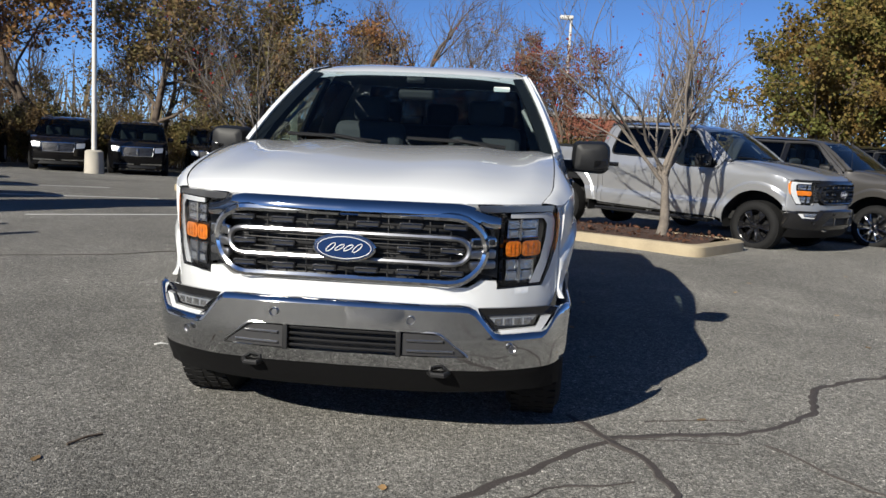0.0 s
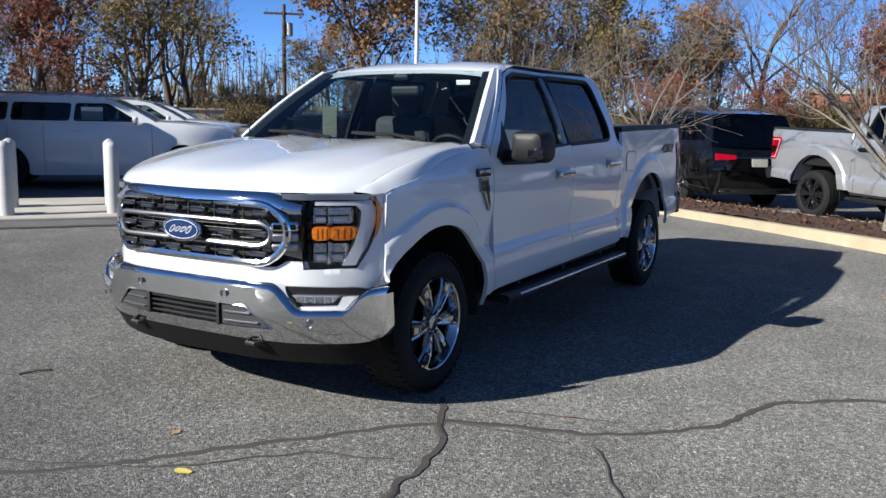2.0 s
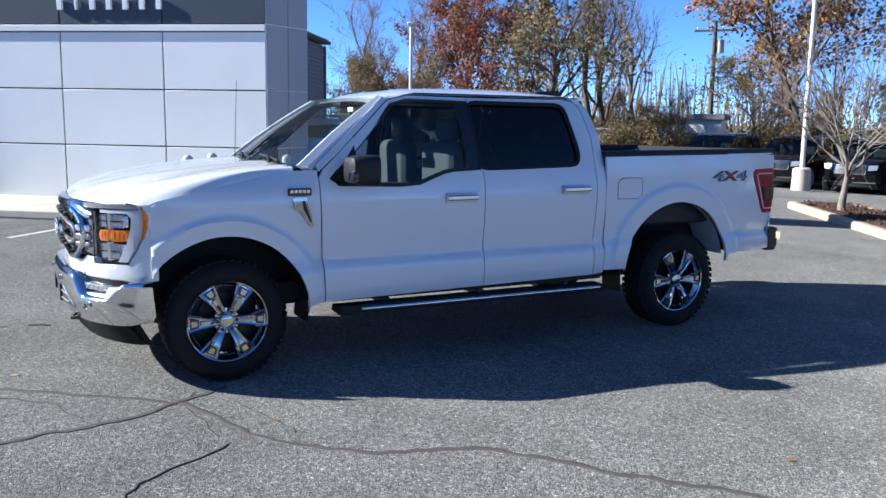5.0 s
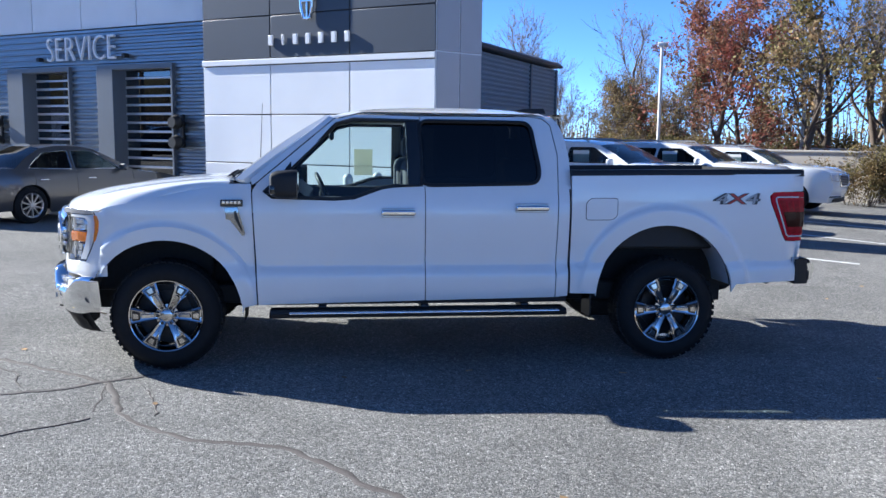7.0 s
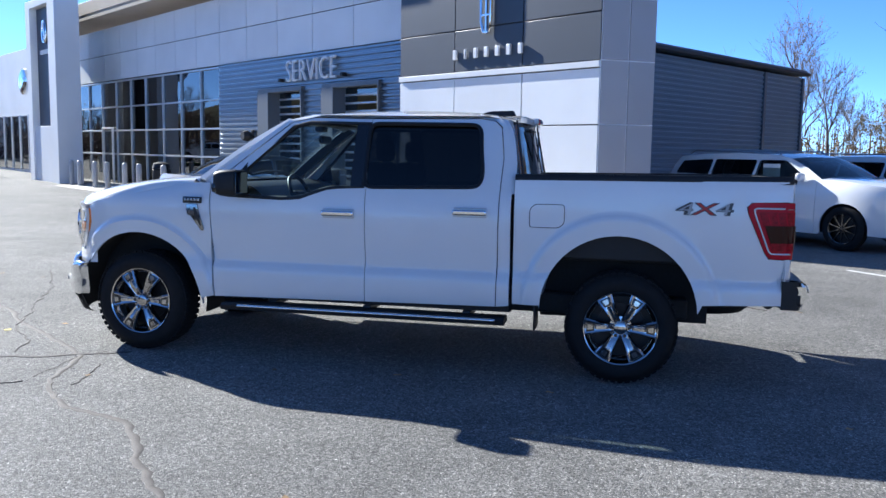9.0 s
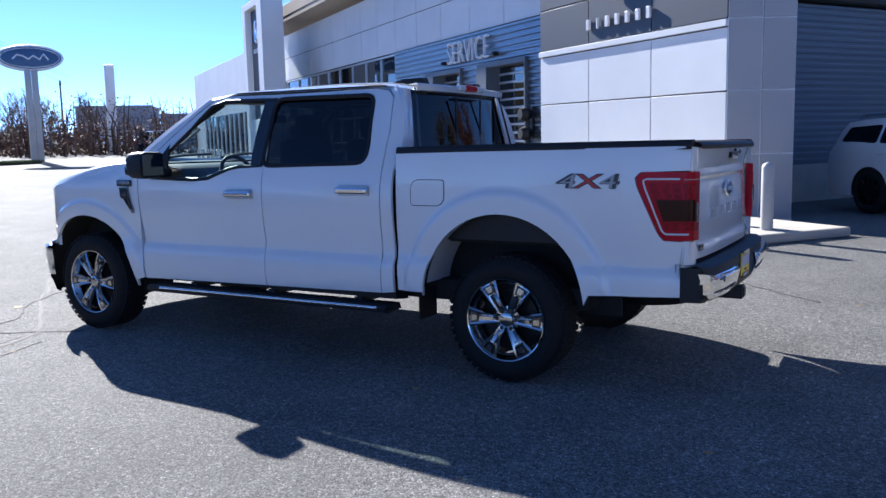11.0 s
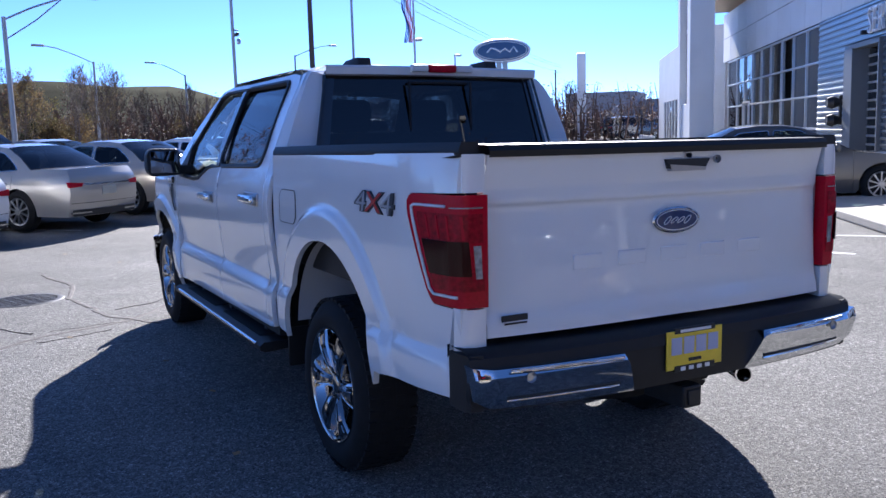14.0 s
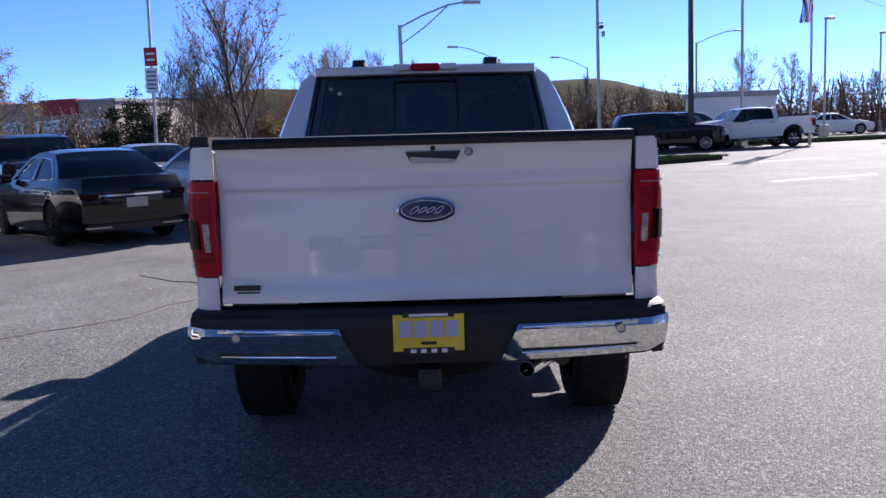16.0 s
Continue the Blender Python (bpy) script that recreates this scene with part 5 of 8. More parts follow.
for sg in (1, -1):
    part("intake_divider", box((0.022, 0.05, 0.115), (sg * 0.25, bum_y(0.25) + 0.022, 0.532), 0.004), BLACKINK, bumper)
    f = (lambda b: b) if sg > 0 else mirrored
    plate_pts = [(0.265, 0.482), (0.535, 0.482), (0.425, 0.578), (0.265, 0.578)]
    part("intake_plate", f(front_panel(plate_pts, -0.012, step=0.04, thick=0.02, yy=bum_y)), GREYPL, bumper)
    for z, x1 in ((0.503, 0.485), (0.548, 0.44)):
        part("intake_rib", f(pipe([(0.285, bum_y(0.285) + 0.006, z), (0.38, bum_y(0.38) + 0.006, z), (x1, bum_y(x1) + 0.006, z)], 0.006, 6)), SATIN, bumper)
    fl = part("fog_lamp", f(front_panel([(0.59, 0.66), (0.67, 0.56), (0.88, 0.565), (0.945, 0.665), (0.88, 0.685), (0.58, 0.685)], -0.075, thick=0.02, yy=bum_y)), GLOSSBLACK, bumper, "slim fog lamp over a bright lip")
    part("fog_lens", f(front_panel([(0.632, 0.648), (0.668, 0.612), (0.80, 0.612), (0.835, 0.650)], -0.045, step=0.03, thick=0.03, yy=bum_y)), CELL, fl)
    for k in range(4):
        part("fog_cell", f(front_panel(rect(0.655 + 0.042 * k, 0.685 + 0.042 * k, 0.617, 0.644), -0.040, step=0.03, thick=0.02, yy=bum_y)), REFLECTOR, fl)
    part("fog_lip", f(front_panel([(0.672, 0.592), (0.69, 0.578), (0.862, 0.582), (0.90, 0.645), (0.855, 0.645), (0.835, 0.600)], -0.035, step=0.03, thick=0.03, yy=bum_y)), LAMPCLEAR, fl, "pale grey lip")
    for x, z in ((0.30, 0.640), (0.735, 0.515)):
        part("parking_sensor", lathe([(0, 0.001), (0, 0.014), (-0.004, 0.018), (-0.01, 0.018)], 16, "x"), SATIN, bumper).matrix_local = pose(sg * x, bum_y(x) - 0.004, z, 0, 0, 90 + sg * (5 if x < 0.5 else 28))
    hook = pipe([(sg * 0.42 + dx, y, z) for dx, y, z in ((-0.045, -2.58, 0.396), (-0.045, -2.67, 0.396), (-0.025, -2.708, 0.392), (0.025, -2.708, 0.392), (0.045, -2.67, 0.396), (0.045, -2.58, 0.396))], 0.012, 8)
    part("tow_hook", hook, BLACKINK, truck, "black tow hook")
skid = bmesh.new()
loft([[(x, bum_y(x) + dy, z - 0.015 * (abs(x) / 0.9) ** 2) for x in [-0.93 + 0.093 * k for k in range(21)]] for dy, z in ((0.055, 0.420), (0.058, 0.405), (0.085, 0.380), (0.110, 0.335), (0.13, 0.30))], skid, closed=False)
part("skid_band", skid, DAMBLACK, bumper, "black lower band", smooth=50)
dam = bmesh.new()
loft([[(x, bum_y(x) + dy, z) for x in [-0.96 + 0.096 * k for k in range(21)]] for dy, z in ((0.05, 0.43), (0.105, 0.33), (0.14, 0.285), (0.18, 0.285))], dam, closed=False)
part("air_dam", dam, DAMBLACK, truck)

# underside, wheel houses, steps, mud flaps
part("underbody", box((1.50, 4.5, 0.14), (0, 0.05, 0.51), 0.02), UNDER, truck)
part("engine_bay", box((1.3, 0.9, 0.50), (0, -2.0, 0.78), 0.02), UNDER, truck)
for cy in (HUBF, HUBR):
    for sg in (1, -1):
        wh = bmesh.new()
        a_ = arc(cy - (0.03 if cy > 0 else 0), 0.50 if cy > 0 else 0.42, 0.545, 8 if cy > 0 else -10, 172 if cy > 0 else 190, 22)
        loft([[(sg * x, y, z) for y, z in a_] for x in (0.925, 0.62)], wh, closed=False)
        part("wheel_house", wh, INNERFENDER if cy > 0 else UNDER, truck)
        part("wheel_house_back", box((0.02, 1.2, 0.62), (sg * 0.56, cy, 0.70)), UNDER, truck)
part("axle", rod((-0.8, HUBR, 0.40), (0.8, HUBR, 0.40), 0.05), DARKMETAL, truck)
part("axle", rod((-0.8, HUBF, 0.40), (0.8, HUBF, 0.40), 0.04), DARKMETAL, truck)
part("differential", lathe([(-0.14, 0.05), (-0.1, 0.13), (0.1, 0.13), (0.14, 0.05)], 18, "x"), DARKMETAL, truck).matrix_local = pose(0, HUBR, 0.40)
part("spare_wheel", lathe([(0, 0.001), (0, 0.30), (0.05, 0.36), (0.17, 0.36), (0.2, 0.28), (0.2, 0.001)], 28, "z"), RUBBER, truck).matrix_local = pose(0, 2.45, 0.42)
for sg in (1, -1):
    st = bmesh.new()
    loft([[(sg * x, y, z) for x, z in ((0.86, 0.385), (0.88, 0.428), (1.035, 0.428), (1.06, 0.41), (1.055, 0.385), (1.03, 0.375))] for y in (-1.12, -1.06, 0.98, 1.04)], st)
    step = part("running_board", st, PLASTIC, truck, "black running board with a bright edge")
    part("edge_strip", rod((sg * 1.058, -0.98, 0.413), (sg * 1.058, 0.98, 0.413), 0.011), CHROME, step)
    for k in range(2):
        part("tread_strip", box((0.10, 0.78, 0.006), (sg * 0.96, -0.52 + k * 1.0, 0.431), 0.002), RUBBER, step)
    for y in (-0.75, 0.0, 0.75):
        part("bracket", box((0.32, 0.06, 0.04), (sg * 0.78, y, 0.43), 0.006), DARKMETAL, step)
    part("mud_flap", box((0.22, 0.012, 0.20), (sg * 0.86, 1.245, 0.44), 0.004), PLASTIC, truck)

# door mirrors
for sg in (1, -1):
    f = (lambda b: b) if sg > 0 else mirrored
    mm = bmesh.new()
    ringm = lambda y, k: [(1.115 + (x - 1.115) * k, y, 1.335 + (z - 1.335) * k) for x, z in smooth_poly([(1.01, 1.245), (1.21, 1.235), (1.245, 1.27), (1.245, 1.40), (1.215, 1.435), (1.02, 1.43)], 0.03, 3)]
    loft([ringm(-1.10, 0.55), ringm(-1.085, 0.82), ringm(-1.04, 0.96), ringm(-0.94, 1.0), ringm(-0.915, 0.97)], mm)
    mir = part("door_mirror", f(mm), PLASTIC, truck, "square black door mirror")
    part("mirror_arm", f(box((0.16, 0.09, 0.07), (0.98, -0.99, 1.28), 0.02)), PLASTIC, mir)
    part("mirror_glass", f(box((0.19, 0.006, 0.155), (1.125, -0.912, 1.338), 0.002)), MIRROR, mir)
    part("mirror_cap", f(box((0.10, 0.05, 0.07), (1.18, -1.075, 1.30), 0.015)), GLOSSBLACK, mir)

# badges: plain shapes where the model name is, 4X4 on the bed
for sg in (1, -1):
    f = (lambda b: b) if sg > 0 else mirrored
    xb = truck_side(-1.37, 1.18)
    bd = part("fender_badge", f(box((0.02, 0.155, 0.05), (xb + 0.006, -1.375, 1.195), 0.006)), GLOSSBLACK, truck, "black and chrome fender trim with plain bars")
    for k in range(5):
        part("badge_bar", f(box((0.006, 0.02, 0.022), (xb + 0.018, -1.43 + k * 0.027, 1.20), 0.002)), CHROME, bd)
    gill = [(-1.425, 1.16), (-1.335, 1.165), (-1.285, 0.985), (-1.29, 0.965), (-1.305, 0.965), (-1.385, 1.075), (-1.415, 1.085)]
    part("gill", f(panel(gill, inset(-0.014), step=0.03, thick=0.016)), DARKCHROME, bd, "dark chrome gill")
    part("gill_inset", f(panel([(-1.36, 1.14), (-1.345, 1.14), (-1.30, 1.0), (-1.31, 1.0), (-1.355, 1.09)], inset(-0.016), step=0.03, thick=0.004)), BLACKINK, bd)
    def decal_text(text, off, thin, depth):
        t4 = letters(text, 0.112, depth, 1.04, thin)
        for v in t4.verts:
            x, y, z = v.co
            v.co = (y, (x * 1.88 + 0.25 * (z - 0.04)) * sg, z)
        bmesh.ops.translate(t4, vec=(sg * (truck_side(2.36, 1.25) + off), 2.37, 1.197), verts=t4.verts)
        return t4
    decal = part("decal", decal_text("4X4", 0.005, -0.035, 0.003), DECALGREY, truck, "silver and red 4X4 decal with dark outlines on the bed side", smooth=0)
    whole = decal_text("4X4", 0.0075, 0.004, 0.003)
    ys = [v.co.y for v in whole.verts]
    whole.free()
    for end in (0, 1):
        four = decal_text("4  4", 0.0075, 0.004, 0.003)
        mid = (min(ys) + max(ys)) / 2
        bmesh.ops.delete(four, geom=[v for v in four.verts if (v.co.y > mid) == bool(end)], context="VERTS")
        part("decal_fill", four, DECALSILVER, decal, smooth=0)
    part("decal_x", decal_text("X", 0.0075, 0.004, 0.003), DECALRED, decal, smooth=0)
    if sg > 0:
        fd = smooth_poly([(1.195, 1.075), (1.40, 1.075), (1.435, 1.11), (1.435, 1.235), (1.23, 1.235), (1.195, 1.20)], 0.02, 3)
        part("fuel_door", panel(fd, inset(-0.003), step=0.05, thick=0.006), WHITE, truck)
        part("fuel_door_gap", pipe([(truck_side(y, z) + 0.0005, y, z) for y, z in smooth_poly(fd, 0.01, 1)], 0.0035, 5, closed=True), BLACKINK, truck)
# dark shut lines between cab and bed, and behind the panels
part("bed_gap", loft([[(x, y, z) for x, y in ((0.90, 1.06), (0.90, 1.09), (-0.90, 1.09), (-0.90, 1.06))] for z in (0.55, 1.38)]), UNDER, truck)
for sg in (1, -1):
    for y0, y1 in ((-1.22, -0.06), (0.05, 0.95)):
        part("door_liner", box((0.06, y1 - y0, 0.72), (sg * 0.90, (y0 + y1) / 2, 0.88), 0.02), CLOTH, truck)
    sill = loft([[(sg * x, y, z) for x, z in ((0.80, 0.44), (0.955, 0.46), (0.955, 0.52), (0.80, 0.60))] for y in (-1.25, 1.06)])
    part("sill", sill, UNDER, truck)

# cabin
part("cabin_floor", box((1.7, 2.3, 0.06), (0, -0.1, 0.62), 0.01), CLOTH, truck)
part("headliner", box((1.34, 1.5, 0.02), (0, 0.15, 1.825), 0.01), HEADLINER, truck)
part("dashboard", loft([[(s * 0.84, y, z) for s, in ((-1,), (-0.5,), (0,), (0.5,), (1,))] for y, z in ((-1.30, 1.32), (-1.12, 1.335), (-0.95, 1.30), (-0.85, 1.22), (-0.86, 0.85))], closed=False), PLASTIC, truck)
wheel_c = (0.42, -0.72, 1.22)
sw = pipe([(wheel_c[0] + 0.185 * math.cos(g), wheel_c[1] - 0.185 * math.sin(g) * 0.42, wheel_c[2] + 0.185 * math.sin(g) * 0.9) for g in (2 * math.pi * i / 28 for i in range(28))], 0.016, 8, closed=True)
stw = part("steering_wheel", sw, PLASTIC, truck)
part("wheel_hub", box((0.2, 0.05, 0.10), (wheel_c[0], wheel_c[1] - 0.03, wheel_c[2]), 0.03), PLASTIC, stw)
part("wheel_spoke", box((0.36, 0.02, 0.03), wheel_c, 0.01), PLASTIC, stw)


def seat(x, y, w, n=1):
    s = part("seat", box((w, 0.5, 0.16), (x, y - 0.1, 0.86), 0.06, seg=3), CLOTH, truck, "dark cloth seat")
    part("backrest", box((w, 0.16, 0.66), (x, y + 0.17, 1.18), 0.07, rot=None, seg=3), CLOTH, s)
    for k in range(n):
        xx = x + (k - (n - 1) / 2) * w / max(n, 1)
        part("headrest", box((0.26, 0.10, 0.18), (xx, y + 0.20, 1.60), 0.045, seg=3), CLOTH, s)


seat(0.42, -0.22, 0.52)
seat(-0.42, -0.22, 0.52)
seat(0, 0.72, 1.42, 3)
part("console", box((0.28, 0.7, 0.3), (0, -0.35, 0.90), 0.04), PLASTIC, truck)
for sg in (1, -1):
    part("grab_handle", pipe([(sg * 0.74, -0.86, 1.62), (sg * 0.70, -0.85, 1.60), (sg * 0.77, -0.98, 1.48), (sg * 0.81, -0.99, 1.49)], 0.012, 6), HEADLINER, truck)
    part("sun_visor", box((0.36, 0.16, 0.02), (sg * 0.36, -0.62, 1.80), 0.008), HEADLINER, truck)


# wheels
def road_wheel(parent, m, tyre_r=RAD, width=0.275, rim_r=0.252, metal=None, spokes=6, dark=None):
    """A tyre with tread blocks on a spoked rim; outside faces +x."""
    metal, dark = metal or WHEELCHROME, dark or GLOSSBLACK
    w = width / 2
    prof = [(-w + 0.03, rim_r - 0.01), (-w + 0.005, rim_r + 0.02), (-w, rim_r + 0.07), (-w + 0.012, tyre_r - 0.05), (-w + 0.045, tyre_r - 0.012), (-w * 0.5, tyre_r - 0.004),
            (w * 0.5, tyre_r - 0.004), (w - 0.045, tyre_r - 0.012), (w - 0.012, tyre_r - 0.05), (w, rim_r + 0.07), (w - 0.005, rim_r + 0.02), (w - 0.03, rim_r - 0.01)]
    wh = part("wheel", lathe(prof, 64), RUBBER, parent, "tyre on a bright spoked rim" if metal is WHEELCHROME else "")
    wh.matrix_local = m
    tread = bmesh.new()
    for k in range(48):
        g = 2 * math.pi * k / 48
        for i, xx in enumerate((-0.088, -0.032, 0.032, 0.088)):
            bx = bmesh.new()
            box((0.042, 0.034, 0.012), (xx, 0, tyre_r - 0.007 - (0.003 if abs(xx) > 0.05 else 0)), 0.0, bm=bx, rot=None)
            mm = Matrix.Rotation(g + (0.03 if i % 2 else 0), 4, "X")
            for fce in bx.faces:
                tread.faces.new([tread.verts.new(mm @ v.co) for v in fce.verts])
            bx.free()
    part("tread", tread, RUBBER, wh, smooth=0)
    lip = [(w - 0.035, rim_r - 0.012), (w - 0.012, rim_r - 0.004), (w - 0.008, rim_r + 0.004), (w - 0.02, rim_r + 0.008)]
    part("rim_lip", lathe([(w - 0.06, rim_r - 0.03), *lip], 56), metal, wh)
    part("rim_barrel", lathe([(-w + 0.03, rim_r - 0.008), (w - 0.055, rim_r - 0.03), (w - 0.07, rim_r - 0.035)], 48), metal, wh)
    part("rim_back", lathe([(-0.03, 0.001), (-0.03, rim_r - 0.03)], 40), BLACKINK, wh)
    part("brake_disc", lathe([(0.0, 0.07), (0.0, 0.165), (-0.015, 0.165)], 36), DARKMETAL, wh)
    x0 = w - 0.045
    for k in range(spokes):
        sp = bmesh.new()
        loft([[(x0 - dx + t, a, r) for t, a in ((-0.02, -hw), (tk * 0.7, -hw), (tk, -hw * 0.80), (tk * 0.86, -hw * 0.62), (tk * 0.86, hw * 0.62), (tk, hw * 0.80), (tk * 0.7, hw), (-0.02, hw))] for r, hw, tk, dx in
              ((0.045, 0.026, 0.028, 0.018), (0.085, 0.031, 0.034, 0.010), (0.135, 0.038, 0.034, 0.002), (0.185, 0.048, 0.034, -0.002), (rim_r - 0.010, 0.062, 0.028, 0.0))], sp)
        rot = Matrix.Rotation(2 * math.pi * (k + 0.5) / spokes, 4, "X")
        s_ = part("spoke", sp, metal, wh)
        s_.matrix_local = rot
        rib = loft([[(x0 - dx + t, a, r) for t, a in ((0.026, -hw), (tk, -hw * 0.7), (tk, hw * 0.7), (0.026, hw))] for r, hw, tk, dx in
                    ((0.078, 0.010, 0.030, 0.010), (0.088, 0.013, 0.040, 0.010), (0.165, 0.017, 0.042, 0.0), (0.172, 0.015, 0.030, 0.0))])
        part("spoke_rib", rib, metal, s_)
        ins = loft([[(x0 - dx + t, a, r) for t, a in ((0.0, -hw), (0.003, -hw), (0.003, hw), (0.0, hw))] for r, hw, dx in ((0.176, 0.024, -0.0315), (0.21, 0.031, -0.0315), (rim_r - 0.020, 0.036, -0.0265))])
        part("spoke_inset", ins, dark, s_)
        blk = loft([[(x0 - dx + t, a, r) for t, a in ((0.0, -hw), (0.006, -hw * 0.8), (0.006, hw * 0.8), (0.0, hw))] for r, hw, dx in ((0.188, 0.018, -0.0325), (rim_r - 0.028, 0.024, -0.0295))])
        part("spoke_block", blk, metal, s_)
        lug = part("lug_nut", lathe([(0, 0.013), (0.024, 0.013), (0.029, 0.008), (0.029, 0.0005)], 8), GLOSSBLACK, wh)
        g = 2 * math.pi * (k + 0.5) / spokes
        lug.matrix_local = pose(x0 - 0.01, -0.062 * math.sin(g), 0.062 * math.cos(g))
    hubp = part("hub_cap", lathe([(x0 - 0.03, 0.085), (x0 - 0.006, 0.080), (x0 - 0.002, 0.046), (x0 + 0.016, 0.042), (x0 + 0.019, 0.036), (x0 + 0.019, 0.0005)], 32), metal, wh)
    return wh


for cy in (HUBF, HUBR):
    road_wheel(truck, pose(0.845, cy, 0.392))
    road_wheel(truck, pose(-0.845, cy, 0.392, 0, 0, 180))

# ---- other parked vehicles ----
def plain_wheel(parent, m, r, w, metal, spokes=10):
    h = w / 2
    rim = r * 0.68
    wl = part("wheel", lathe([(-h + 0.02, rim), (-h, rim + 0.04), (-h + 0.01, r - 0.04), (-h * 0.6, r), (h * 0.6, r), (h - 0.01, r - 0.04), (h, rim + 0.04), (h - 0.02, rim)], 40), RUBBER, parent)
    wl.matrix_local = m
    b = lathe([(h - 0.03, rim + 0.004), (h - 0.012, rim), (h - 0.02, rim - 0.02), (h - 0.05, rim - 0.03)], 40)
    for k in range(spokes):
        g = 2 * math.pi * k / spokes
        s = bmesh.new()
        loft([[(h - 0.03 + t, a, q) for t, a in ((0, -hw), (0.02, -hw * 0.7), (0.02, hw * 0.7), (0, hw))] for q, hw in ((0.03, 0.02), (rim * 0.55, 0.014), (rim - 0.01, 0.022))], s)
        mm = Matrix.Rotation(g, 4, "X")
        for f in s.faces:
            b.faces.new([b.verts.new(mm @ v.co) for v in f.verts])
        s.free()
    lathe([(h - 0.02, 0.055), (h + 0.0, 0.05), (h + 0.002, 0.0005)], 20, bm=b)
    part("rim", b, metal, wl)
    part("rim_back", lathe([(0.0, 0.0005), (0.0, rim)], 30), BLACKINK, wl)
    return wl


def car(name, label, category, paint, length, width, height, front_axle, rear_axle, top, roof, wins, wheel_r, nose_z, belt, rims, group="", suv=False, sticker=False):
    """A closed road car, nose to -y. top: side outline from nose to cowl and from rear glass to tail; roof: outline of the roof line; wins: side windows."""
    c = thing(name, label, category, None, group)
    hw = width / 2
    front, rear = top
    yf, yr = front[0][0], rear[-1][0]
    sill = 0.26 if suv else 0.19

    def half(y, z):
        x = hw * soft(z, [(0.1, 0.93), (0.35, 0.985), (0.55, 1.0), (belt - 0.12, 0.985), (belt, 0.945), (belt + 0.02, 0.935), (height, 0.935 - (0.16 if suv else 0.26))])
        a = (y - yf) / 0.9
        b = (yr - y) / 0.9
        if a < 1:
            x -= hw * 0.20 * (1 - a) ** 2
        if b < 1:
            x -= hw * (0.10 if suv else 0.16) * (1 - b) ** 2
        return x

    def S(u, v):
        return (half(u, v), u, v)
    R = wheel_r + 0.045
    archf = arc(front_axle, wheel_r, R, -12, 192, 18)[::-1]
    archr = arc(rear_axle, wheel_r, R, -12, 192, 18)[::-1]
    lowb = [(p[0], p[1]) for p in archf[::-1]]
    outline = list(front) + [(rear[0][0], rear[0][1])] + list(rear[1:])
    bottom = [(rear[-1][0] - 0.05, sill + 0.05)] + [p for p in archr[::-1]] + [(rear_axle - R - 0.04, sill), (front_axle + R + 0.04, sill)] + [p for p in archf[::-1]] + [(front[0][0] + 0.06, sill + 0.02)]
    outline = outline + bottom
    y1 = front_axle + R + 0.10
    ym = (front[-1][0] + rear[0][0]) / 2 + 0.12
    y2 = rear_axle - 0.10
    big = 5.0
    for nm, a, b in (("front_fender", -big, y1), ("front_door", y1 + 0.008, ym), ("rear_door", ym + 0.008, y2), ("rear_quarter", y2 + 0.008, big)):
        clip = [(a, -1), (b, -1), (b, 4), (a, 4)]
        pr = both(nm, panel(outline, S, clips=[clip], step=0.10, thick=0.03), paint, c)
        if "door" in nm:
            for k, p in enumerate(pr):
                h = box((0.025, 0.19, 0.03), (half((a + b) / 2 + 0.28, belt - 0.13) + 0.02, min(b - 0.16, (a + b) / 2 + 0.35), belt - 0.13), 0.01)
                part("handle", mirrored(h) if k else h, CHROME if not suv else paint, p)
    # nose, bonnet and tail swept across between the flanks
    def sweep(path, bow, crown, nm, mat_):
        bm_ = bmesh.new()
        rows = []
        k = len(path)
        for i, (y, z) in enumerate(path):
            w = half(y, z)
            bo, cr = bow(i / (k - 1)), crown(i / (k - 1))
            rows.append([(s * w, y + bo * (1 - s * s), z + cr * (1 - s ** 4)) for s in [j / 8 - 1 for j in range(17)]])
        loft(rows, bm_, closed=False)
        return part(nm, bm_, mat_, c, smooth=50)
    dense = lambda path: [(p[0] + (q[0] - p[0]) * t / 3, p[1] + (q[1] - p[1]) * t / 3) for p, q in zip(path, path[1:]) for t in range(3)] + [path[-1]]
    nose = [p for p in front if p[1] < nose_z + 0.001]
    hood = front[len(nose) - 1:]
    sweep([(front[0][0] + 0.06, sill + 0.02)] + dense(nose), lambda t: -0.16, lambda t: 0, "front_bumper", paint)
    sweep(dense(hood), lambda t: -0.16 * (1 - t) ** 2, lambda t: 0.035 * min(1, 3 * t), "bonnet", paint)
    sweep(dense(rear) + [(rear[-1][0] - 0.05, sill + 0.05)], lambda t: 0.10 if t > 0.3 else 0.33 * t, lambda t: 0.02 * (1 - t), "rear_body", paint)
    # roof with screens
    ws, rf, rg = roof
    sweep(dense(ws), lambda t: -0.10 * (1 - 0.5 * t), lambda t: 0.03 * t, "windscreen", CARGLASS)
    sweep(dense(rf), lambda t: -0.05 * (1 - t) + 0.04 * t, lambda t: 0.03, "roof", paint)
    sweep(dense(rg), lambda t: 0.04 + 0.08 * t, lambda t: 0.03 * (1 - t), "rear_window", PRIVACYCAR)
    upper = list(ws) + list(rf[1:]) + list(rg[1:]) + [(rg[-1][0], belt - 0.01), (ws[0][0], belt - 0.01)]
    wl = [smooth_poly(w, 0.05, 3) for w in wins]
    cab = both("cabin_side", panel(upper, S, holes=wl, step=0.10, thick=0.03), paint, c)
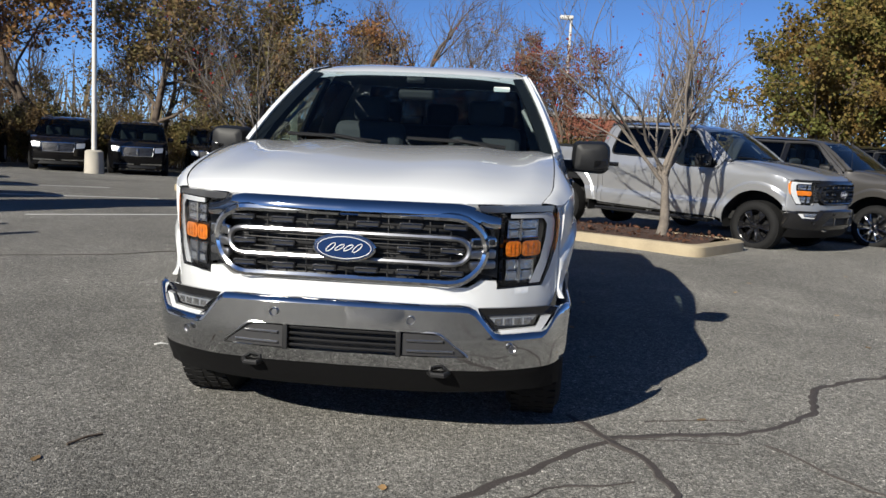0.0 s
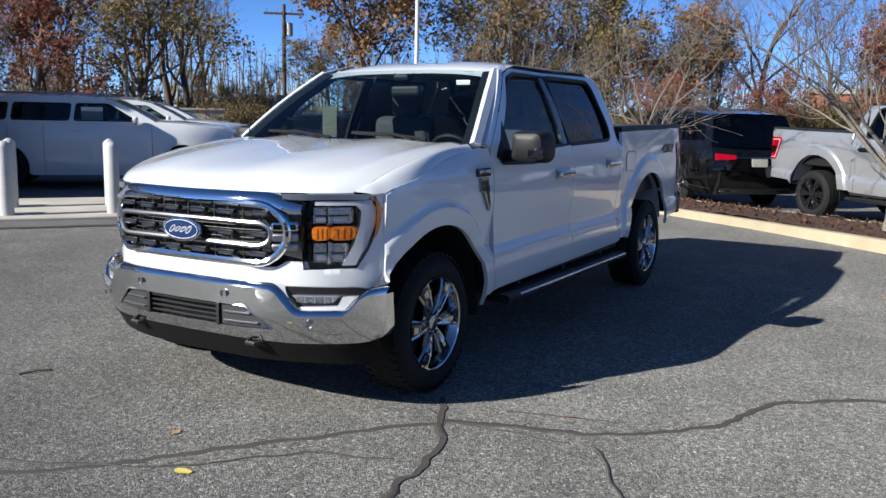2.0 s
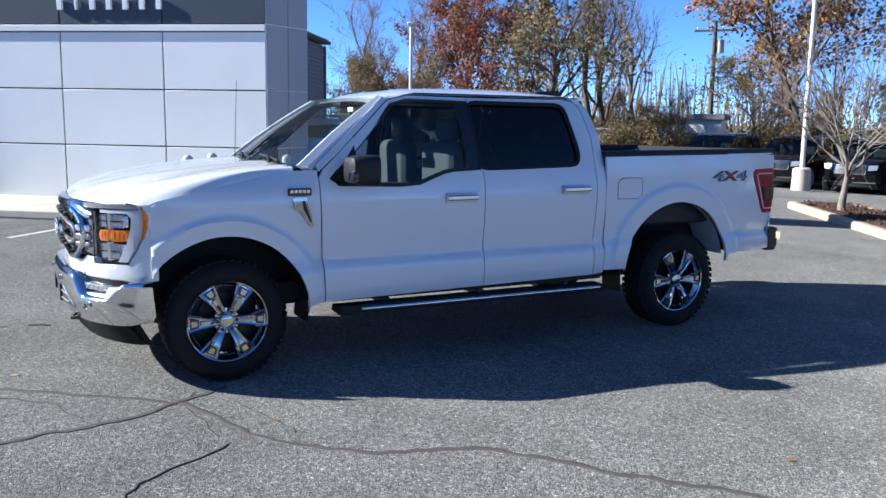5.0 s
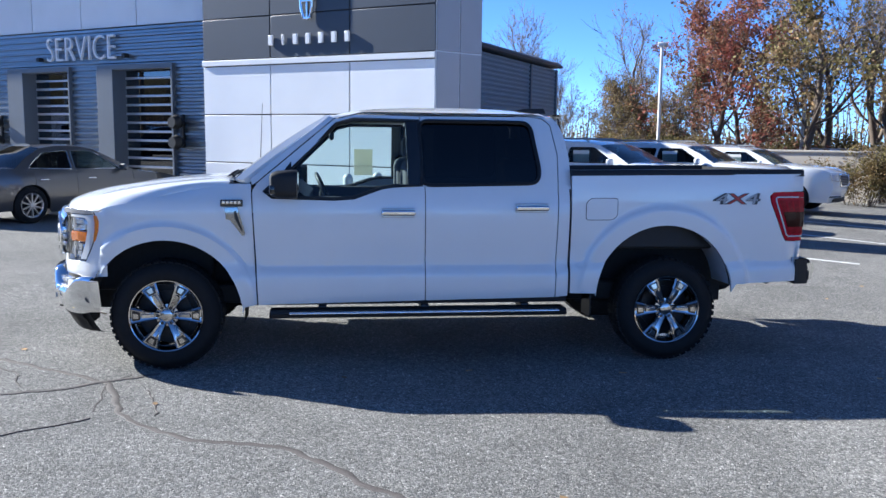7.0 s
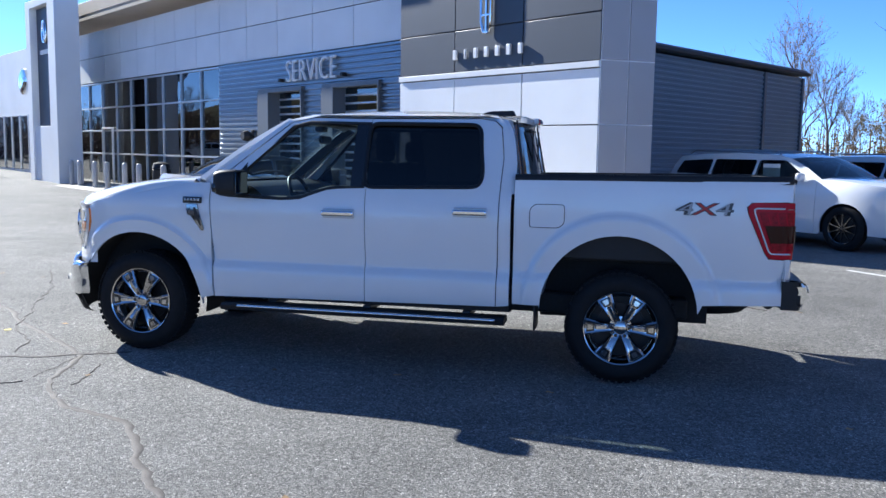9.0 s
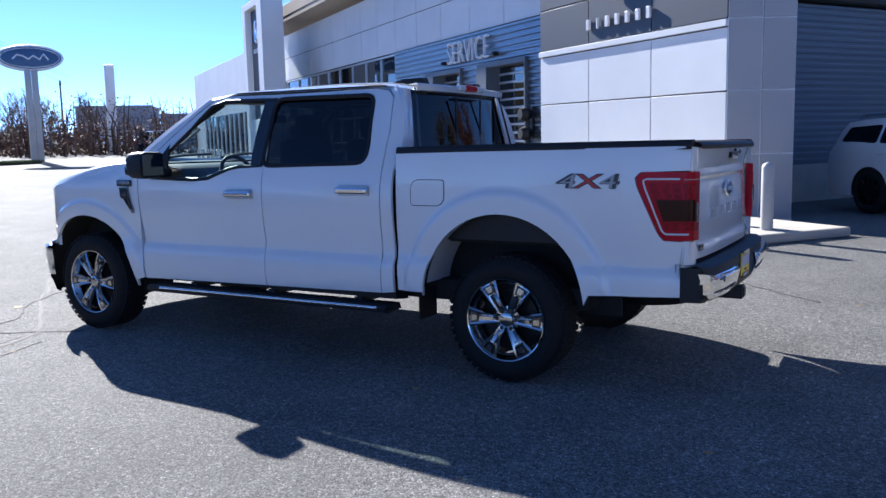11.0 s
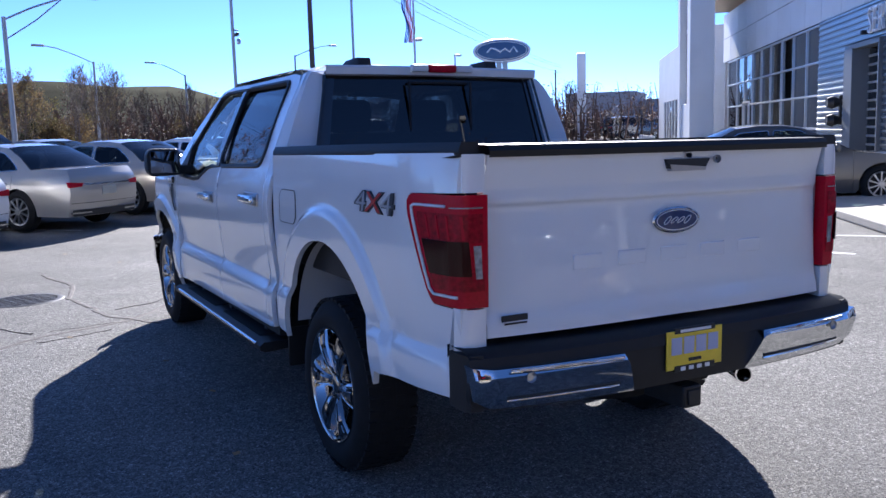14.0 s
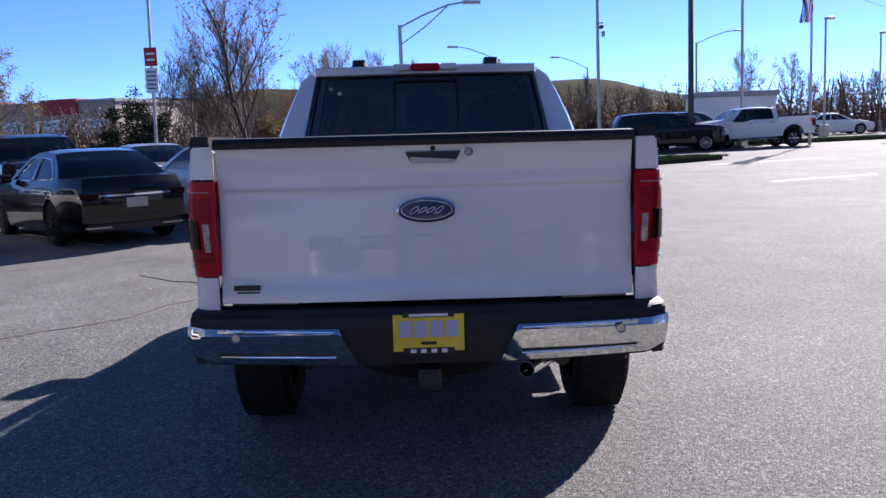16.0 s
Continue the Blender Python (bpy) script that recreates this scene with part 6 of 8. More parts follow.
    for k, p in enumerate(cab):
        for i, w in enumerate(wl):
            g = panel(w, lambda u, v: (half(u, v) - 0.012, u, v), step=0.15, thick=0.004)
            part("window", mirrored(g) if k else g, CARGLASS if i == 0 else PRIVACYCAR, p, smooth=60)
            fr = pipe([(half(y, z) + 0.002, y, z) for y, z in w], 0.010, 5, closed=True)
            part("window_trim", mirrored(fr) if k else fr, CHROME if not suv else GLOSSBLACK, p)
    if sticker:
        wy = sum(p[0] for p in wins[0]) / len(wins[0])
        wz = sum(p[1] for p in wins[0]) / len(wins[0])
        part("price_sheet", box((0.004, 0.36, 0.26), (-(half(wy, wz) - 0.02), wy + 0.12, wz - 0.04)), PAPER, c, "white price sheet inside the window")
    # lamps, grille, plate
    def on_nose(x, z):
        y = interp(z, sorted([(pz, py) for py, pz in front if pz <= nose_z + 0.3]))
        w = half(y, z)
        s = x / w
        return (x, y - 0.16 * (1 - s * s), z)

    def on_tail(x, z):
        y = interp(z, sorted([(pz, py) for py, pz in rear]))
        w = half(y, z)
        s = x / w
        return (x, y + 0.10 * (1 - s * s), z)

    def patch(nm, pts, fn, off, mat_, label_=""):
        b = panel(pts, lambda u, v: (fn(u, v)[0], fn(u, v)[1] + off, v), step=0.06, thick=0.03, edge=(0, -1 if off > 0 else 1, 0))
        return part(nm, b, mat_, c, label_)
    gz0, gz1 = nose_z - (0.34 if suv else 0.24), nose_z - 0.05
    gw = 0.46 if suv else 0.36
    g = patch("grille", [(-gw, gz0), (gw, gz0), (gw + 0.05, gz1), (-gw - 0.05, gz1)], on_nose, -0.012, BLACKINK, "")
    for k in range(7):
        z = gz0 + (gz1 - gz0) * (k + 0.5) / 7
        part("grille_bar", pipe([(x, on_nose(x, z)[1] - 0.018, z) for x in (-gw, -gw / 2, 0, gw / 2, gw)], 0.007, 5), SATIN if suv else CHROME, g)
    if suv:
        part("grille_frame", pipe([(x, on_nose(x, z)[1] - 0.02, z) for x, z in ((-gw, gz0), (0, gz0), (gw, gz0), (gw + 0.05, gz1), (0, gz1), (-gw - 0.05, gz1))], 0.022, 6, closed=True), CHROME, g)
        part("grille_emblem", box((0.05, 0.03, 0.20), (0, on_nose(0, (gz0 + gz1) / 2)[1] - 0.035, (gz0 + gz1) / 2), 0.012), CHROME, g)
    for sg in (1, -1):
        x0, x1 = gw + 0.08, hw * 0.80
        pts = [(x0, gz1 - (0.18 if suv else 0.13)), (x1, gz1 - (0.15 if suv else 0.10)), (x1 + 0.02, gz1 + 0.0), (x0, gz1 - 0.01)]
        patch("headlamp", [(sg * x, z) for x, z in pts], on_nose, -0.012, HEADLENS, "clear headlamp")
        patch("bumper_strip", [(sg * 0.1, sill + 0.16), (sg * hw * 0.78, sill + 0.16), (sg * hw * 0.78, sill + 0.20), (sg * 0.1, sill + 0.20)], on_nose, -0.012, CHROME)
        zt = belt - (0.10 if suv else 0.16)
        if suv:
            pts = [(hw * 0.46, zt - 0.13), (hw * 0.84, zt - 0.15), (hw * 0.84, zt - 0.03), (hw * 0.46, zt - 0.06)]
        else:
            pts = [(hw * 0.60, zt - 0.05), (hw * 0.84, zt - 0.06), (hw * 0.86, zt + 0.035), (hw * 0.56, zt + 0.01)]
        patch("tail_lamp", [(sg * x, z) for x, z in pts], on_tail, 0.012, REDLENS, "red tail lamp")
        patch("exhaust_trim", [(sg * 0.38, sill + 0.10), (sg * 0.74, sill + 0.10), (sg * 0.74, sill + 0.122), (sg * 0.38, sill + 0.122)], on_tail, 0.012, DARKCHROME)
    zs_ = belt - (0.20 if suv else 0.175)
    patch("tail_strip", [(-hw * 0.60, zs_ - 0.012), (hw * 0.60, zs_ - 0.012), (hw * 0.58, zs_ + 0.014), (-hw * 0.58, zs_ + 0.014)], on_tail, 0.010, CHROME)
    if not suv:
        part("lid_gap", pipe([(x, on_tail(x, sill + 0.27)[1] + 0.001, sill + 0.27) for x in (-hw * 0.8, -hw * 0.4, 0, hw * 0.4, hw * 0.8)], 0.006, 5), BLACKINK, c)
    patch("lower_intake", [(-0.62, sill + 0.05), (0.62, sill + 0.05), (0.55, sill + 0.14), (-0.55, sill + 0.14)], on_nose, -0.010, BLACKINK)
    patch("tail_valance", [(-0.70, sill + 0.06), (0.70, sill + 0.06), (0.70, sill + 0.16), (-0.70, sill + 0.16)], on_tail, 0.008, BLACKINK)
    patch("plate_bar", [(-0.155, belt - 0.36), (0.155, belt - 0.36), (0.155, belt - 0.22), (-0.155, belt - 0.22)], on_tail, 0.014, PAPERY, "blank pale plate")
    for sg in (1, -1):
        my = ws[0][0] + 0.42
        mr = box((0.20, 0.10, 0.14), (sg * (half(my, belt) + 0.12), my, belt + 0.07), 0.04, seg=3)
        part("door_mirror", mr, paint, c)
        if suv:
            part("roof_rail", pipe([(sg * (half(y, height - 0.08) - 0.10), y, height + zz) for y, zz in ((rf[0][0] + 0.3, -0.02), (rf[0][0] + 0.4, 0.045), (rf[-1][0] - 0.3, 0.045), (rf[-1][0] - 0.15, -0.02))], 0.016, 6), SATIN, c)
        for ax in (front_axle, rear_axle):
            plain_wheel(c, pose(sg * (hw - 0.115), ax, wheel_r, 0, 0, 0 if sg > 0 else 180), wheel_r, 0.23, rims)
            wh = loft([[(sg * x, y, z) for y, z in archf[:]] for x in (hw - 0.04, hw - 0.36)], closed=False)
            for v in wh.verts:
                v.co.y += ax - front_axle
            part("wheel_house", wh, UNDER, c)
    part("underbody", box((width - 0.5, length - 1.0, 0.12), (0, (yf + yr) / 2, sill + 0.10), 0.02), UNDER, c)
    part("cabin", box((width - 0.34, rear[0][0] - front[-1][0] - 0.3, belt - sill - 0.25), (0, (front[-1][0] + rear[0][0]) / 2, (belt + sill) / 2), 0.05), CLOTH, c)
    for sx in (-0.38, 0.38):
        for sy in (0.35, 1.25):
            part("seat_back", box((0.50, 0.14, 0.62), (sx, ws[-1][0] + sy, belt + 0.02), 0.06), CLOTH, c)
    return c


CARGLASS = glass("car_glass", (0.42, 0.50, 0.50), 0.0, 1.6)
PRIVACYCAR = glass("car_privacy_glass", (0.10, 0.11, 0.12), 0.0, 1.6)
HEADLENS = shader("headlamp_lens", (0.55, 0.57, 0.60), 0.18, 0.5, coat=1.0, bump=0.3, bump_scale=40, bump_dist=0.004)


def suv_model(paint, label, rims, sticker=False, group="", low=0.0):
    front = [(-2.42, 0.42), (-2.50, 0.62), (-2.50, 0.86), (-2.44, 1.04), (-2.25, 1.12), (-1.55, 1.19), (-1.12, 1.21)]
    rear = [(2.42, 1.16), (2.50, 1.05), (2.55, 0.75), (2.52, 0.48)]
    ws = [(-1.18, 1.16), (-0.78, 1.48 - low * 0.6), (-0.42, 1.70 - low)]
    rf = [(-0.42, 1.70 - low), (-0.1, 1.765 - low), (0.7, 1.79 - low), (1.6, 1.765 - low), (2.18, 1.715 - low)]
    rg = [(2.18, 1.715 - low), (2.34, 1.45 - low * 0.5), (2.42, 1.15)]
    up = 1.66 - low
    wins = [[(-0.78, 1.22), (0.28, 1.22), (0.24, up), (-0.30, up)], [(0.36, 1.22), (1.30, 1.22), (1.26, up), (0.32, up)], [(1.38, 1.22), (2.22, 1.24), (2.08, up - 0.04), (1.34, up)]]
    return car("suv", label, "suv", paint, 5.05, 1.96, 1.79 - low, -1.56, 1.45, (front, rear), (ws, rf, rg), wins, 0.385, 1.05, 1.17, rims, group, True, sticker)


def sedan_model(paint, label, rims, group=""):
    front = [(-2.36, 0.36), (-2.42, 0.52), (-2.40, 0.66), (-2.28, 0.76), (-1.7, 0.86), (-1.02, 0.93)]
    rear = [(1.62, 1.02), (2.05, 1.03), (2.34, 1.02), (2.42, 0.88), (2.44, 0.62), (2.40, 0.40)]
    ws = [(-1.05, 0.90), (-0.5, 1.20), (-0.12, 1.37)]
    rf = [(-0.12, 1.37), (0.2, 1.425), (0.65, 1.435), (1.05, 1.39)]
    rg = [(1.05, 1.39), (1.40, 1.22), (1.75, 0.98)]
    wins = [[(-0.66, 0.98), (0.42, 0.99), (0.40, 1.34), (0.02, 1.345), (-0.12, 1.31)], [(0.50, 0.99), (1.42, 1.02), (1.30, 1.13), (1.0, 1.31), (0.48, 1.345)]]
    return car("sedan", label, "car", paint, 4.9, 1.86, 1.44, -1.43, 1.42, (front, rear), (ws, rf, rg), wins, 0.34, 0.77, 0.94, rims, group)


def place(ob, x, y, heading, scale=1.0):
    """Stands a vehicle at x, y with its nose towards heading (degrees from +x)."""
    m = pose(x, y, gz(x, y), 0, 0, heading + 90)
    ob.matrix_world = m
    return ob


def put(ob, x, y, heading):
    return copy_thing(ob, pose(x, y, gz(x, y), 0, 0, heading + 90))


# white SUVs beside the workshop
w_suv = place(suv_model(WHITE, "white SUV with black wheels and a price sheet in the window", GLOSSBLACK, True, "white SUVs by the workshop", 0.14), -10.6, 4.9, 46)
put(w_suv, -12.9, 7.7, 46)
tagged(put(w_suv, -15.3, 10.45, 46), "white SUV parked at the row's far end")
# black SUVs nosed out from the trees
b_suv = place(suv_model(BLACKP, "black SUV parked nose out under the trees", SATIN, False, "black SUVs under the trees"), -18.9, 22.0, -66)
for x, y in ((-22.6, 20.6), (-15.6, 22.6), (-13.3, 23.4), (-10.4, 24.9), (-12.0, 26.8), (-25.5, 18.4), (-7.2, 26.4), (-4.2, 27.5)):
    put(b_suv, x, y, -66)
big = copy_thing(b_suv, pose(-1.72, 13.0, gz(-1.72, 13.0), 0, 0, 223.5) @ Matrix.Scale(1.04, 4))
tagged(big, "black SUV with a paper plate parked behind the planted island")
tagged(put(w_suv, -8.6, 27.6, -80), "white SUV nosed out among the black ones")
# grey sedan at the service door
place(sedan_model(GREYP, "dark grey sedan waiting at the service door", SATIN), -11.35, -6.1, 143.5)
# sedans in the angled row
s_white = place(sedan_model(WHITE, "white sedan parked tail-out in a marked stall", SATIN, "sedans in the angled row"), 4.05, -10.35, -50)
s_beige = place(sedan_model(BEIGEP, "champagne sedan parked tail-out in a marked stall", SATIN, "sedans in the angled row"), 1.95, -12.2, -50)
s_black = place(sedan_model(BLACKP, "black sedan parked tail-out in a marked stall", DARKMETAL, "sedans in the angled row"), 6.0, -8.45, -50)
put(s_beige, -0.1, -14.05, -50)
put(s_beige, 8.25, -6.75, -50)
put(s_white, -2.15, -15.9, -50)
# second row behind, nose to nose
for ob, x, y in ((b_suv, 9.9, -15.3), (s_beige, 7.4, -17.0), (s_white, 4.9, -18.6), (b_suv, 2.6, -20.4), (s_beige, 0.2, -22.0), (b_suv, 12.3, -13.6), (w_suv, 14.6, -11.8)):
    tagged(put(ob, x, y, 125), "", "", "second row of parked cars")
# across the drive
tagged(put(b_suv, -10.9, -34.0, 178), "black SUV parked behind a grass island")
s_navy = place(suv_model(NAVY, "dark blue SUV parked behind a grass island", SATIN), -13.0, -37.0, 168)
put(s_white, -27.0, -52.0, 175)
tagged(put(s_navy, -44.5, -49.0, 172), "dark SUV standing alone on the drive")
_rng = random.Random(5)
for k in range(11):
    ob = (s_white, b_suv, s_beige, s_navy, w_suv, s_black)[_rng.randrange(6)]
    t = k / 10
    tagged(put(ob, -30 - 44 * t, -62 - 16 * t + _rng.uniform(-1, 1), _rng.choice((20, 150, 160, 200))), "", "", "cars in the far rows")
for k in range(7):
    ob = (s_white, b_suv, s_beige, s_navy, w_suv)[_rng.randrange(5)]
    tagged(put(ob, -24 - 8.2 * k, -72 - 4.0 * k, 160), "", "", "cars in the far rows")


def recolour(ob, swaps, drop=()):
    """Gives a copy of a vehicle other paint, and leaves some of its parts off."""
    gone = [o for o in ob.children_recursive if any(o.name.startswith(d) for d in drop)]
    gone += [q for o in gone for q in o.children_recursive]
    for o in {o.name: o for o in gone}.values():
        bpy.data.objects.remove(o)
    for o in ob.children_recursive:
        for s in o.material_slots:
            if s.material in swaps:
                new_m = swaps[s.material]
                s.link = "OBJECT"
                s.material = new_m
    return ob


INNER = ("slot", "upright_bar", "cross_bar", "lug_nut", "brake_disc", "tread", "wiper", "intake", "exhaust", "spare", "differential", "axle", "hitch", "tow_hitch", "console", "sun_visor", "grab_handle", "bracket", "plate")
DROP = ("number_plate", "dealer_bars", "sticker", "window_sheet", "fender_badge", "decal")
SWAP = {WHITE: SILVER, CHROME: GLOSSBLACK, WHEELCHROME: GLOSSBLACK, SATIN: PLASTIC}
recolour(s_black, {REDLENS: REDDARK})
p_silver = recolour(put(truck, 3.34, 9.0, -40), SWAP, DROP)
tagged(p_silver, "silver crew-cab pickup with black wheels behind the planted island")
p_grey = recolour(put(truck, 5.9, 11.2, -40), {WHITE: GREYP}, DROP + INNER)
tagged(p_grey, "dark grey crew-cab pickup parked beside the silver one")
p_dark = recolour(put(truck, 8.3, 13.3, -40), {WHITE: BLACKP}, DROP + INNER)
tagged(p_dark, "black crew-cab pickup parked beside the grey one")
p_white = recolour(put(truck, -15.1, -35.2, 5), {}, DROP + INNER)
tagged(p_white, "white crew-cab pickup parked across the drive")

# ---- trees and shrubs ----
BARK = shader("grey_brown_bark", (0.11, 0.085, 0.065), 0.9, grain=0.35, grain_scale=25, stain=0.2, bump=0.6, bump_scale=30, bump_dist=0.02)
BARKPALE = shader("pale_bark", (0.19, 0.165, 0.14), 0.9, grain=0.25, grain_scale=40, stain=0.25, stain_scale=5, bump=0.5, bump_scale=40, bump_dist=0.01)
# darker copy of the bare twig colour: backlit shade painted in for roadside trees
TWIGBACKLIT = shader("backlit_bare_twigs", (0.062, 0.050, 0.043), 0.9, grain=0.25)
TWIGGREY = shader("bare_twigs", (0.13, 0.105, 0.088), 0.9, grain=0.2)


def leafy(name, color, spread=0.45, other=None, through_=0.3):
    """Leaves that run from one colour to another, leaf by leaf and bough by bough, and let some light through."""
    m = shader(name, color, 0.75, ior=1.25, grain=0.15, grain_scale=3.0, stain=0.25, stain_scale=0.5, island=spread)
    nt = m.node_tree
    n, l = nt.nodes, nt.links
    b = n["Principled BSDF"]
    out = b.inputs["Base Color"].links[0].from_socket
    if other:
        t = n.new("ShaderNodeTexNoise")
        t.inputs["Scale"].default_value = 0.9
        co = n.new("ShaderNodeTexCoord")
        l.new(co.outputs["Object"], t.inputs["Vector"])
        r = n.new("ShaderNodeMapRange")
        r.inputs["From Min"].default_value, r.inputs["From Max"].default_value = 0.38, 0.62
        l.new(t.outputs["Fac"], r.inputs["Value"])
        x = n.new("ShaderNodeMix")
        x.data_type, x.blend_type = "RGBA", "MULTIPLY"
        x.inputs["B"].default_value = (*[o / c for o, c in zip(other, color)], 1)
        l.new(r.outputs[0], x.inputs["Factor"])
        l.new(out, x.inputs["A"])
        out = x.outputs["Result"]
        l.new(out, b.inputs["Base Color"])
    tl = n.new("ShaderNodeBsdfTranslucent")
    l.new(out, tl.inputs["Color"])
    mix = n.new("ShaderNodeMixShader")
    mix.inputs[0].default_value = through_
    l.new(b.outputs[0], mix.inputs[1])
    l.new(tl.outputs[0], mix.inputs[2])
    l.new(mix.outputs[0], n["Material Output"].inputs[0])
    return m


RUSSET = leafy("russet_leaves", (0.275, 0.131, 0.062), other=(0.250, 0.163, 0.062))
RUSSET2 = leafy("brown_leaves", (0.237, 0.156, 0.081), other=(0.163, 0.150, 0.056))
REDLEAF = leafy("dark_red_leaves", (0.250, 0.081, 0.062), other=(0.213, 0.125, 0.069))
OLIVE = leafy("olive_leaves", (0.125, 0.131, 0.035), other=(0.213, 0.138, 0.044))
BUSHGREEN = leafy("dull_green_leaves", (0.106, 0.106, 0.037), other=(0.150, 0.112, 0.044))
BUSHBROWN = leafy("dry_shrub_leaves", (0.175, 0.119, 0.056), other=(0.125, 0.112, 0.044))
ORANGE = leafy("orange_hedge_leaves", (0.30, 0.14, 0.035), other=(0.22, 0.13, 0.04))
WILLOW = leafy("yellow_green_leaves", (0.300, 0.250, 0.100), other=(0.250, 0.175, 0.075))
TANWOOD = leafy("tan_twigs_and_leaves", (0.237, 0.181, 0.125), other=(0.188, 0.163, 0.088))
BANKRED = leafy("red_brown_brush", (0.13, 0.08, 0.062), other=(0.11, 0.085, 0.065), through_=0.1)
CONIFER = leafy("dark_needles", (0.02, 0.032, 0.015))


class Skel:
    def __init__(self):
        self.v, self.f = [], []

    def tube(self, pts, radii, k):
        base = len(self.v)
        for i, p in enumerate(pts):
            d = (pts[min(i + 1, len(pts) - 1)] - pts[max(i - 1, 0)]).normalized()
            x = d.orthogonal().normalized()
            y = d.cross(x)
            for j in range(k):
                a = 2 * math.pi * j / k
                self.v.append(p + (x * math.cos(a) + y * math.sin(a)) * radii[i])
        for i in range(len(pts) - 1):
            for j in range(k):
                a, b = base + i * k + j, base + i * k + (j + 1) % k
                self.f.append((a, b, b + k, a + k))

    def leaf(self, rng, p, s):
        u = Vector((rng.gauss(0, 1), rng.gauss(0, 1), rng.gauss(0, 0.7))).normalized()
        w = u.orthogonal().normalized()
        w = w * math.cos(1.0) + u.cross(w) * math.sin(rng.uniform(0, 6.28))
        w.normalize()
        b = len(self.v)
        self.v += [p, p + u * s * 0.5 + w * s * 0.32, p + u * s, p + u * s * 0.5 - w * s * 0.32]
        self.f.append((b, b + 1, b + 2, b + 3))

    def mesh(self, name, mat_, smooth=True):
        me = bpy.data.meshes.new(name)
        me.from_pydata(self.v, [], self.f)
        me.materials.append(mat_)
        if smooth:
            me.polygons.foreach_set("use_smooth", [True] * len(me.polygons))
        return me


def make_tree(seed, h, trunk_r, forks, leaves, leaf_size, leaf_mat, bark=BARK, label="", spread=1.0, clear=0.3, droop=0.0, levels=4, kids=(5, 5, 5), up=0.35, twig_r=0.012, name="tree", trunk=0.62, limb=1.0):
    """A tapered trunk with limbs, boughs and twigs; leaves sit on the twigs in loose clumps."""
    rng = random.Random(seed)
    wood, crown = Skel(), Skel()
    tips = []

    def branch(p, d, length, r, level):
        n = 7 if level == 0 else (6 if level < 3 else 4)
        pts, rad = [p.copy()], [r]
        q, dd = p.copy(), d.copy()
        wob = 0.10 if level == 0 else 0.22
        end = r * (0.45 if level == 0 else 0.3)
        for i in range(n):
            dd = (dd + Vector((rng.gauss(0, wob), rng.gauss(0, wob), rng.gauss(0, wob * 0.5) + (up * 0.25 if level else 0.05) - droop * 0.1 * level))).normalized()
            q = q + dd * (length / n)
            pts.append(q.copy())
            rad.append(r + (end - r) * (i + 1) / n)
        if level == 0:
            rad[0] *= 1.35
        wood.tube(pts, [max(x, twig_r * 0.6) for x in rad], 9 if level == 0 else (6 if level == 1 else (4 if level == 2 else 3)))
        if level >= levels - 1:
            tips.append((pts, level))
            return
        k = (forks if level == 0 else kids[min(level - 1, len(kids) - 1)])
        for j in range(k):
            t = (clear + (1 - clear) * (j + rng.uniform(0.1, 0.9)) / k) if level == 0 else rng.uniform(0.25, 1.0)
            f = t * n
            i = min(int(f), n - 1)
            o = pts[i].lerp(pts[i + 1], f - i)
            ax = (pts[i + 1] - pts[i]).normalized()
            side = ax.orthogonal().normalized()
            side.rotate(Matrix.Rotation(rng.uniform(0, 6.283) if level else j * 2.4 + rng.uniform(-0.4, 0.4), 3, ax))
            ang = rng.uniform(0.5, 0.95) * spread
            nd = (ax * math.cos(ang) + side * math.sin(ang)).normalized()
            ln = length * (rng.uniform(0.42, 0.66) if level == 0 else rng.uniform(0.40, 0.65)) * ((1.15 - 0.45 * t) * limb if level == 0 else 1)
            branch(o, nd, ln, max(rad[i] * rng.uniform(0.42, 0.62), twig_r), level + 1)
        branch(pts[-1], dd, length * 0.35 * (limb if level == 0 else 1), rad[-1], level + 1)
    branch(Vector((0, 0, -0.1)), Vector((rng.gauss(0, 0.04), rng.gauss(0, 0.04), 1)).normalized(), h * trunk, trunk_r, 0)
    if leaves:
        for _ in range(leaves):
            pts, lv = tips[rng.randrange(len(tips))]
            i = rng.randrange(len(pts) - 1)
            p = pts[i].lerp(pts[i + 1], rng.random()) + Vector((rng.gauss(0, 0.18), rng.gauss(0, 0.18), rng.gauss(0, 0.15))) * (leaf_size / 0.16)
            crown.leaf(rng, p, leaf_size * rng.uniform(0.6, 1.3))
    t = thing(name, label, "tree")
    tr = new("trunk", wood.mesh("trunk", bark))
    tr.parent = t
    if leaves:
        cr = new("crown", crown.mesh("crown", leaf_mat, False))
        cr.parent = t
    return t


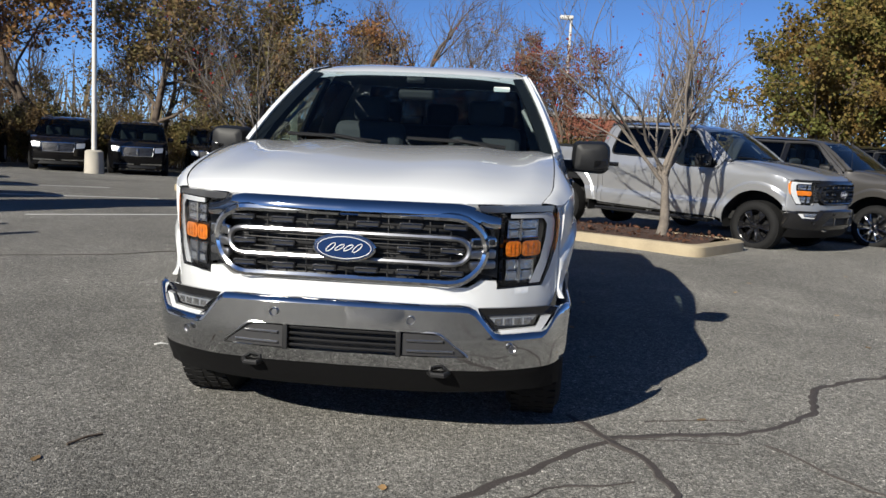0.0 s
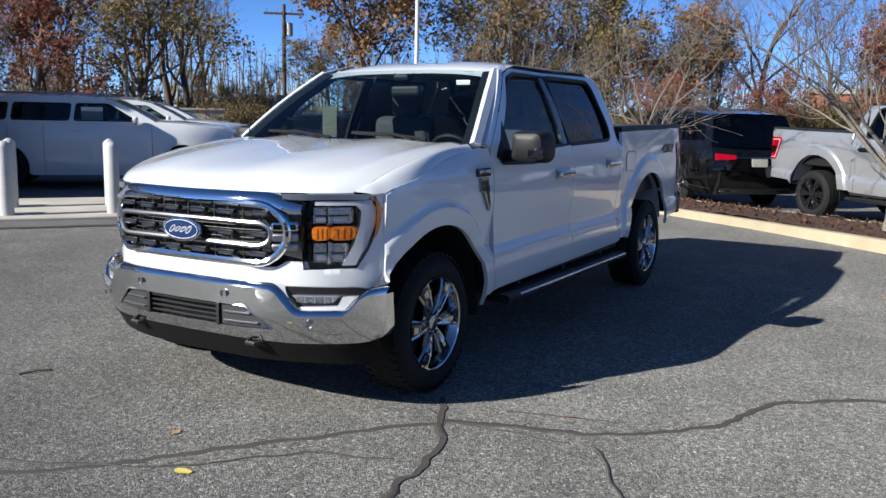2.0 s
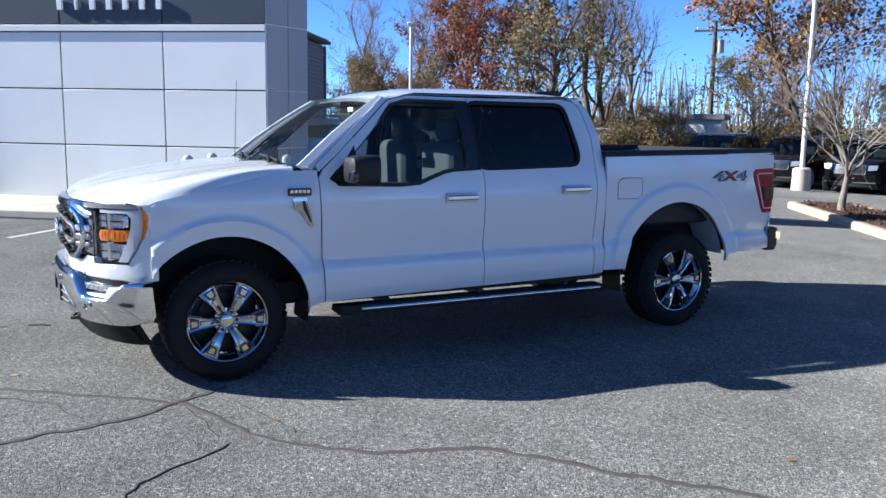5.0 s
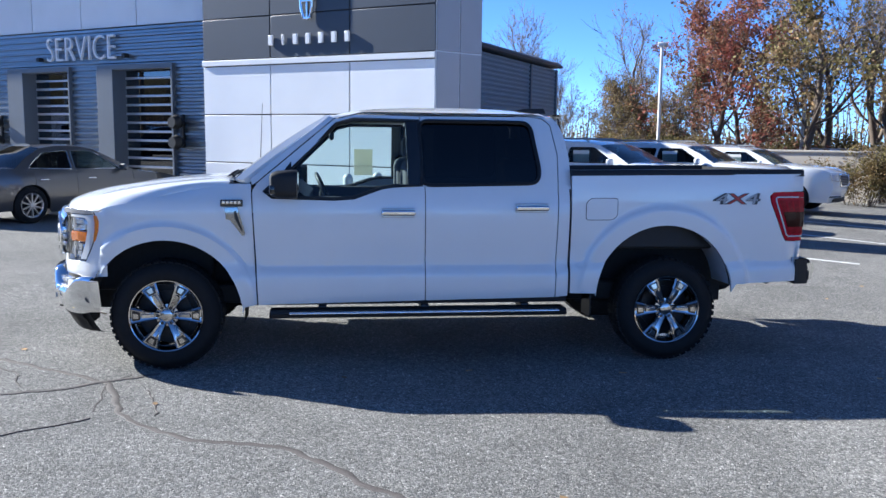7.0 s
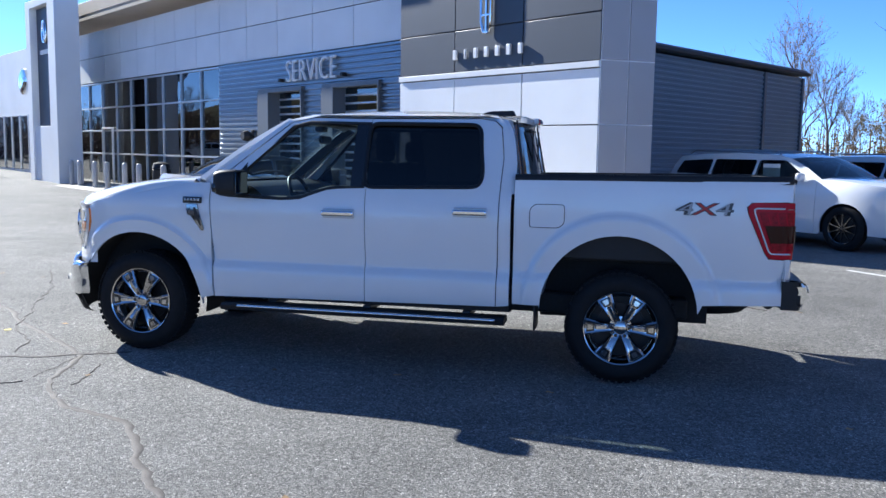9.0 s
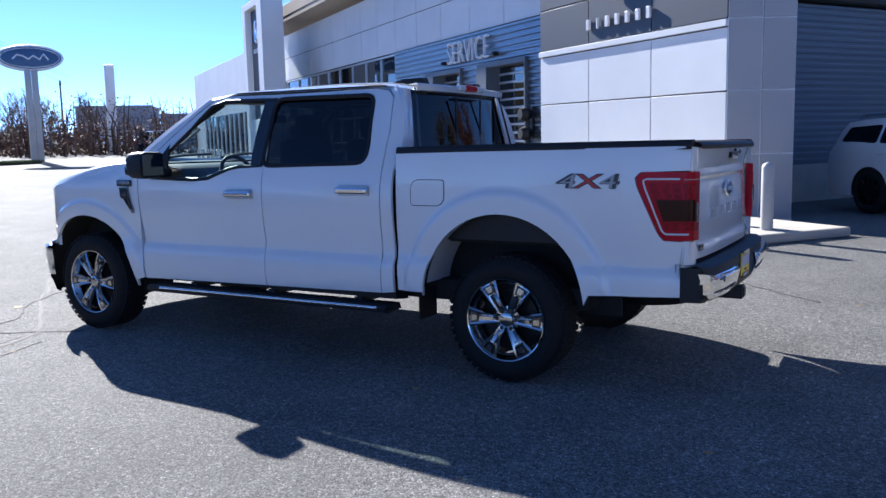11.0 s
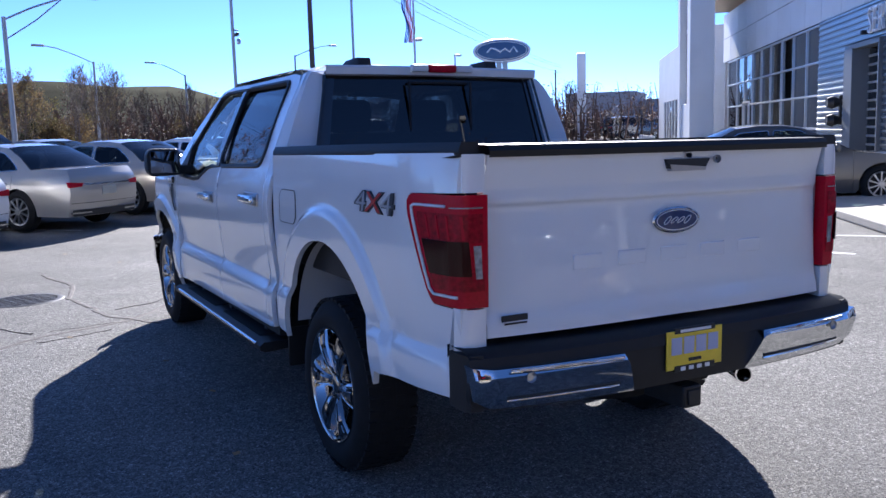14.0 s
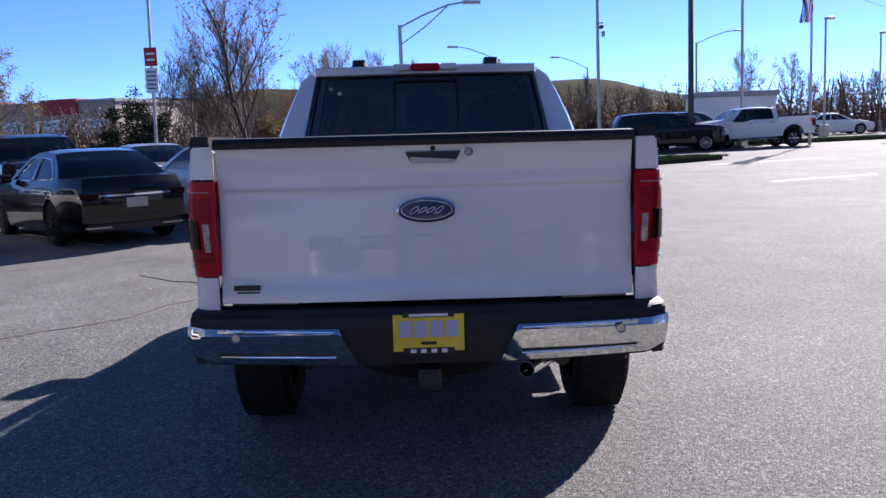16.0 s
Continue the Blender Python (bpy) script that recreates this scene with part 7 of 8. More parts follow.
def make_bush(seed, w, h, leaves, leaf_size, mat_, label, name="shrub"):
    rng = random.Random(seed)
    wood, crown = Skel(), Skel()
    lobes = [(Vector((rng.gauss(0, w * 0.28), rng.gauss(0, w * 0.22), h * rng.uniform(0.35, 0.75))), rng.uniform(0.25, 0.42) * h) for _ in range(9)]
    for k in range(26):
        c, r = lobes[k % len(lobes)]
        p = Vector((c.x * 0.3 + rng.gauss(0, 0.1), c.y * 0.3 + rng.gauss(0, 0.1), -0.1))
        q = c + Vector((rng.gauss(0, r * 0.5), rng.gauss(0, r * 0.5), rng.uniform(0, r * 1.1)))
        m = p.lerp(q, 0.5) + Vector((rng.gauss(0, 0.1), rng.gauss(0, 0.1), 0))
        wood.tube([p, m, q], [0.03, 0.02, 0.007], 4)
        for _ in range(6):
            e = q + Vector((rng.gauss(0, 0.3), rng.gauss(0, 0.3), rng.uniform(0.0, 0.5)))
            wood.tube([m.lerp(q, rng.random()), e], [0.01, 0.004], 3)
    for _ in range(leaves):
        c, r = lobes[rng.randrange(len(lobes))]
        d = Vector((rng.gauss(0, 1), rng.gauss(0, 1), rng.gauss(0, 1))).normalized() * r * (rng.random() ** 0.4) * rng.uniform(0.8, 1.15)
        p = c + d
        if p.z < 0.02:
            p.z = rng.uniform(0.02, 0.4)
        crown.leaf(rng, p, leaf_size * rng.uniform(0.5, 1.4))
    b = thing(name, label, "shrub")
    s = new("stem", wood.mesh("stem", BARK))
    s.parent = b
    c = new("foliage", crown.mesh("foliage", mat_, False))
    c.parent = b
    return b


def stand(ob, x, y, s=1.0, turn=0.0, first=False, sz=None):
    m = pose(x, y, gz(x, y), 0, 0, turn) @ Matrix.Diagonal((s, s, sz or s, 1))
    if first:
        ob.matrix_world = m
        return ob
    return copy_thing(ob, m)


oak = make_tree(3, 15, 0.22, 9, 9000, 0.21, RUSSET, label="tall oak with thin russet autumn leaves", kids=(6, 6, 5), spread=1.15, trunk=0.5, limb=1.3, up=0.25)
oak2 = make_tree(8, 14, 0.20, 9, 7500, 0.20, RUSSET2, label="tall oak with sparse brown leaves", kids=(6, 6, 5), spread=1.2, trunk=0.5, limb=1.3, up=0.25)
bare = make_tree(12, 15, 0.21, 7, 0, 0.1, None, label="tall bare deciduous tree", kids=(6, 6, 6), spread=1.0, up=0.4, bark=BARK, trunk=0.45, limb=1.45)
bare2 = make_tree(21, 14, 0.15, 9, 500, 0.12, RUSSET2, label="bare tree with many fine twigs", kids=(7, 6, 6), spread=0.8, up=0.5, bark=TWIGGREY, trunk=0.5, limb=1.2)
redtree = make_tree(31, 10, 0.14, 10, 9000, 0.15, REDLEAF, label="broad tree with dark red and brown leaves", kids=(6, 5, 5), spread=1.0, clear=0.12)
olivetree = make_tree(41, 9.5, 0.18, 13, 26000, 0.16, OLIVE, label="dense tree with olive green leaves", kids=(6, 6, 5), spread=1.0, clear=0.06)
willow = make_tree(51, 12, 0.18, 9, 8000, 0.16, WILLOW, label="tall tree with thin yellow-green leaves", kids=(6, 6, 5), spread=1.0, droop=0.4)
bushg = make_bush(61, 3.6, 3.0, 9000, 0.13, BUSHGREEN, "dull green shrub of the wood's edge")
bushb = make_bush(62, 3.8, 3.2, 8500, 0.13, BUSHBROWN, "dry brown shrub of the wood's edge")
busho = make_bush(63, 3.2, 2.0, 5000, 0.14, ORANGE, "orange-leaved hedge shrub beside the lot")
busht = make_bush(64, 3.0, 2.6, 1500, 0.10, BUSHBROWN, "bare twiggy shrub of the wood's edge")
thicket = make_tree(71, 8.5, 0.07, 12, 1500, 0.11, RUSSET2, label="thin bare tree of the thicket", kids=(6, 6, 4), spread=0.7, up=0.6, clear=0.1, bark=TWIGGREY)
thicket2 = make_tree(72, 7.5, 0.06, 12, 4200, 0.12, RUSSET2, label="thin brown-leaved tree of the thicket", kids=(6, 6, 4), spread=0.8, up=0.5, clear=0.08, bark=TWIGGREY)

# roadside trees, their silhouette shade put into the twig colour
greywood = make_tree(74, 8.5, 0.065, 12, 260, 0.10, RUSSET2, label="thin bare grey tree of the roadside", kids=(7, 6, 4), spread=0.6, up=0.7, clear=0.1, bark=TWIGBACKLIT)
sparse = make_tree(33, 11, 0.13, 11, 1700, 0.13, REDLEAF, label="many-stemmed tree with its last dark red leaves", kids=(6, 5, 5), spread=0.72, up=0.55, clear=0.10, bark=TWIGBACKLIT)
# wood behind the black SUVs and the workshop
_first = set()


def plant(ob, x, y, s=1.0, turn=None, sz=None):
    turn = (x * 37 + y * 91) % 360 if turn is None else turn
    f = ob.name not in _first
    _first.add(ob.name)
    return stand(ob, x, y, s, turn, f, sz)


for ob, x, y, s in ((oak, -20.4, 29.0, 1.0), (oak2, -16.4, 30.2, 1.0), (oak, -17.6, 34.5, 0.75), (bare, -4.6, 36.5, 0.95), (bare2, -7.8, 40.0, 0.9), (bare2, -2.0, 38.0, 0.85), (willow, -25.5, 31.5, 0.68), (bare, -28.4, 23.9, 1.0),
                    (bare, -28.2, 20.6, 0.95), (redtree, -28.0, 15.3, 1.0), (oak2, -24.9, 17.5, 0.75), (bare, -30.4, 24.6, 1.1), (redtree, -30.5, 18.0, 0.9), (bare2, -45.0, 17.9, 1.0), (bare2, -37.0, 9.4, 0.85), (bare, -39.5, 8.0, 0.6), (bare2, -41.0, 11.5, 0.7),
                    (thicket, -36.0, 15.0, 0.8), (thicket2, -33.0, 13.0, 0.75), (thicket, -40.0, 20.0, 1.0), (thicket2, -36.0, 22.0, 0.9), (oak2, -11.5, 32.0, 0.8), (oak, -9.0, 34.0, 0.65),
                    (olivetree, 12.3, 28.6, 1.0), (olivetree, 16.5, 27.0, 1.05), (olivetree, 14.5, 31.0, 1.2), (bare2, 4.0, 36.0, 0.75), (bare, 8.0, 40.0, 0.7), (redtree, 2.0, 31.0, 0.75), (bare2, 0.0, 34.0, 0.8),
                    (thicket2, -6.5, 30.0, 0.75), (thicket, -2.5, 30.5, 0.7), (thicket2, 5.5, 31.5, 0.7), (thicket, 9.0, 32.0, 0.75), (willow, -1.5, 40.0, 0.6), (oak2, 20.5, 30.0, 0.8), (bare2, 24.0, 33.0, 0.8),
                    (thicket2, -13.5, 30.5, 1.0), (thicket, -21.5, 27.0, 0.7), (redtree, -3.5, 28.0, 0.45), (redtree, -6.2, 24.6, 0.42), (bare2, -25.5, 37.0, 0.8), (oak2, -13.0, 38.0, 0.8),
                    (bare, -33.5, 30.0, 1.0), (bare2, -50.0, 24.0, 1.1), (bare, -44.0, 28.0, 1.0), (thicket, -48.0, 14.0, 0.9), (thicket2, -42.0, 16.0, 0.8)):
    plant(ob, x, y, s)
_rng = random.Random(9)
for k in range(46):
    t = k / 45
    x = -29.5 + 52 * t
    y = interp(x, [(-29.5, 19.5), (-22, 25.6), (-10, 29.0), (0, 30.0), (10, 27.5), (24, 26)]) + _rng.uniform(-0.4, 1.6)
    plant((bushg, bushb, bushb, busht, bushg)[_rng.randrange(5)], x, y, _rng.uniform(0.7, 1.05))
for k in range(40):
    t = k / 39
    x = -30 + 54 * t
    y = interp(x, [(-30, 23.0), (-22, 29), (-10, 32.5), (0, 33.5), (10, 31.0), (24, 29)]) + _rng.uniform(0, 3)
    plant((bushg, bushb, thicket2, bushb, thicket)[_rng.randrange(5)], x, y, _rng.uniform(0.9, 1.35) * (0.68 if x < -19 else 1.0))
for k in range(9):
    plant(busho, -31.0 - 0.9 * k, 9.0 + 0.45 * (8 - k) + _rng.uniform(-0.4, 0.4), _rng.uniform(0.75, 1.0))
for x, y, s in ((-18.3, 16.0, 0.75), (-20.5, 18.6, 0.8), (-21.8, 20.0, 0.9)):
    plant(bushb, x, y, s)
for k in range(10):
    plant((bushb, bushg, thicket2)[k % 3], -26.5 - 1.3 * k, 13.0 + 0.2 * k + _rng.uniform(-0.5, 1.0), _rng.uniform(0.8, 1.2))

# planted island with its two small trees
ISL = Matrix(((-0.81, 0.585, 0, 3.0), (0.585, 0.81, 0, 5.22), (0, 0, 1, 0), (0, 0, 0, 1)))
kb = bmesh.new()
ring_o = [(0, 0), (13.0, 0), (13.0, 1.65), (0, 1.65)]
ring_i = [(0.16, 0.16), (12.84, 0.16), (12.84, 1.49), (0.16, 1.49)]
rows_ = []
for pts, z in ((smooth_poly(ring_o, 0.25, 5), -0.4), (smooth_poly(ring_o, 0.25, 5), 0.13), (smooth_poly([(x + (0.03 if x < 6 else -0.03), y + (0.03 if y < 0.8 else -0.03)) for x, y in ring_o], 0.25, 5), 0.155), (smooth_poly(ring_i, 0.15, 5), 0.155), (smooth_poly(ring_i, 0.15, 5), 0.0)):
    rows_.append([ISL @ Vector((x, y, 0)) + Vector((0, 0, z + gz(*(ISL @ Vector((x, y, 0))).xy))) for x, y in pts])
loft(rows_, kb, caps=False)
tagged(part("kerb", kb, KERB, smooth=30), "cream-painted concrete kerb round a planted island", "kerb", kind="structure")
mu = bmesh.new()
_rng = random.Random(4)
grid_ = [[None] * 13 for _ in range(90)]
for i in range(90):
    for j in range(13):
        x, y = 0.15 + 12.7 * i / 89, 0.15 + 1.35 * j / 12
        p = ISL @ Vector((x, y, 0))
        grid_[i][j] = mu.verts.new((p.x, p.y, gz(p.x, p.y) + 0.13 + 0.05 * math.sin(math.pi * j / 12) + _rng.uniform(-0.015, 0.02)))
for i in range(89):
    for j in range(12):
        mu.faces.new((grid_[i][j], grid_[i + 1][j], grid_[i + 1][j + 1], grid_[i][j + 1]))
tagged(part("planting_bed", mu, MULCH), "dark brown bark mulch in the kerbed island", "mulch", kind="structure")
chips = Skel()
for _ in range(2600):
    p = ISL @ Vector((_rng.uniform(0.2, 12.7), _rng.uniform(0.2, 1.45), 0))
    chips.leaf(_rng, Vector((p.x, p.y, gz(p.x, p.y) + 0.165 + _rng.uniform(-0.01, 0.03))), _rng.uniform(0.03, 0.08))
ch = new("mulch_chips", chips.mesh("mulch_chips", leafy("bark_chips", (0.11, 0.055, 0.035)), False))
tagged(ch, "loose bark chips and fallen leaves on the bed", "mulch", kind="stuff")
isl1 = make_tree(103, 4.4, 0.088, 8, 130, 0.06, leafy("last_red_leaves", (0.35, 0.04, 0.03)), BARKPALE, "small bare ornamental tree with a few red leaves", spread=0.95, clear=0.7, up=0.32, kids=(7, 5, 4), twig_r=0.003, trunk=0.26, limb=4.6)
isl1.matrix_world = pose(2.64, 6.28, 0.12, 0, 0, 40)
isl2 = make_tree(107, 4.3, 0.08, 8, 60, 0.06, leafy("last_brown_leaves", (0.25, 0.10, 0.04)), BARKPALE, "small bare ornamental tree in the mulch", spread=1.15, clear=0.7, up=0.24, kids=(7, 5, 4), twig_r=0.003, trunk=0.26, limb=4.6)
isl2.matrix_world = pose(-1.2, 9.1, 0.05, 0, 0, 120)
copy_thing(isl1, pose(-5.2, 11.7, -0.1, 0, 0, 200))

# deep woods closing the far side of the lot
def far_woods(seed, a0, a1, r0, r1, count, height, mat_, label):
    rng = random.Random(seed)
    s = Skel()
    for _ in range(count):
        a = radians(rng.uniform(a0, a1))
        r = rng.uniform(r0, r1)
        x, y = r * math.cos(a), r * math.sin(a)
        h = height * rng.uniform(0.45, 1.1)
        z = gz(x, y)
        s.tube([Vector((x, y, z - 0.2)), Vector((x + rng.gauss(0, 0.3), y, z + h * 0.5)), Vector((x + rng.gauss(0, 0.6), y, z + h))], [0.09, 0.06, 0.02], 4)
        for _ in range(66):
            f = rng.random()
            s.leaf(rng, Vector((x + rng.gauss(0, 1.5), y + rng.gauss(0, 1.2), z + h * f + rng.gauss(0, 0.3))), rng.uniform(0.12, 0.36) * (1.15 - 0.6 * f))
    tagged(new("far_woods", s.mesh("far_woods", mat_, False)), label, "woods", kind="stuff")


far_woods(5, 30, 150, 50, 66, 950, 6.5, TANWOOD, "tan and brown thicket far behind the lot")
far_woods(6, 30, 160, 44, 52, 500, 3.2, BUSHBROWN, "brown undergrowth far behind the lot")
far_woods(7, 148, 172, 52, 64, 220, 4.0, TANWOOD, "low tan thicket beyond the workshop")
far_woods(8, 226, 312, 62, 76, 1000, 4.2, BANKRED, "reddish brown bank of brush beyond the drive")

# trees on the road side
for ob, x, y, s in ((bare2, 7.6, -30.0, 0.62), (sparse, 7.3, -28.5, 0.80), (greywood, 8.8, -29.0, 0.75), (greywood, 4.6, -31.0, 0.62), (bare2, 10.0, -30.5, 0.60), (thicket, 4.4, -34.0, 0.9), (thicket2, 2.5, -35.5, 0.9), (bare2, -1.8, -36.0, 0.42), (thicket, 12.4, -17.8, 0.65), (thicket2, 14.0, -19.0, 0.8),
                    (oak2, 16.5, -22.5, 0.42), (thicket, -3.5, -40.0, 0.8), (thicket2, 0.2, -41.0, 0.9), (thicket, 6.0, -38.0, 0.9), (thicket2, 12.0, -40.0, 0.9), (bushb, 17.5, -27.0, 1.0), (bushg, 20.0, -28.0, 1.1)):
    plant(ob, x, y, s)
for k in range(40):
    t = k / 39
    x = 14 - 75 * t
    y = -50 - 30 * t + _rng.uniform(-4, 4) + (8 if t < 0.25 else 0)
    plant((greywood, greywood, bushb, busht, thicket)[_rng.randrange(5)], x, y, _rng.uniform(0.75, 1.15))
for k in range(30):
    t = k / 29
    plant((greywood, thicket, sparse)[_rng.randrange(3)], 30 - 130 * t, -95 - 30 * t + _rng.uniform(-5, 5), _rng.uniform(0.8, 1.1) * (0.6 if k % 3 == 2 else 1))
conif = make_tree(111, 6.0, 0.12, 16, 9000, 0.16, CONIFER, label="small dark evergreen by the road", spread=1.5, clear=0.05, up=0.0, kids=(5, 5, 4), droop=0.5)
plant(conif, 14.4, -37.0, 0.75)
plant(conif, 5.5, -44.0, 0.7)
plant(conif, -0.5, -46.0, 0.65)

# closing woods out of view behind the buildings
for k in range(30):
    a = radians(8 * k - 60)
    x, y = 75 * math.cos(a), 75 * math.sin(a)
    if x > 10:
        plant((oak2, bare2, thicket2)[k % 3], x, y, _rng.uniform(0.8, 1.1))

# grass islands across the drive
def grass_patch(x0, y0, lx, ly, turn, label):
    rng = random.Random(int(abs(x0) * 10))
    m = pose(x0, y0, gz(x0, y0), 0, 0, turn)
    s = Skel()
    for _ in range(7000):
        p = m @ Vector((rng.uniform(-lx, lx), rng.uniform(-ly, ly), 0.12))
        d = Vector((rng.gauss(0, 0.03), rng.gauss(0, 0.03), rng.uniform(0.06, 0.14)))
        w = Vector((rng.gauss(0, 1), rng.gauss(0, 1), 0)).normalized() * 0.012
        b = len(s.v)
        s.v += [p - w, p + w, p + d]
        s.f.append((b, b + 1, b + 2))
    g = new("grass", s.mesh("grass", GRASS, False))
    tagged(g, label, "grass", kind="stuff")
    k = part("kerb", loft([[m @ Vector((x, y, z)) for x, y in smooth_poly([(-lx, -ly), (lx, -ly), (lx, ly), (-lx, ly)], 0.8, 5)] for z in (-0.2, 0.13)]), EARTH)
    tagged(k, "low kerbed grass island", "kerb", kind="structure")


grass_patch(-7.6, -24.2, 3.2, 0.9, 30, "short green grass on a small island")
grass_patch(-21.5, -40.0, 5.0, 1.1, 10, "short green grass along the drive")

# far hill beyond the road
hl_ = bmesh.new()
rows_ = []
for i in range(41):
    t = i / 40
    x = 190 - 330 * t
    hgt = soft(t, [(0, 6), (0.25, 17), (0.5, 20), (0.75, 18.5), (0.9, 8), (1.0, 0.5)]) + 0.7 * math.sin(i * 1.3)
    rows_.append([(x, -225 - d, hgt * f + 0.4) for d, f in ((0, 0.0), (25, 0.35), (50, 0.75), (75, 1.0), (140, 0.9), (220, 0.0))])
loft(rows_, hl_, closed=False)
tagged(part("hill", hl_, EARTH, smooth=60), "long low grassy hill on the skyline", "hill", kind="structure")

# ---- poles, signs, far buildings ----
POLE = shader("galvanised_pole", (0.42, 0.42, 0.41), 0.5, 0.4, stain=0.1)
POLEWHITE = shader("white_pole", (0.66, 0.64, 0.60), 0.5, stain=0.08, stain_scale=2)
WOODPOLE = shader("weathered_timber", (0.10, 0.075, 0.055), 0.9, grain=0.3, grain_scale=20)
BRICK = shader("far_brick", (0.26, 0.10, 0.065), 0.85, stain=0.12)
STORE = shader("far_store_beige", (0.42, 0.36, 0.29), 0.8, stain=0.08)
STORERED = shader("far_store_red", (0.36, 0.02, 0.03), 0.6, stain=0.05)


def on_ground(x, y, turn=0):
    return pose(x, y, gz(x, y), 0, 0, turn)


def lot_lamp(x, y, h, turn, mat_=POLEWHITE, r=0.08):
    t = thing("lot_lamp", "tall pale lot lamp with a box head on a concrete foot", "street lamp", on_ground(x, y, turn), "lot lamps")
    part("pole", rod((0, 0, 0), (0, 0, h), r, r * 0.8, 10), mat_, t)
    part("foot", lathe([(0, 0.001), (0, 0.3), (0.7, 0.28), (0.75, 0.2), (0.75, 0.001)], 18, "z"), CONCRETE, t)
    part("lamp_head", box((0.62, 0.34, 0.16), (0.22, 0, h), 0.04), mat_, t)
    part("lamp_lens", box((0.46, 0.26, 0.02), (0.24, 0, h - 0.09), 0.005), LAMPCLEAR, t)
    return t


lot_lamp(-13.2, 20.0, 9.5, 200)
lot_lamp(-27.2, 12.6, 5.75, 150)
lot_lamp(2.0, 34.5, 8.0, 180)
lot_lamp(-26.0, 18.2, 8.2, 90, POLE)


def road_lamp(x, y, h, reach, turn, truss=True):
    t = thing("road_lamp", "road lamp on a tall galvanised pole with a long arm", "street lamp", on_ground(x, y, turn), "road lamps")
    part("pole", rod((0, 0, 0), (0, 0, h), 0.10, 0.07, 10), POLE, t)
    part("arm", pipe([(0, 0, h - 0.1), (reach * 0.35, 0, h + 0.35), (reach * 0.75, 0, h + 0.75), (reach, 0, h + 0.85)], 0.035, 6), POLE, t)
    if truss:
        part("brace", pipe([(0, 0, h - 0.75), (reach * 0.4, 0, h - 0.05), (reach * 0.75, 0, h + 0.72)], 0.025, 6), POLE, t)
    part("lamp_head", box((0.75, 0.26, 0.13), (reach + 0.3, 0, h + 0.86), 0.05), POLE, t)
    return t


road_lamp(1.05, -27.5, 5.5, 2.6, 195)
road_lamp(-4.8, -54.0, 6.0, 3.0, 15, False)
road_lamp(-20.5, -61.0, 7.2, 3.2, 190, False)
road_lamp(-13.0, -66.0, 6.0, 2.6, 15, False)
for x, y, h in ((-15.7, -37.6, 9.6), (-24.8, -48.5, 7.3), (-32.4, -56.5, 7.0)):
    lot_lamp(x, y, h, 160, POLE)
cam_pole = thing("camera_pole", "slim tall pole with a small camera", "pole", on_ground(-6.3, -26.3))
part("pole", rod((0, 0, 0), (0, 0, 9.5), 0.07, 0.05, 10), POLE, cam_pole)
part("camera", box((0.12, 0.3, 0.12), (-0.14, 0, 5.0), 0.03), BLACKINK, cam_pole)
part("bracket", box((0.25, 0.05, 0.05), (-0.08, 0, 5.15), 0.01), POLE, cam_pole)
part("camera", box((0.14, 0.14, 0.2), (-0.2, 0, 4.75), 0.04), SATIN, cam_pole)


def timber_pole(x, y, h, turn, box_=True):
    t = thing("utility_pole", "dark timber utility pole with a cross arm", "utility pole", on_ground(x, y, turn))
    part("pole", rod((0, 0, -0.2), (0, 0, h), 0.15, 0.10, 10), WOODPOLE, t)
    part("cross_arm", box((2.2, 0.1, 0.12), (0, 0, h - 0.5), 0.01), WOODPOLE, t)
    for xx in (-0.95, -0.4, 0.4, 0.95):
        part("insulator", lathe([(0, 0.03), (0.1, 0.045), (0.16, 0.02)], 10, "z"), SATIN, t).matrix_local = pose(xx, 0, h - 0.44)
    if box_:
        part("transformer", lathe([(0, 0.001), (0, 0.2), (0.7, 0.2), (0.75, 0.001)], 16, "z"), POLE, t).matrix_local = pose(0.3, 0.1, h - 1.7)
    return t


timber_pole(-29.7, 32.0, 8.0, 40)
timber_pole(-11.9, -33.5, 9.5, 100, False)
timber_pole(-70, -95, 9.0, 60, False)
wire = bmesh.new()
for dz in (0.0, 0.25, 0.9):
    pipe([(26 - 38 * t - 0, -38.5 + 5.0 * t, 10.6 - dz - 3.0 * t * (1 - t)) for t in [i / 16 for i in range(17)]], 0.012, 4, bm=wire)
    pipe([(-12 - 52 * t, -33.5 - 52 * t, 10.6 - dz - 2.4 * t * (1 - t) - 1.2 * t) for t in [i / 16 for i in range(17)]], 0.012, 4, bm=wire)
tagged(part("overhead_wires", wire, BLACKINK), "thin dark overhead wires between utility poles", "wire", kind="structure")

flag = thing("flagpole", "tall pale flagpole with a striped flag hanging slack", "flagpole", on_ground(-18.3, -35.6))
part("pole", rod((0, 0, 0), (0, 0, 9.0), 0.07, 0.05, 10), POLEWHITE, flag)
FLAGRED = shader("flag_red", (0.32, 0.02, 0.03), 0.8)
FLAGBLUE = shader("flag_blue", (0.02, 0.03, 0.12), 0.8)
FLAGWHITE = shader("flag_white", (0.62, 0.60, 0.60), 0.8)
for k in range(9):
    x0 = 0.06 + 0.055 * k
    st = loft([[(x0 + dx + 0.10 * math.sin(i * 0.5), 0.08 * math.sin(i * 0.8 + k), 8.4 - 0.2 * i) for dx in (0.0, 0.058)] for i in range(14)], closed=False)
    part("flag_stripe", st, (FLAGRED if k % 2 == 0 else FLAGWHITE) if k < 6 else FLAGBLUE, flag)

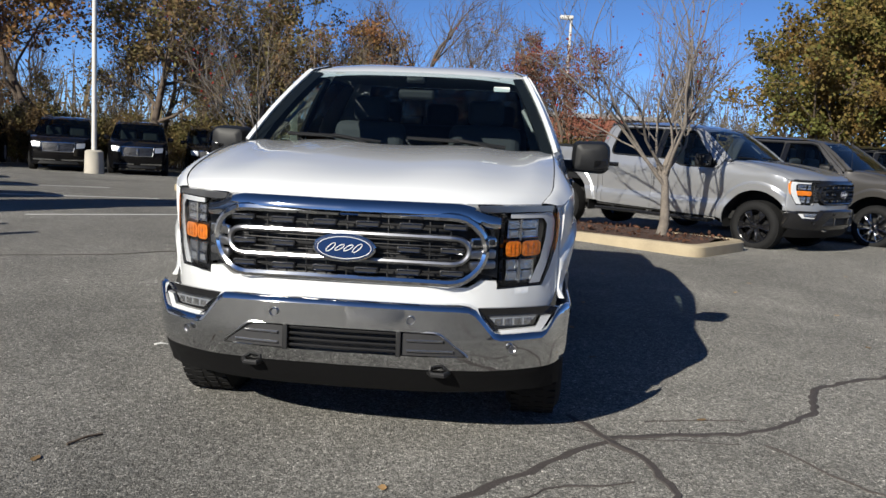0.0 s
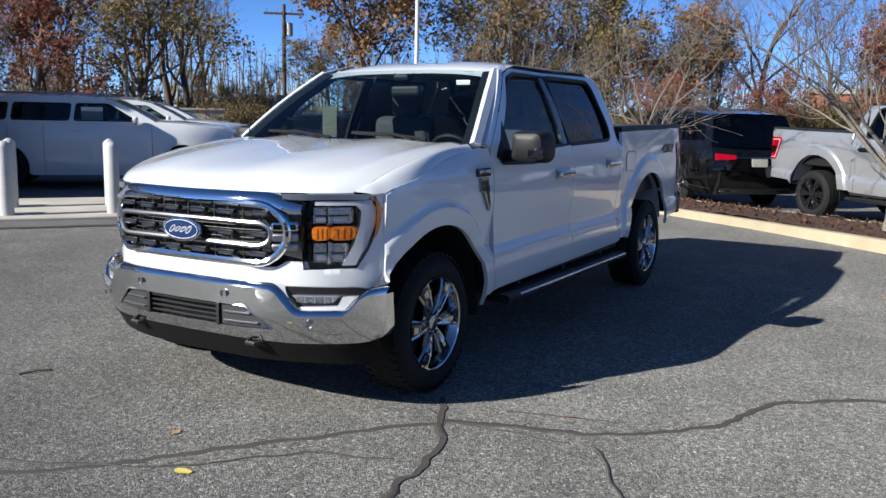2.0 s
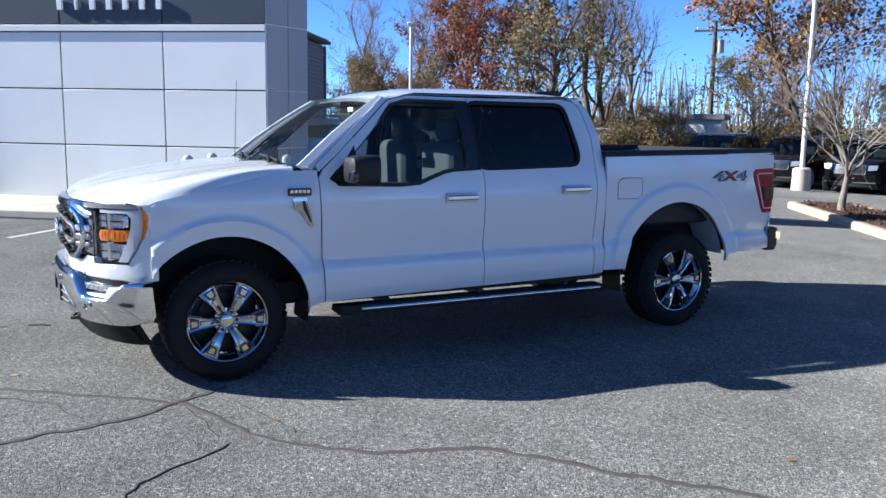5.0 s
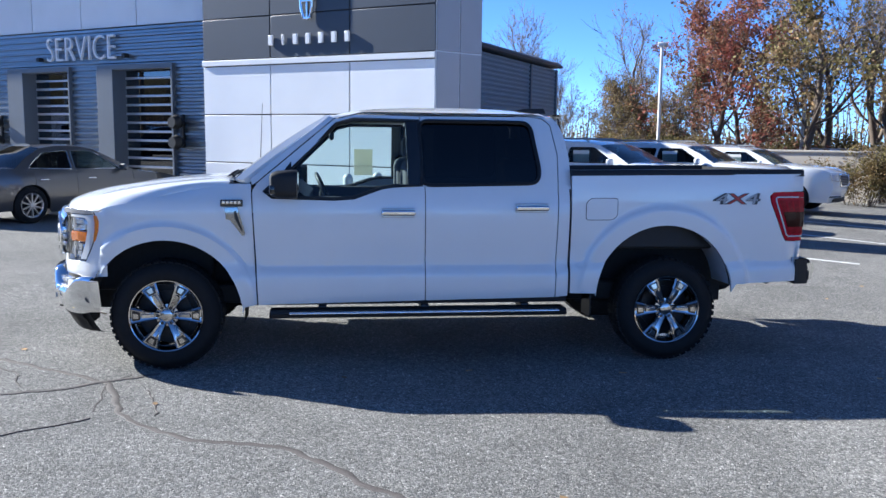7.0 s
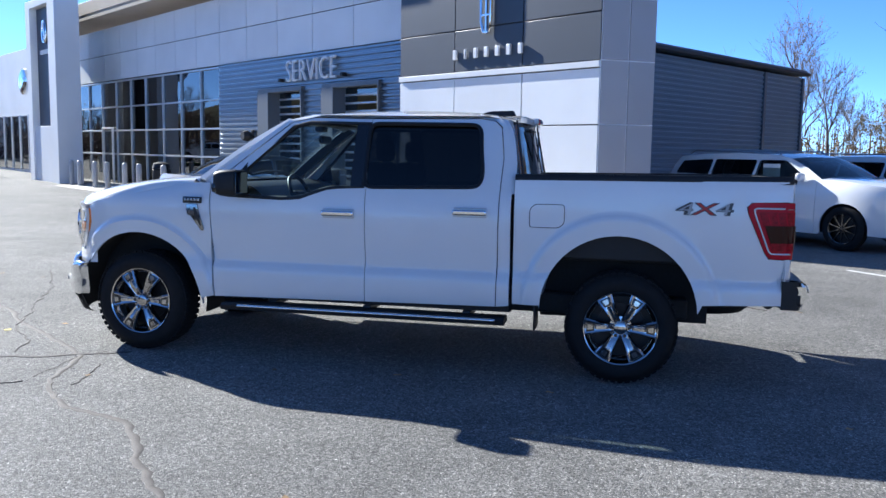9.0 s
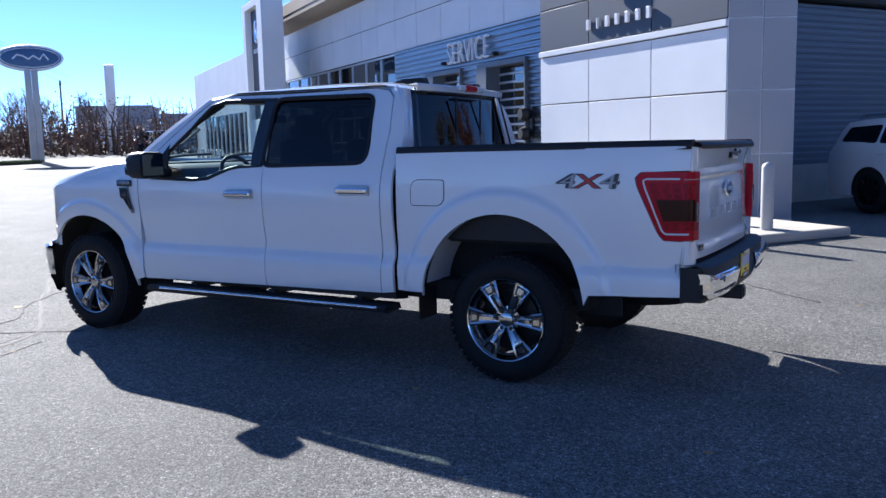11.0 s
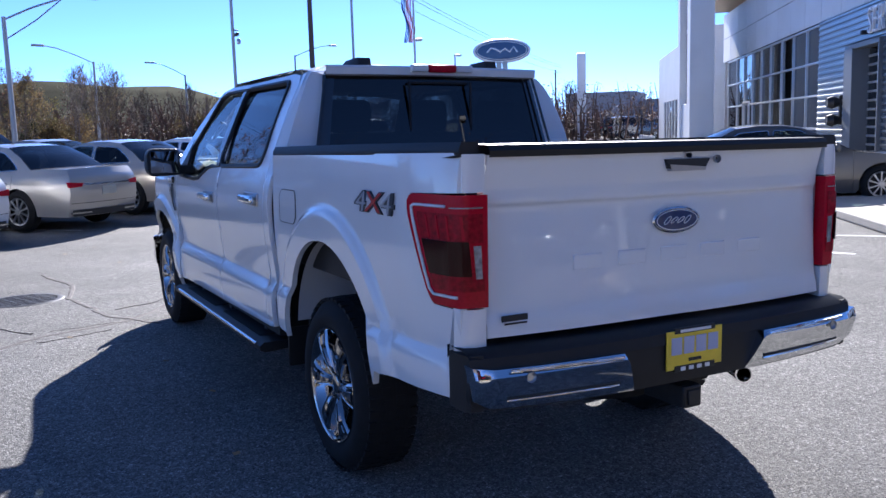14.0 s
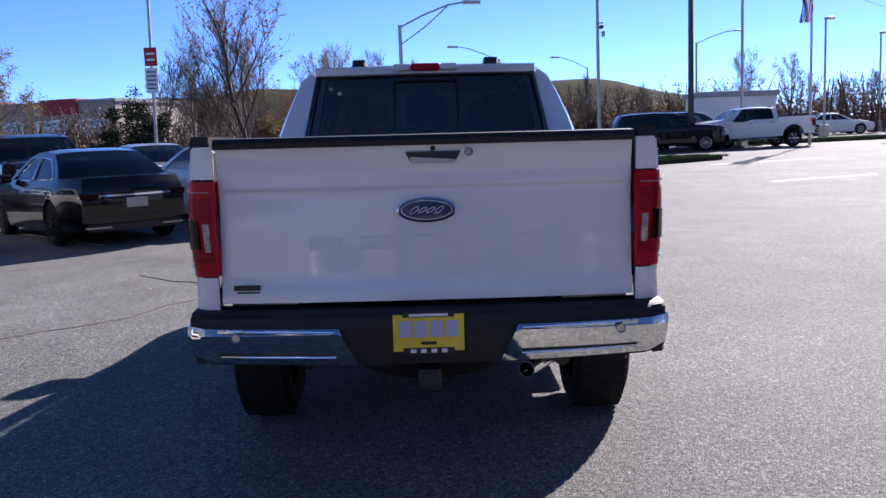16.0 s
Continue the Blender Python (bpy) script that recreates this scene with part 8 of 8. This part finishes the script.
# maker's sign on its post, drawn as a plain oval
sign = thing("oval_sign", "blue oval maker's sign on a tall grey post", "sign", on_ground(-28.2, -42.8, 148))


def big_oval(w, h, d, n=48):
    return [(w * math.cos(g), d, h * math.sin(g) + 6.15) for g in (2 * math.pi * i / n for i in range(n))]


part("oval_board", loft([big_oval(1.78, 0.72, 0.25), big_oval(1.85, 0.78, 0.15), big_oval(1.85, 0.78, -0.15), big_oval(1.78, 0.72, -0.25)]), SIGNWHITE, sign)
part("oval_field", loft([big_oval(1.70, 0.64, 0.24), big_oval(1.70, 0.64, 0.28), big_oval(1.0, 0.3, 0.29)]), LOGOBLUE, sign)
part("oval_field", loft([big_oval(1.70, 0.64, -0.24), big_oval(1.70, 0.64, -0.28), big_oval(1.0, 0.3, -0.29)]), LOGOBLUE, sign)
part("inner_line", pipe(big_oval(1.60, 0.56, -0.285), 0.022, 5, closed=True), SIGNWHITE, sign)
part("script_bar", pipe([(x, -0.31, 6.15 + z) for x, z in ((1.0, -0.12), (0.75, 0.22), (0.5, -0.1), (0.2, 0.12), (-0.1, -0.08), (-0.4, 0.10), (-0.7, 0.16), (-0.95, -0.1))], 0.055, 6), SIGNWHITE, sign)
part("script_bar", pipe([(x, 0.31, 6.15 + z) for x, z in ((-1.0, -0.12), (-0.75, 0.22), (-0.5, -0.1), (-0.2, 0.12), (0.1, -0.08), (0.4, 0.10), (0.7, 0.16), (0.95, -0.1))], 0.055, 6), SIGNWHITE, sign)
for dx in (-0.19, 0.19):
    part("post", box((0.34, 0.5, 5.5), (dx, 0, 2.75), 0.02), POLE, sign)

# lot sign on a pole, with plain bars
sp_ = thing("lot_sign", "red and white notice boards with plain bars on a slim pole", "sign", on_ground(9.6, -24.0, 8))
part("pole", rod((0, 0, 0), (-0.15, 0, 7.5), 0.06, 0.05, 8), POLE, sp_)
part("board", box((0.42, 0.05, 0.62), (-0.08, 0.08, 4.35), 0.01), STORERED, sp_)
part("board", box((0.42, 0.05, 0.85), (-0.06, 0.08, 3.55), 0.01), SIGNWHITE, sp_)
for k in range(2):
    part("bar", box((0.28, 0.06, 0.07), (-0.08, 0.085, 4.25 + 0.2 * k)), SIGNWHITE, sp_)
for k in range(5):
    part("bar", box((0.30, 0.06, 0.04), (-0.06, 0.085, 3.28 + 0.14 * k)), BLACKINK, sp_)


def far_building(name, label, x, y, w, d, h, turn, mat_, wins=0, top=None):
    b = thing(name, label, "building", on_ground(x, y, turn))
    part("wall", box((w, d, h + 1), (0, 0, h / 2 - 0.5), 0.03), mat_, b)
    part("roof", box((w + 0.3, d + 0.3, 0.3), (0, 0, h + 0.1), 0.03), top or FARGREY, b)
    for k in range(wins):
        xx = -w / 2 + w * (k + 0.5) / wins
        wn = part("window", box((w / wins * 0.6, 0.12, h * 0.28), (xx, -d / 2, h * 0.55), 0.02), SHOPGLASS, b)
        part("frame", box((w / wins * 0.66, 0.06, h * 0.33), (xx, -d / 2 - 0.01, h * 0.55), 0.01), MULLION, wn)
        wn2 = part("window", box((w / wins * 0.6, 0.12, h * 0.28), (xx, d / 2, h * 0.55), 0.02), SHOPGLASS, b)
    return b


st = far_building("store", "beige flat-roofed store with red wall sections", 38.0, -82.0, 24, 12, 5.2, 162, STORE, 5)
part("red_section", box((3.6, 13, 6.0), (-4.5, 0, 2.8), 0.03), STORERED, st)
part("red_section", box((4.0, 13, 1.4), (6.0, 0.2, 4.9), 0.03), STORERED, st)
part("store_wing", box((8, 10, 4.4), (-14.5, 0, 2.0), 0.03), STORE, st)
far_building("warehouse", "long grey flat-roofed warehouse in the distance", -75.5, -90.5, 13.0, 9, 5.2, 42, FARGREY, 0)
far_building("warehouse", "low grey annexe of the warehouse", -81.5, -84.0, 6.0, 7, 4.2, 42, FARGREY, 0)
far_building("brick_house", "red brick building behind the trees", 2.5, 56.0, 15, 8, 4.4, 0, BRICK, 4)
far_building("white_shed", "pale flat-roofed shed behind the shrubs", -27.6, 28.4, 3.6, 2.6, 2.6, 40, SIGNWHITE, 0)
far_building("white_trailer", "white box trailer parked beyond the pickup", -16.6, -42.0, 4.2, 2.3, 2.6, 8, SIGNWHITE, 0)
# pale wall beyond the white SUVs
PALEWALL = shader("pale_wall", (0.50, 0.45, 0.38), 0.85, grain=0.06, stain=0.12, stain_scale=1.2)
lw = thing("low_wall", "pale concrete wall with a flat cap behind the parked SUVs", "wall")
wall_m = pose(-22.8, 14.2, gz(-22.8, 14.2), 0, 0, 50)
lw.matrix_world = wall_m
part("wall_body", box((9.0, 0.25, 1.8), (0, 0, 0.7), 0.02), PALEWALL, lw)
part("wall_cap", box((9.1, 0.34, 0.08), (0, 0, 1.62), 0.02), PALEWALL, lw)

# ---- markings and small things on the asphalt ----
def strip(points, width, z=0.004, jitter=0.0, seed=1, bm=None):
    """A thin raised band along a line."""
    rng = random.Random(seed)
    bm = bm or bmesh.new()
    pts = [Vector((x, y, 0)) for x, y in points]
    dense = []
    for p, q in zip(pts, pts[1:]):
        k = max(1, int((q - p).length / 0.06)) if jitter else 1
        dense += [p.lerp(q, i / k) for i in range(k)]
    dense.append(pts[-1])
    rows = []
    off = 0.0
    for i, p in enumerate(dense):
        a, b = dense[max(i - 1, 0)], dense[min(i + 1, len(dense) - 1)]
        d = (b - a).normalized()
        s = Vector((-d.y, d.x, 0))
        off = off * 0.8 + rng.gauss(0, jitter)
        w = width * (1 + (rng.uniform(-0.3, 0.3) if jitter else 0)) / 2
        c = p + s * off
        g = gz(c.x, c.y)
        rows.append([c - s * w + Vector((0, 0, g - 0.002)), c - s * w * 0.7 + Vector((0, 0, g + z)), c + s * w * 0.7 + Vector((0, 0, g + z)), c + s * w + Vector((0, 0, g - 0.002))])
    loft(rows, bm, closed=False)
    return bm


CR = [[(-1.2, -5.2), (-0.4, -4.3), (0.13, -3.66), (0.43, -3.24), (0.65, -2.93), (0.9, -2.6), (1.24, -2.21)],
      [(1.24, -2.21), (1.57, -2.06), (1.91, -2.0), (2.2, -1.76), (2.42, -1.5), (2.52, -1.13), (2.63, -0.91), (3.05, -0.57), (3.6, -0.1), (4.3, 0.5), (5.2, 1.0)],
      [(1.02, -1.9), (1.12, -2.04), (1.24, -2.21), (1.38, -2.45), (1.44, -2.71), (1.48, -2.95), (1.62, -3.6), (1.5, -4.4), (1.7, -5.6)]]
for k, c in enumerate(CR):
    tagged(part("crack_seal", strip(c, 0.050, 0.0018 + 0.0015 * k, 0.011, k), SEALER), "dark sealed crack wandering over the asphalt", "crack", kind="structure")
FINE = [[(1.07, -2.06), (1.22, -2.19), (1.67, -2.11), (1.88, -2.11)], [(1.32, -2.15), (1.57, -2.04), (1.58, -1.97)], [(1.43, -1.88), (1.74, -1.75), (1.99, -1.76)], [(1.3, -2.75), (0.9, -2.9), (0.4, -3.4), (-0.3, -3.8), (-1.5, -4.5), (-2.6, -5.4)], [(2.0, -2.1), (2.3, -2.6), (2.9, -2.9), (3.3, -3.4)], [(-2.4, 3.3), (-3.6, 2.0), (-5.0, 1.3), (-6.6, 0.9)]]
for k, c in enumerate(FINE):
    tagged(part("crack", strip(c, 0.012, 0.002 + 0.001 * k, 0.012, k + 9), SEALER), "fine open crack in the asphalt", "crack", kind="structure")

LINES = [((-7.6, -2.1), (-8.6, -0.75)), ((-5.6, -2.4), (-6.35, -0.9)), ((-6.6, -3.0), (-7.5, -2.2)), ((-6.5, 0.5), (-6.5, 2.2)),
         ((8.1, -9.8), (5.0, -6.7)), ((5.9, -11.6), (2.8, -8.4)), ((3.9, -13.45), (0.8, -10.3)), ((1.8, -15.3), (-1.25, -12.15)), ((-0.2, -17.1), (-3.3, -14.0)),
         ((-0.9, 10.9), (3.2, 7.75)), ((-8.8, 7.4), (-6.2, 9.2)), ((-11.2, 10.0), (-8.6, 12.0)), ((-6.2, 4.9), (-3.9, 6.6)),
         ((-9.0, -22.0), (-13.5, -23.5)), ((-12.0, -16.0), (-16.0, -18.0)), ((-8.0, -14.0), (-11.0, -15.0))]
for k, (p, q) in enumerate(LINES):
    tagged(part("line", strip([p, q], 0.10, 0.003), LINE), "worn white painted stall line", "line", kind="structure")


def grating(x, y, turn):
    g = thing("drain_grate", "round cast-iron drain grate set in the asphalt", "drain", on_ground(x, y, turn))
    part("frame_ring", lathe([(0.0, 0.30), (0.006, 0.30), (0.008, 0.34), (0.0, 0.36)], 40, "z"), DARKMETAL, g)
    for k in range(9):
        t = -0.26 + 0.065 * k
        w = math.sqrt(max(0.0, 0.30 ** 2 - t * t))
        part("bar", box((2 * w, 0.028, 0.008), (0, t, 0.003), 0.002), DARKMETAL, g)
    for k in range(5):
        t = -0.22 + 0.11 * k
        w = math.sqrt(max(0.0, 0.30 ** 2 - t * t))
        part("bar", box((0.02, 2 * w, 0.006), (t, 0, 0.002), 0.002), DARKMETAL, g)
    part("pit", lathe([(0.001, 0.001), (0.001, 0.30)], 30, "z"), BLACKINK, g)
    return g


_g = grating(1.98, -3.8, 20)
copy_thing(_g, on_ground(-0.15, -5.85, 70))
mh = thing("manhole_cover", "round iron manhole cover in the asphalt", "manhole", on_ground(-1.5, -9.6))
part("cover", lathe([(0.0, 0.42), (0.008, 0.40), (0.008, 0.34), (0.004, 0.335), (0.008, 0.33), (0.008, 0.001)], 40, "z"), DARKMETAL, mh)

# fallen leaves
LEAF = shader("fallen_leaf", (0.30, 0.19, 0.08), 0.8, vary=0.5)
LEAFY = shader("fallen_yellow_leaf", (0.55, 0.45, 0.10), 0.8, vary=0.2)
_rng = random.Random(77)
lf = bmesh.new()
loft([[(x, y, z) for x, y, z in r] for r in ([(-0.035, -0.01, 0.004), (0, -0.03, 0.014), (0.04, -0.008, 0.006)], [(-0.045, 0.004, 0.008), (0, 0.004, 0.004), (0.05, 0.004, 0.012)], [(-0.03, 0.02, 0.012), (0.0, 0.032, 0.006), (0.035, 0.018, 0.010)])], lf, closed=False)
bmesh.ops.scale(lf, vec=(0.65, 0.65, 0.65), verts=lf.verts)
leaf0 = part("fallen_leaf", lf, LEAF)
leaf0.matrix_world = on_ground(1.75, -1.78, 30)
tagged(leaf0, "dry curled leaf lying on the asphalt", "leaf", "fallen leaves")
for x, y in ((0.25, -3.05), (0.55, -4.35), (-1.2, -3.1), (2.9, -2.4), (3.3, -3.0), (4.1, -1.9), (3.4, 0.4), (3.6, 1.7), (2.9, 2.6), (2.0, 4.0), (1.2, 4.4), (3.2, 3.3), (0.4, 4.9), (-1.4, 4.6), (-2.4, 3.6), (4.6, 4.4), (-2.8, -3.4), (1.6, 3.2), (1.3, 1.4), (1.15, 0.3), (1.25, -0.6)):
    copy_thing(leaf0, on_ground(x, y, _rng.uniform(0, 360)))
for _ in range(70):
    a, r = _rng.uniform(0, 6.28), _rng.uniform(4.5, 22)
    x, y = r * math.cos(a), r * math.sin(a)
    if y > 16 or x < -8:
        continue
    copy_thing(leaf0, on_ground(x, y, _rng.uniform(0, 360)))
yl = copy_thing(leaf0, on_ground(0.62, -3.35, 10) @ Matrix.Diagonal((1.5, 1.5, 1.0, 1)))
yl.material_slots[0].link = "OBJECT"
yl.material_slots[0].material = LEAFY
tagged(yl, "bright yellow leaf lying on the asphalt")

# litter bin by the showroom
bin_ = thing("litter_bin", "black litter bin on the walk by the showroom", "bin", FACADE @ pose(-20.6, 6.6, 0.12))
part("bin_body", lathe([(0, 0.001), (0, 0.26), (0.75, 0.29), (0.78, 0.25), (0.78, 0.001)], 24, "z"), PLASTIC, bin_)
part("bin_lid", lathe([(0.80, 0.29), (0.95, 0.24), (1.0, 0.1), (1.0, 0.001)], 24, "z"), PLASTIC, bin_)
# low rail fence at the road side
fence = thing("rail_fence", "low pale pipe rail fence beside the drive", "fence", on_ground(-5.4, -26.2, -22))
for k in range(5):
    part("post", rod((k * 1.1 - 2.2, 0, 0), (k * 1.1 - 2.2, 0, 0.9), 0.03), POLE, fence)
for z in (0.5, 0.88):
    part("rail", rod((-2.2, 0, z), (2.2, 0, z), 0.025), POLE, fence)

tagged(part("stick", pipe([(-1.16, -2.93, 0.006), (-1.12, -2.84, 0.012), (-1.08, -2.77, 0.006)], 0.006, 5), WOODPOLE), "thin dark stick lying on the asphalt", "stick")
tagged(part("paper_scrap", loft([[(-0.04, -0.012, 0.004), (0.0, -0.014, 0.012), (0.045, -0.01, 0.006)], [(-0.045, 0.012, 0.008), (0.0, 0.012, 0.016), (0.04, 0.014, 0.005)]], closed=False), PAPER), "small white paper scrap on the asphalt", "litter").matrix_world = on_ground(-1.51, -1.19, 25)
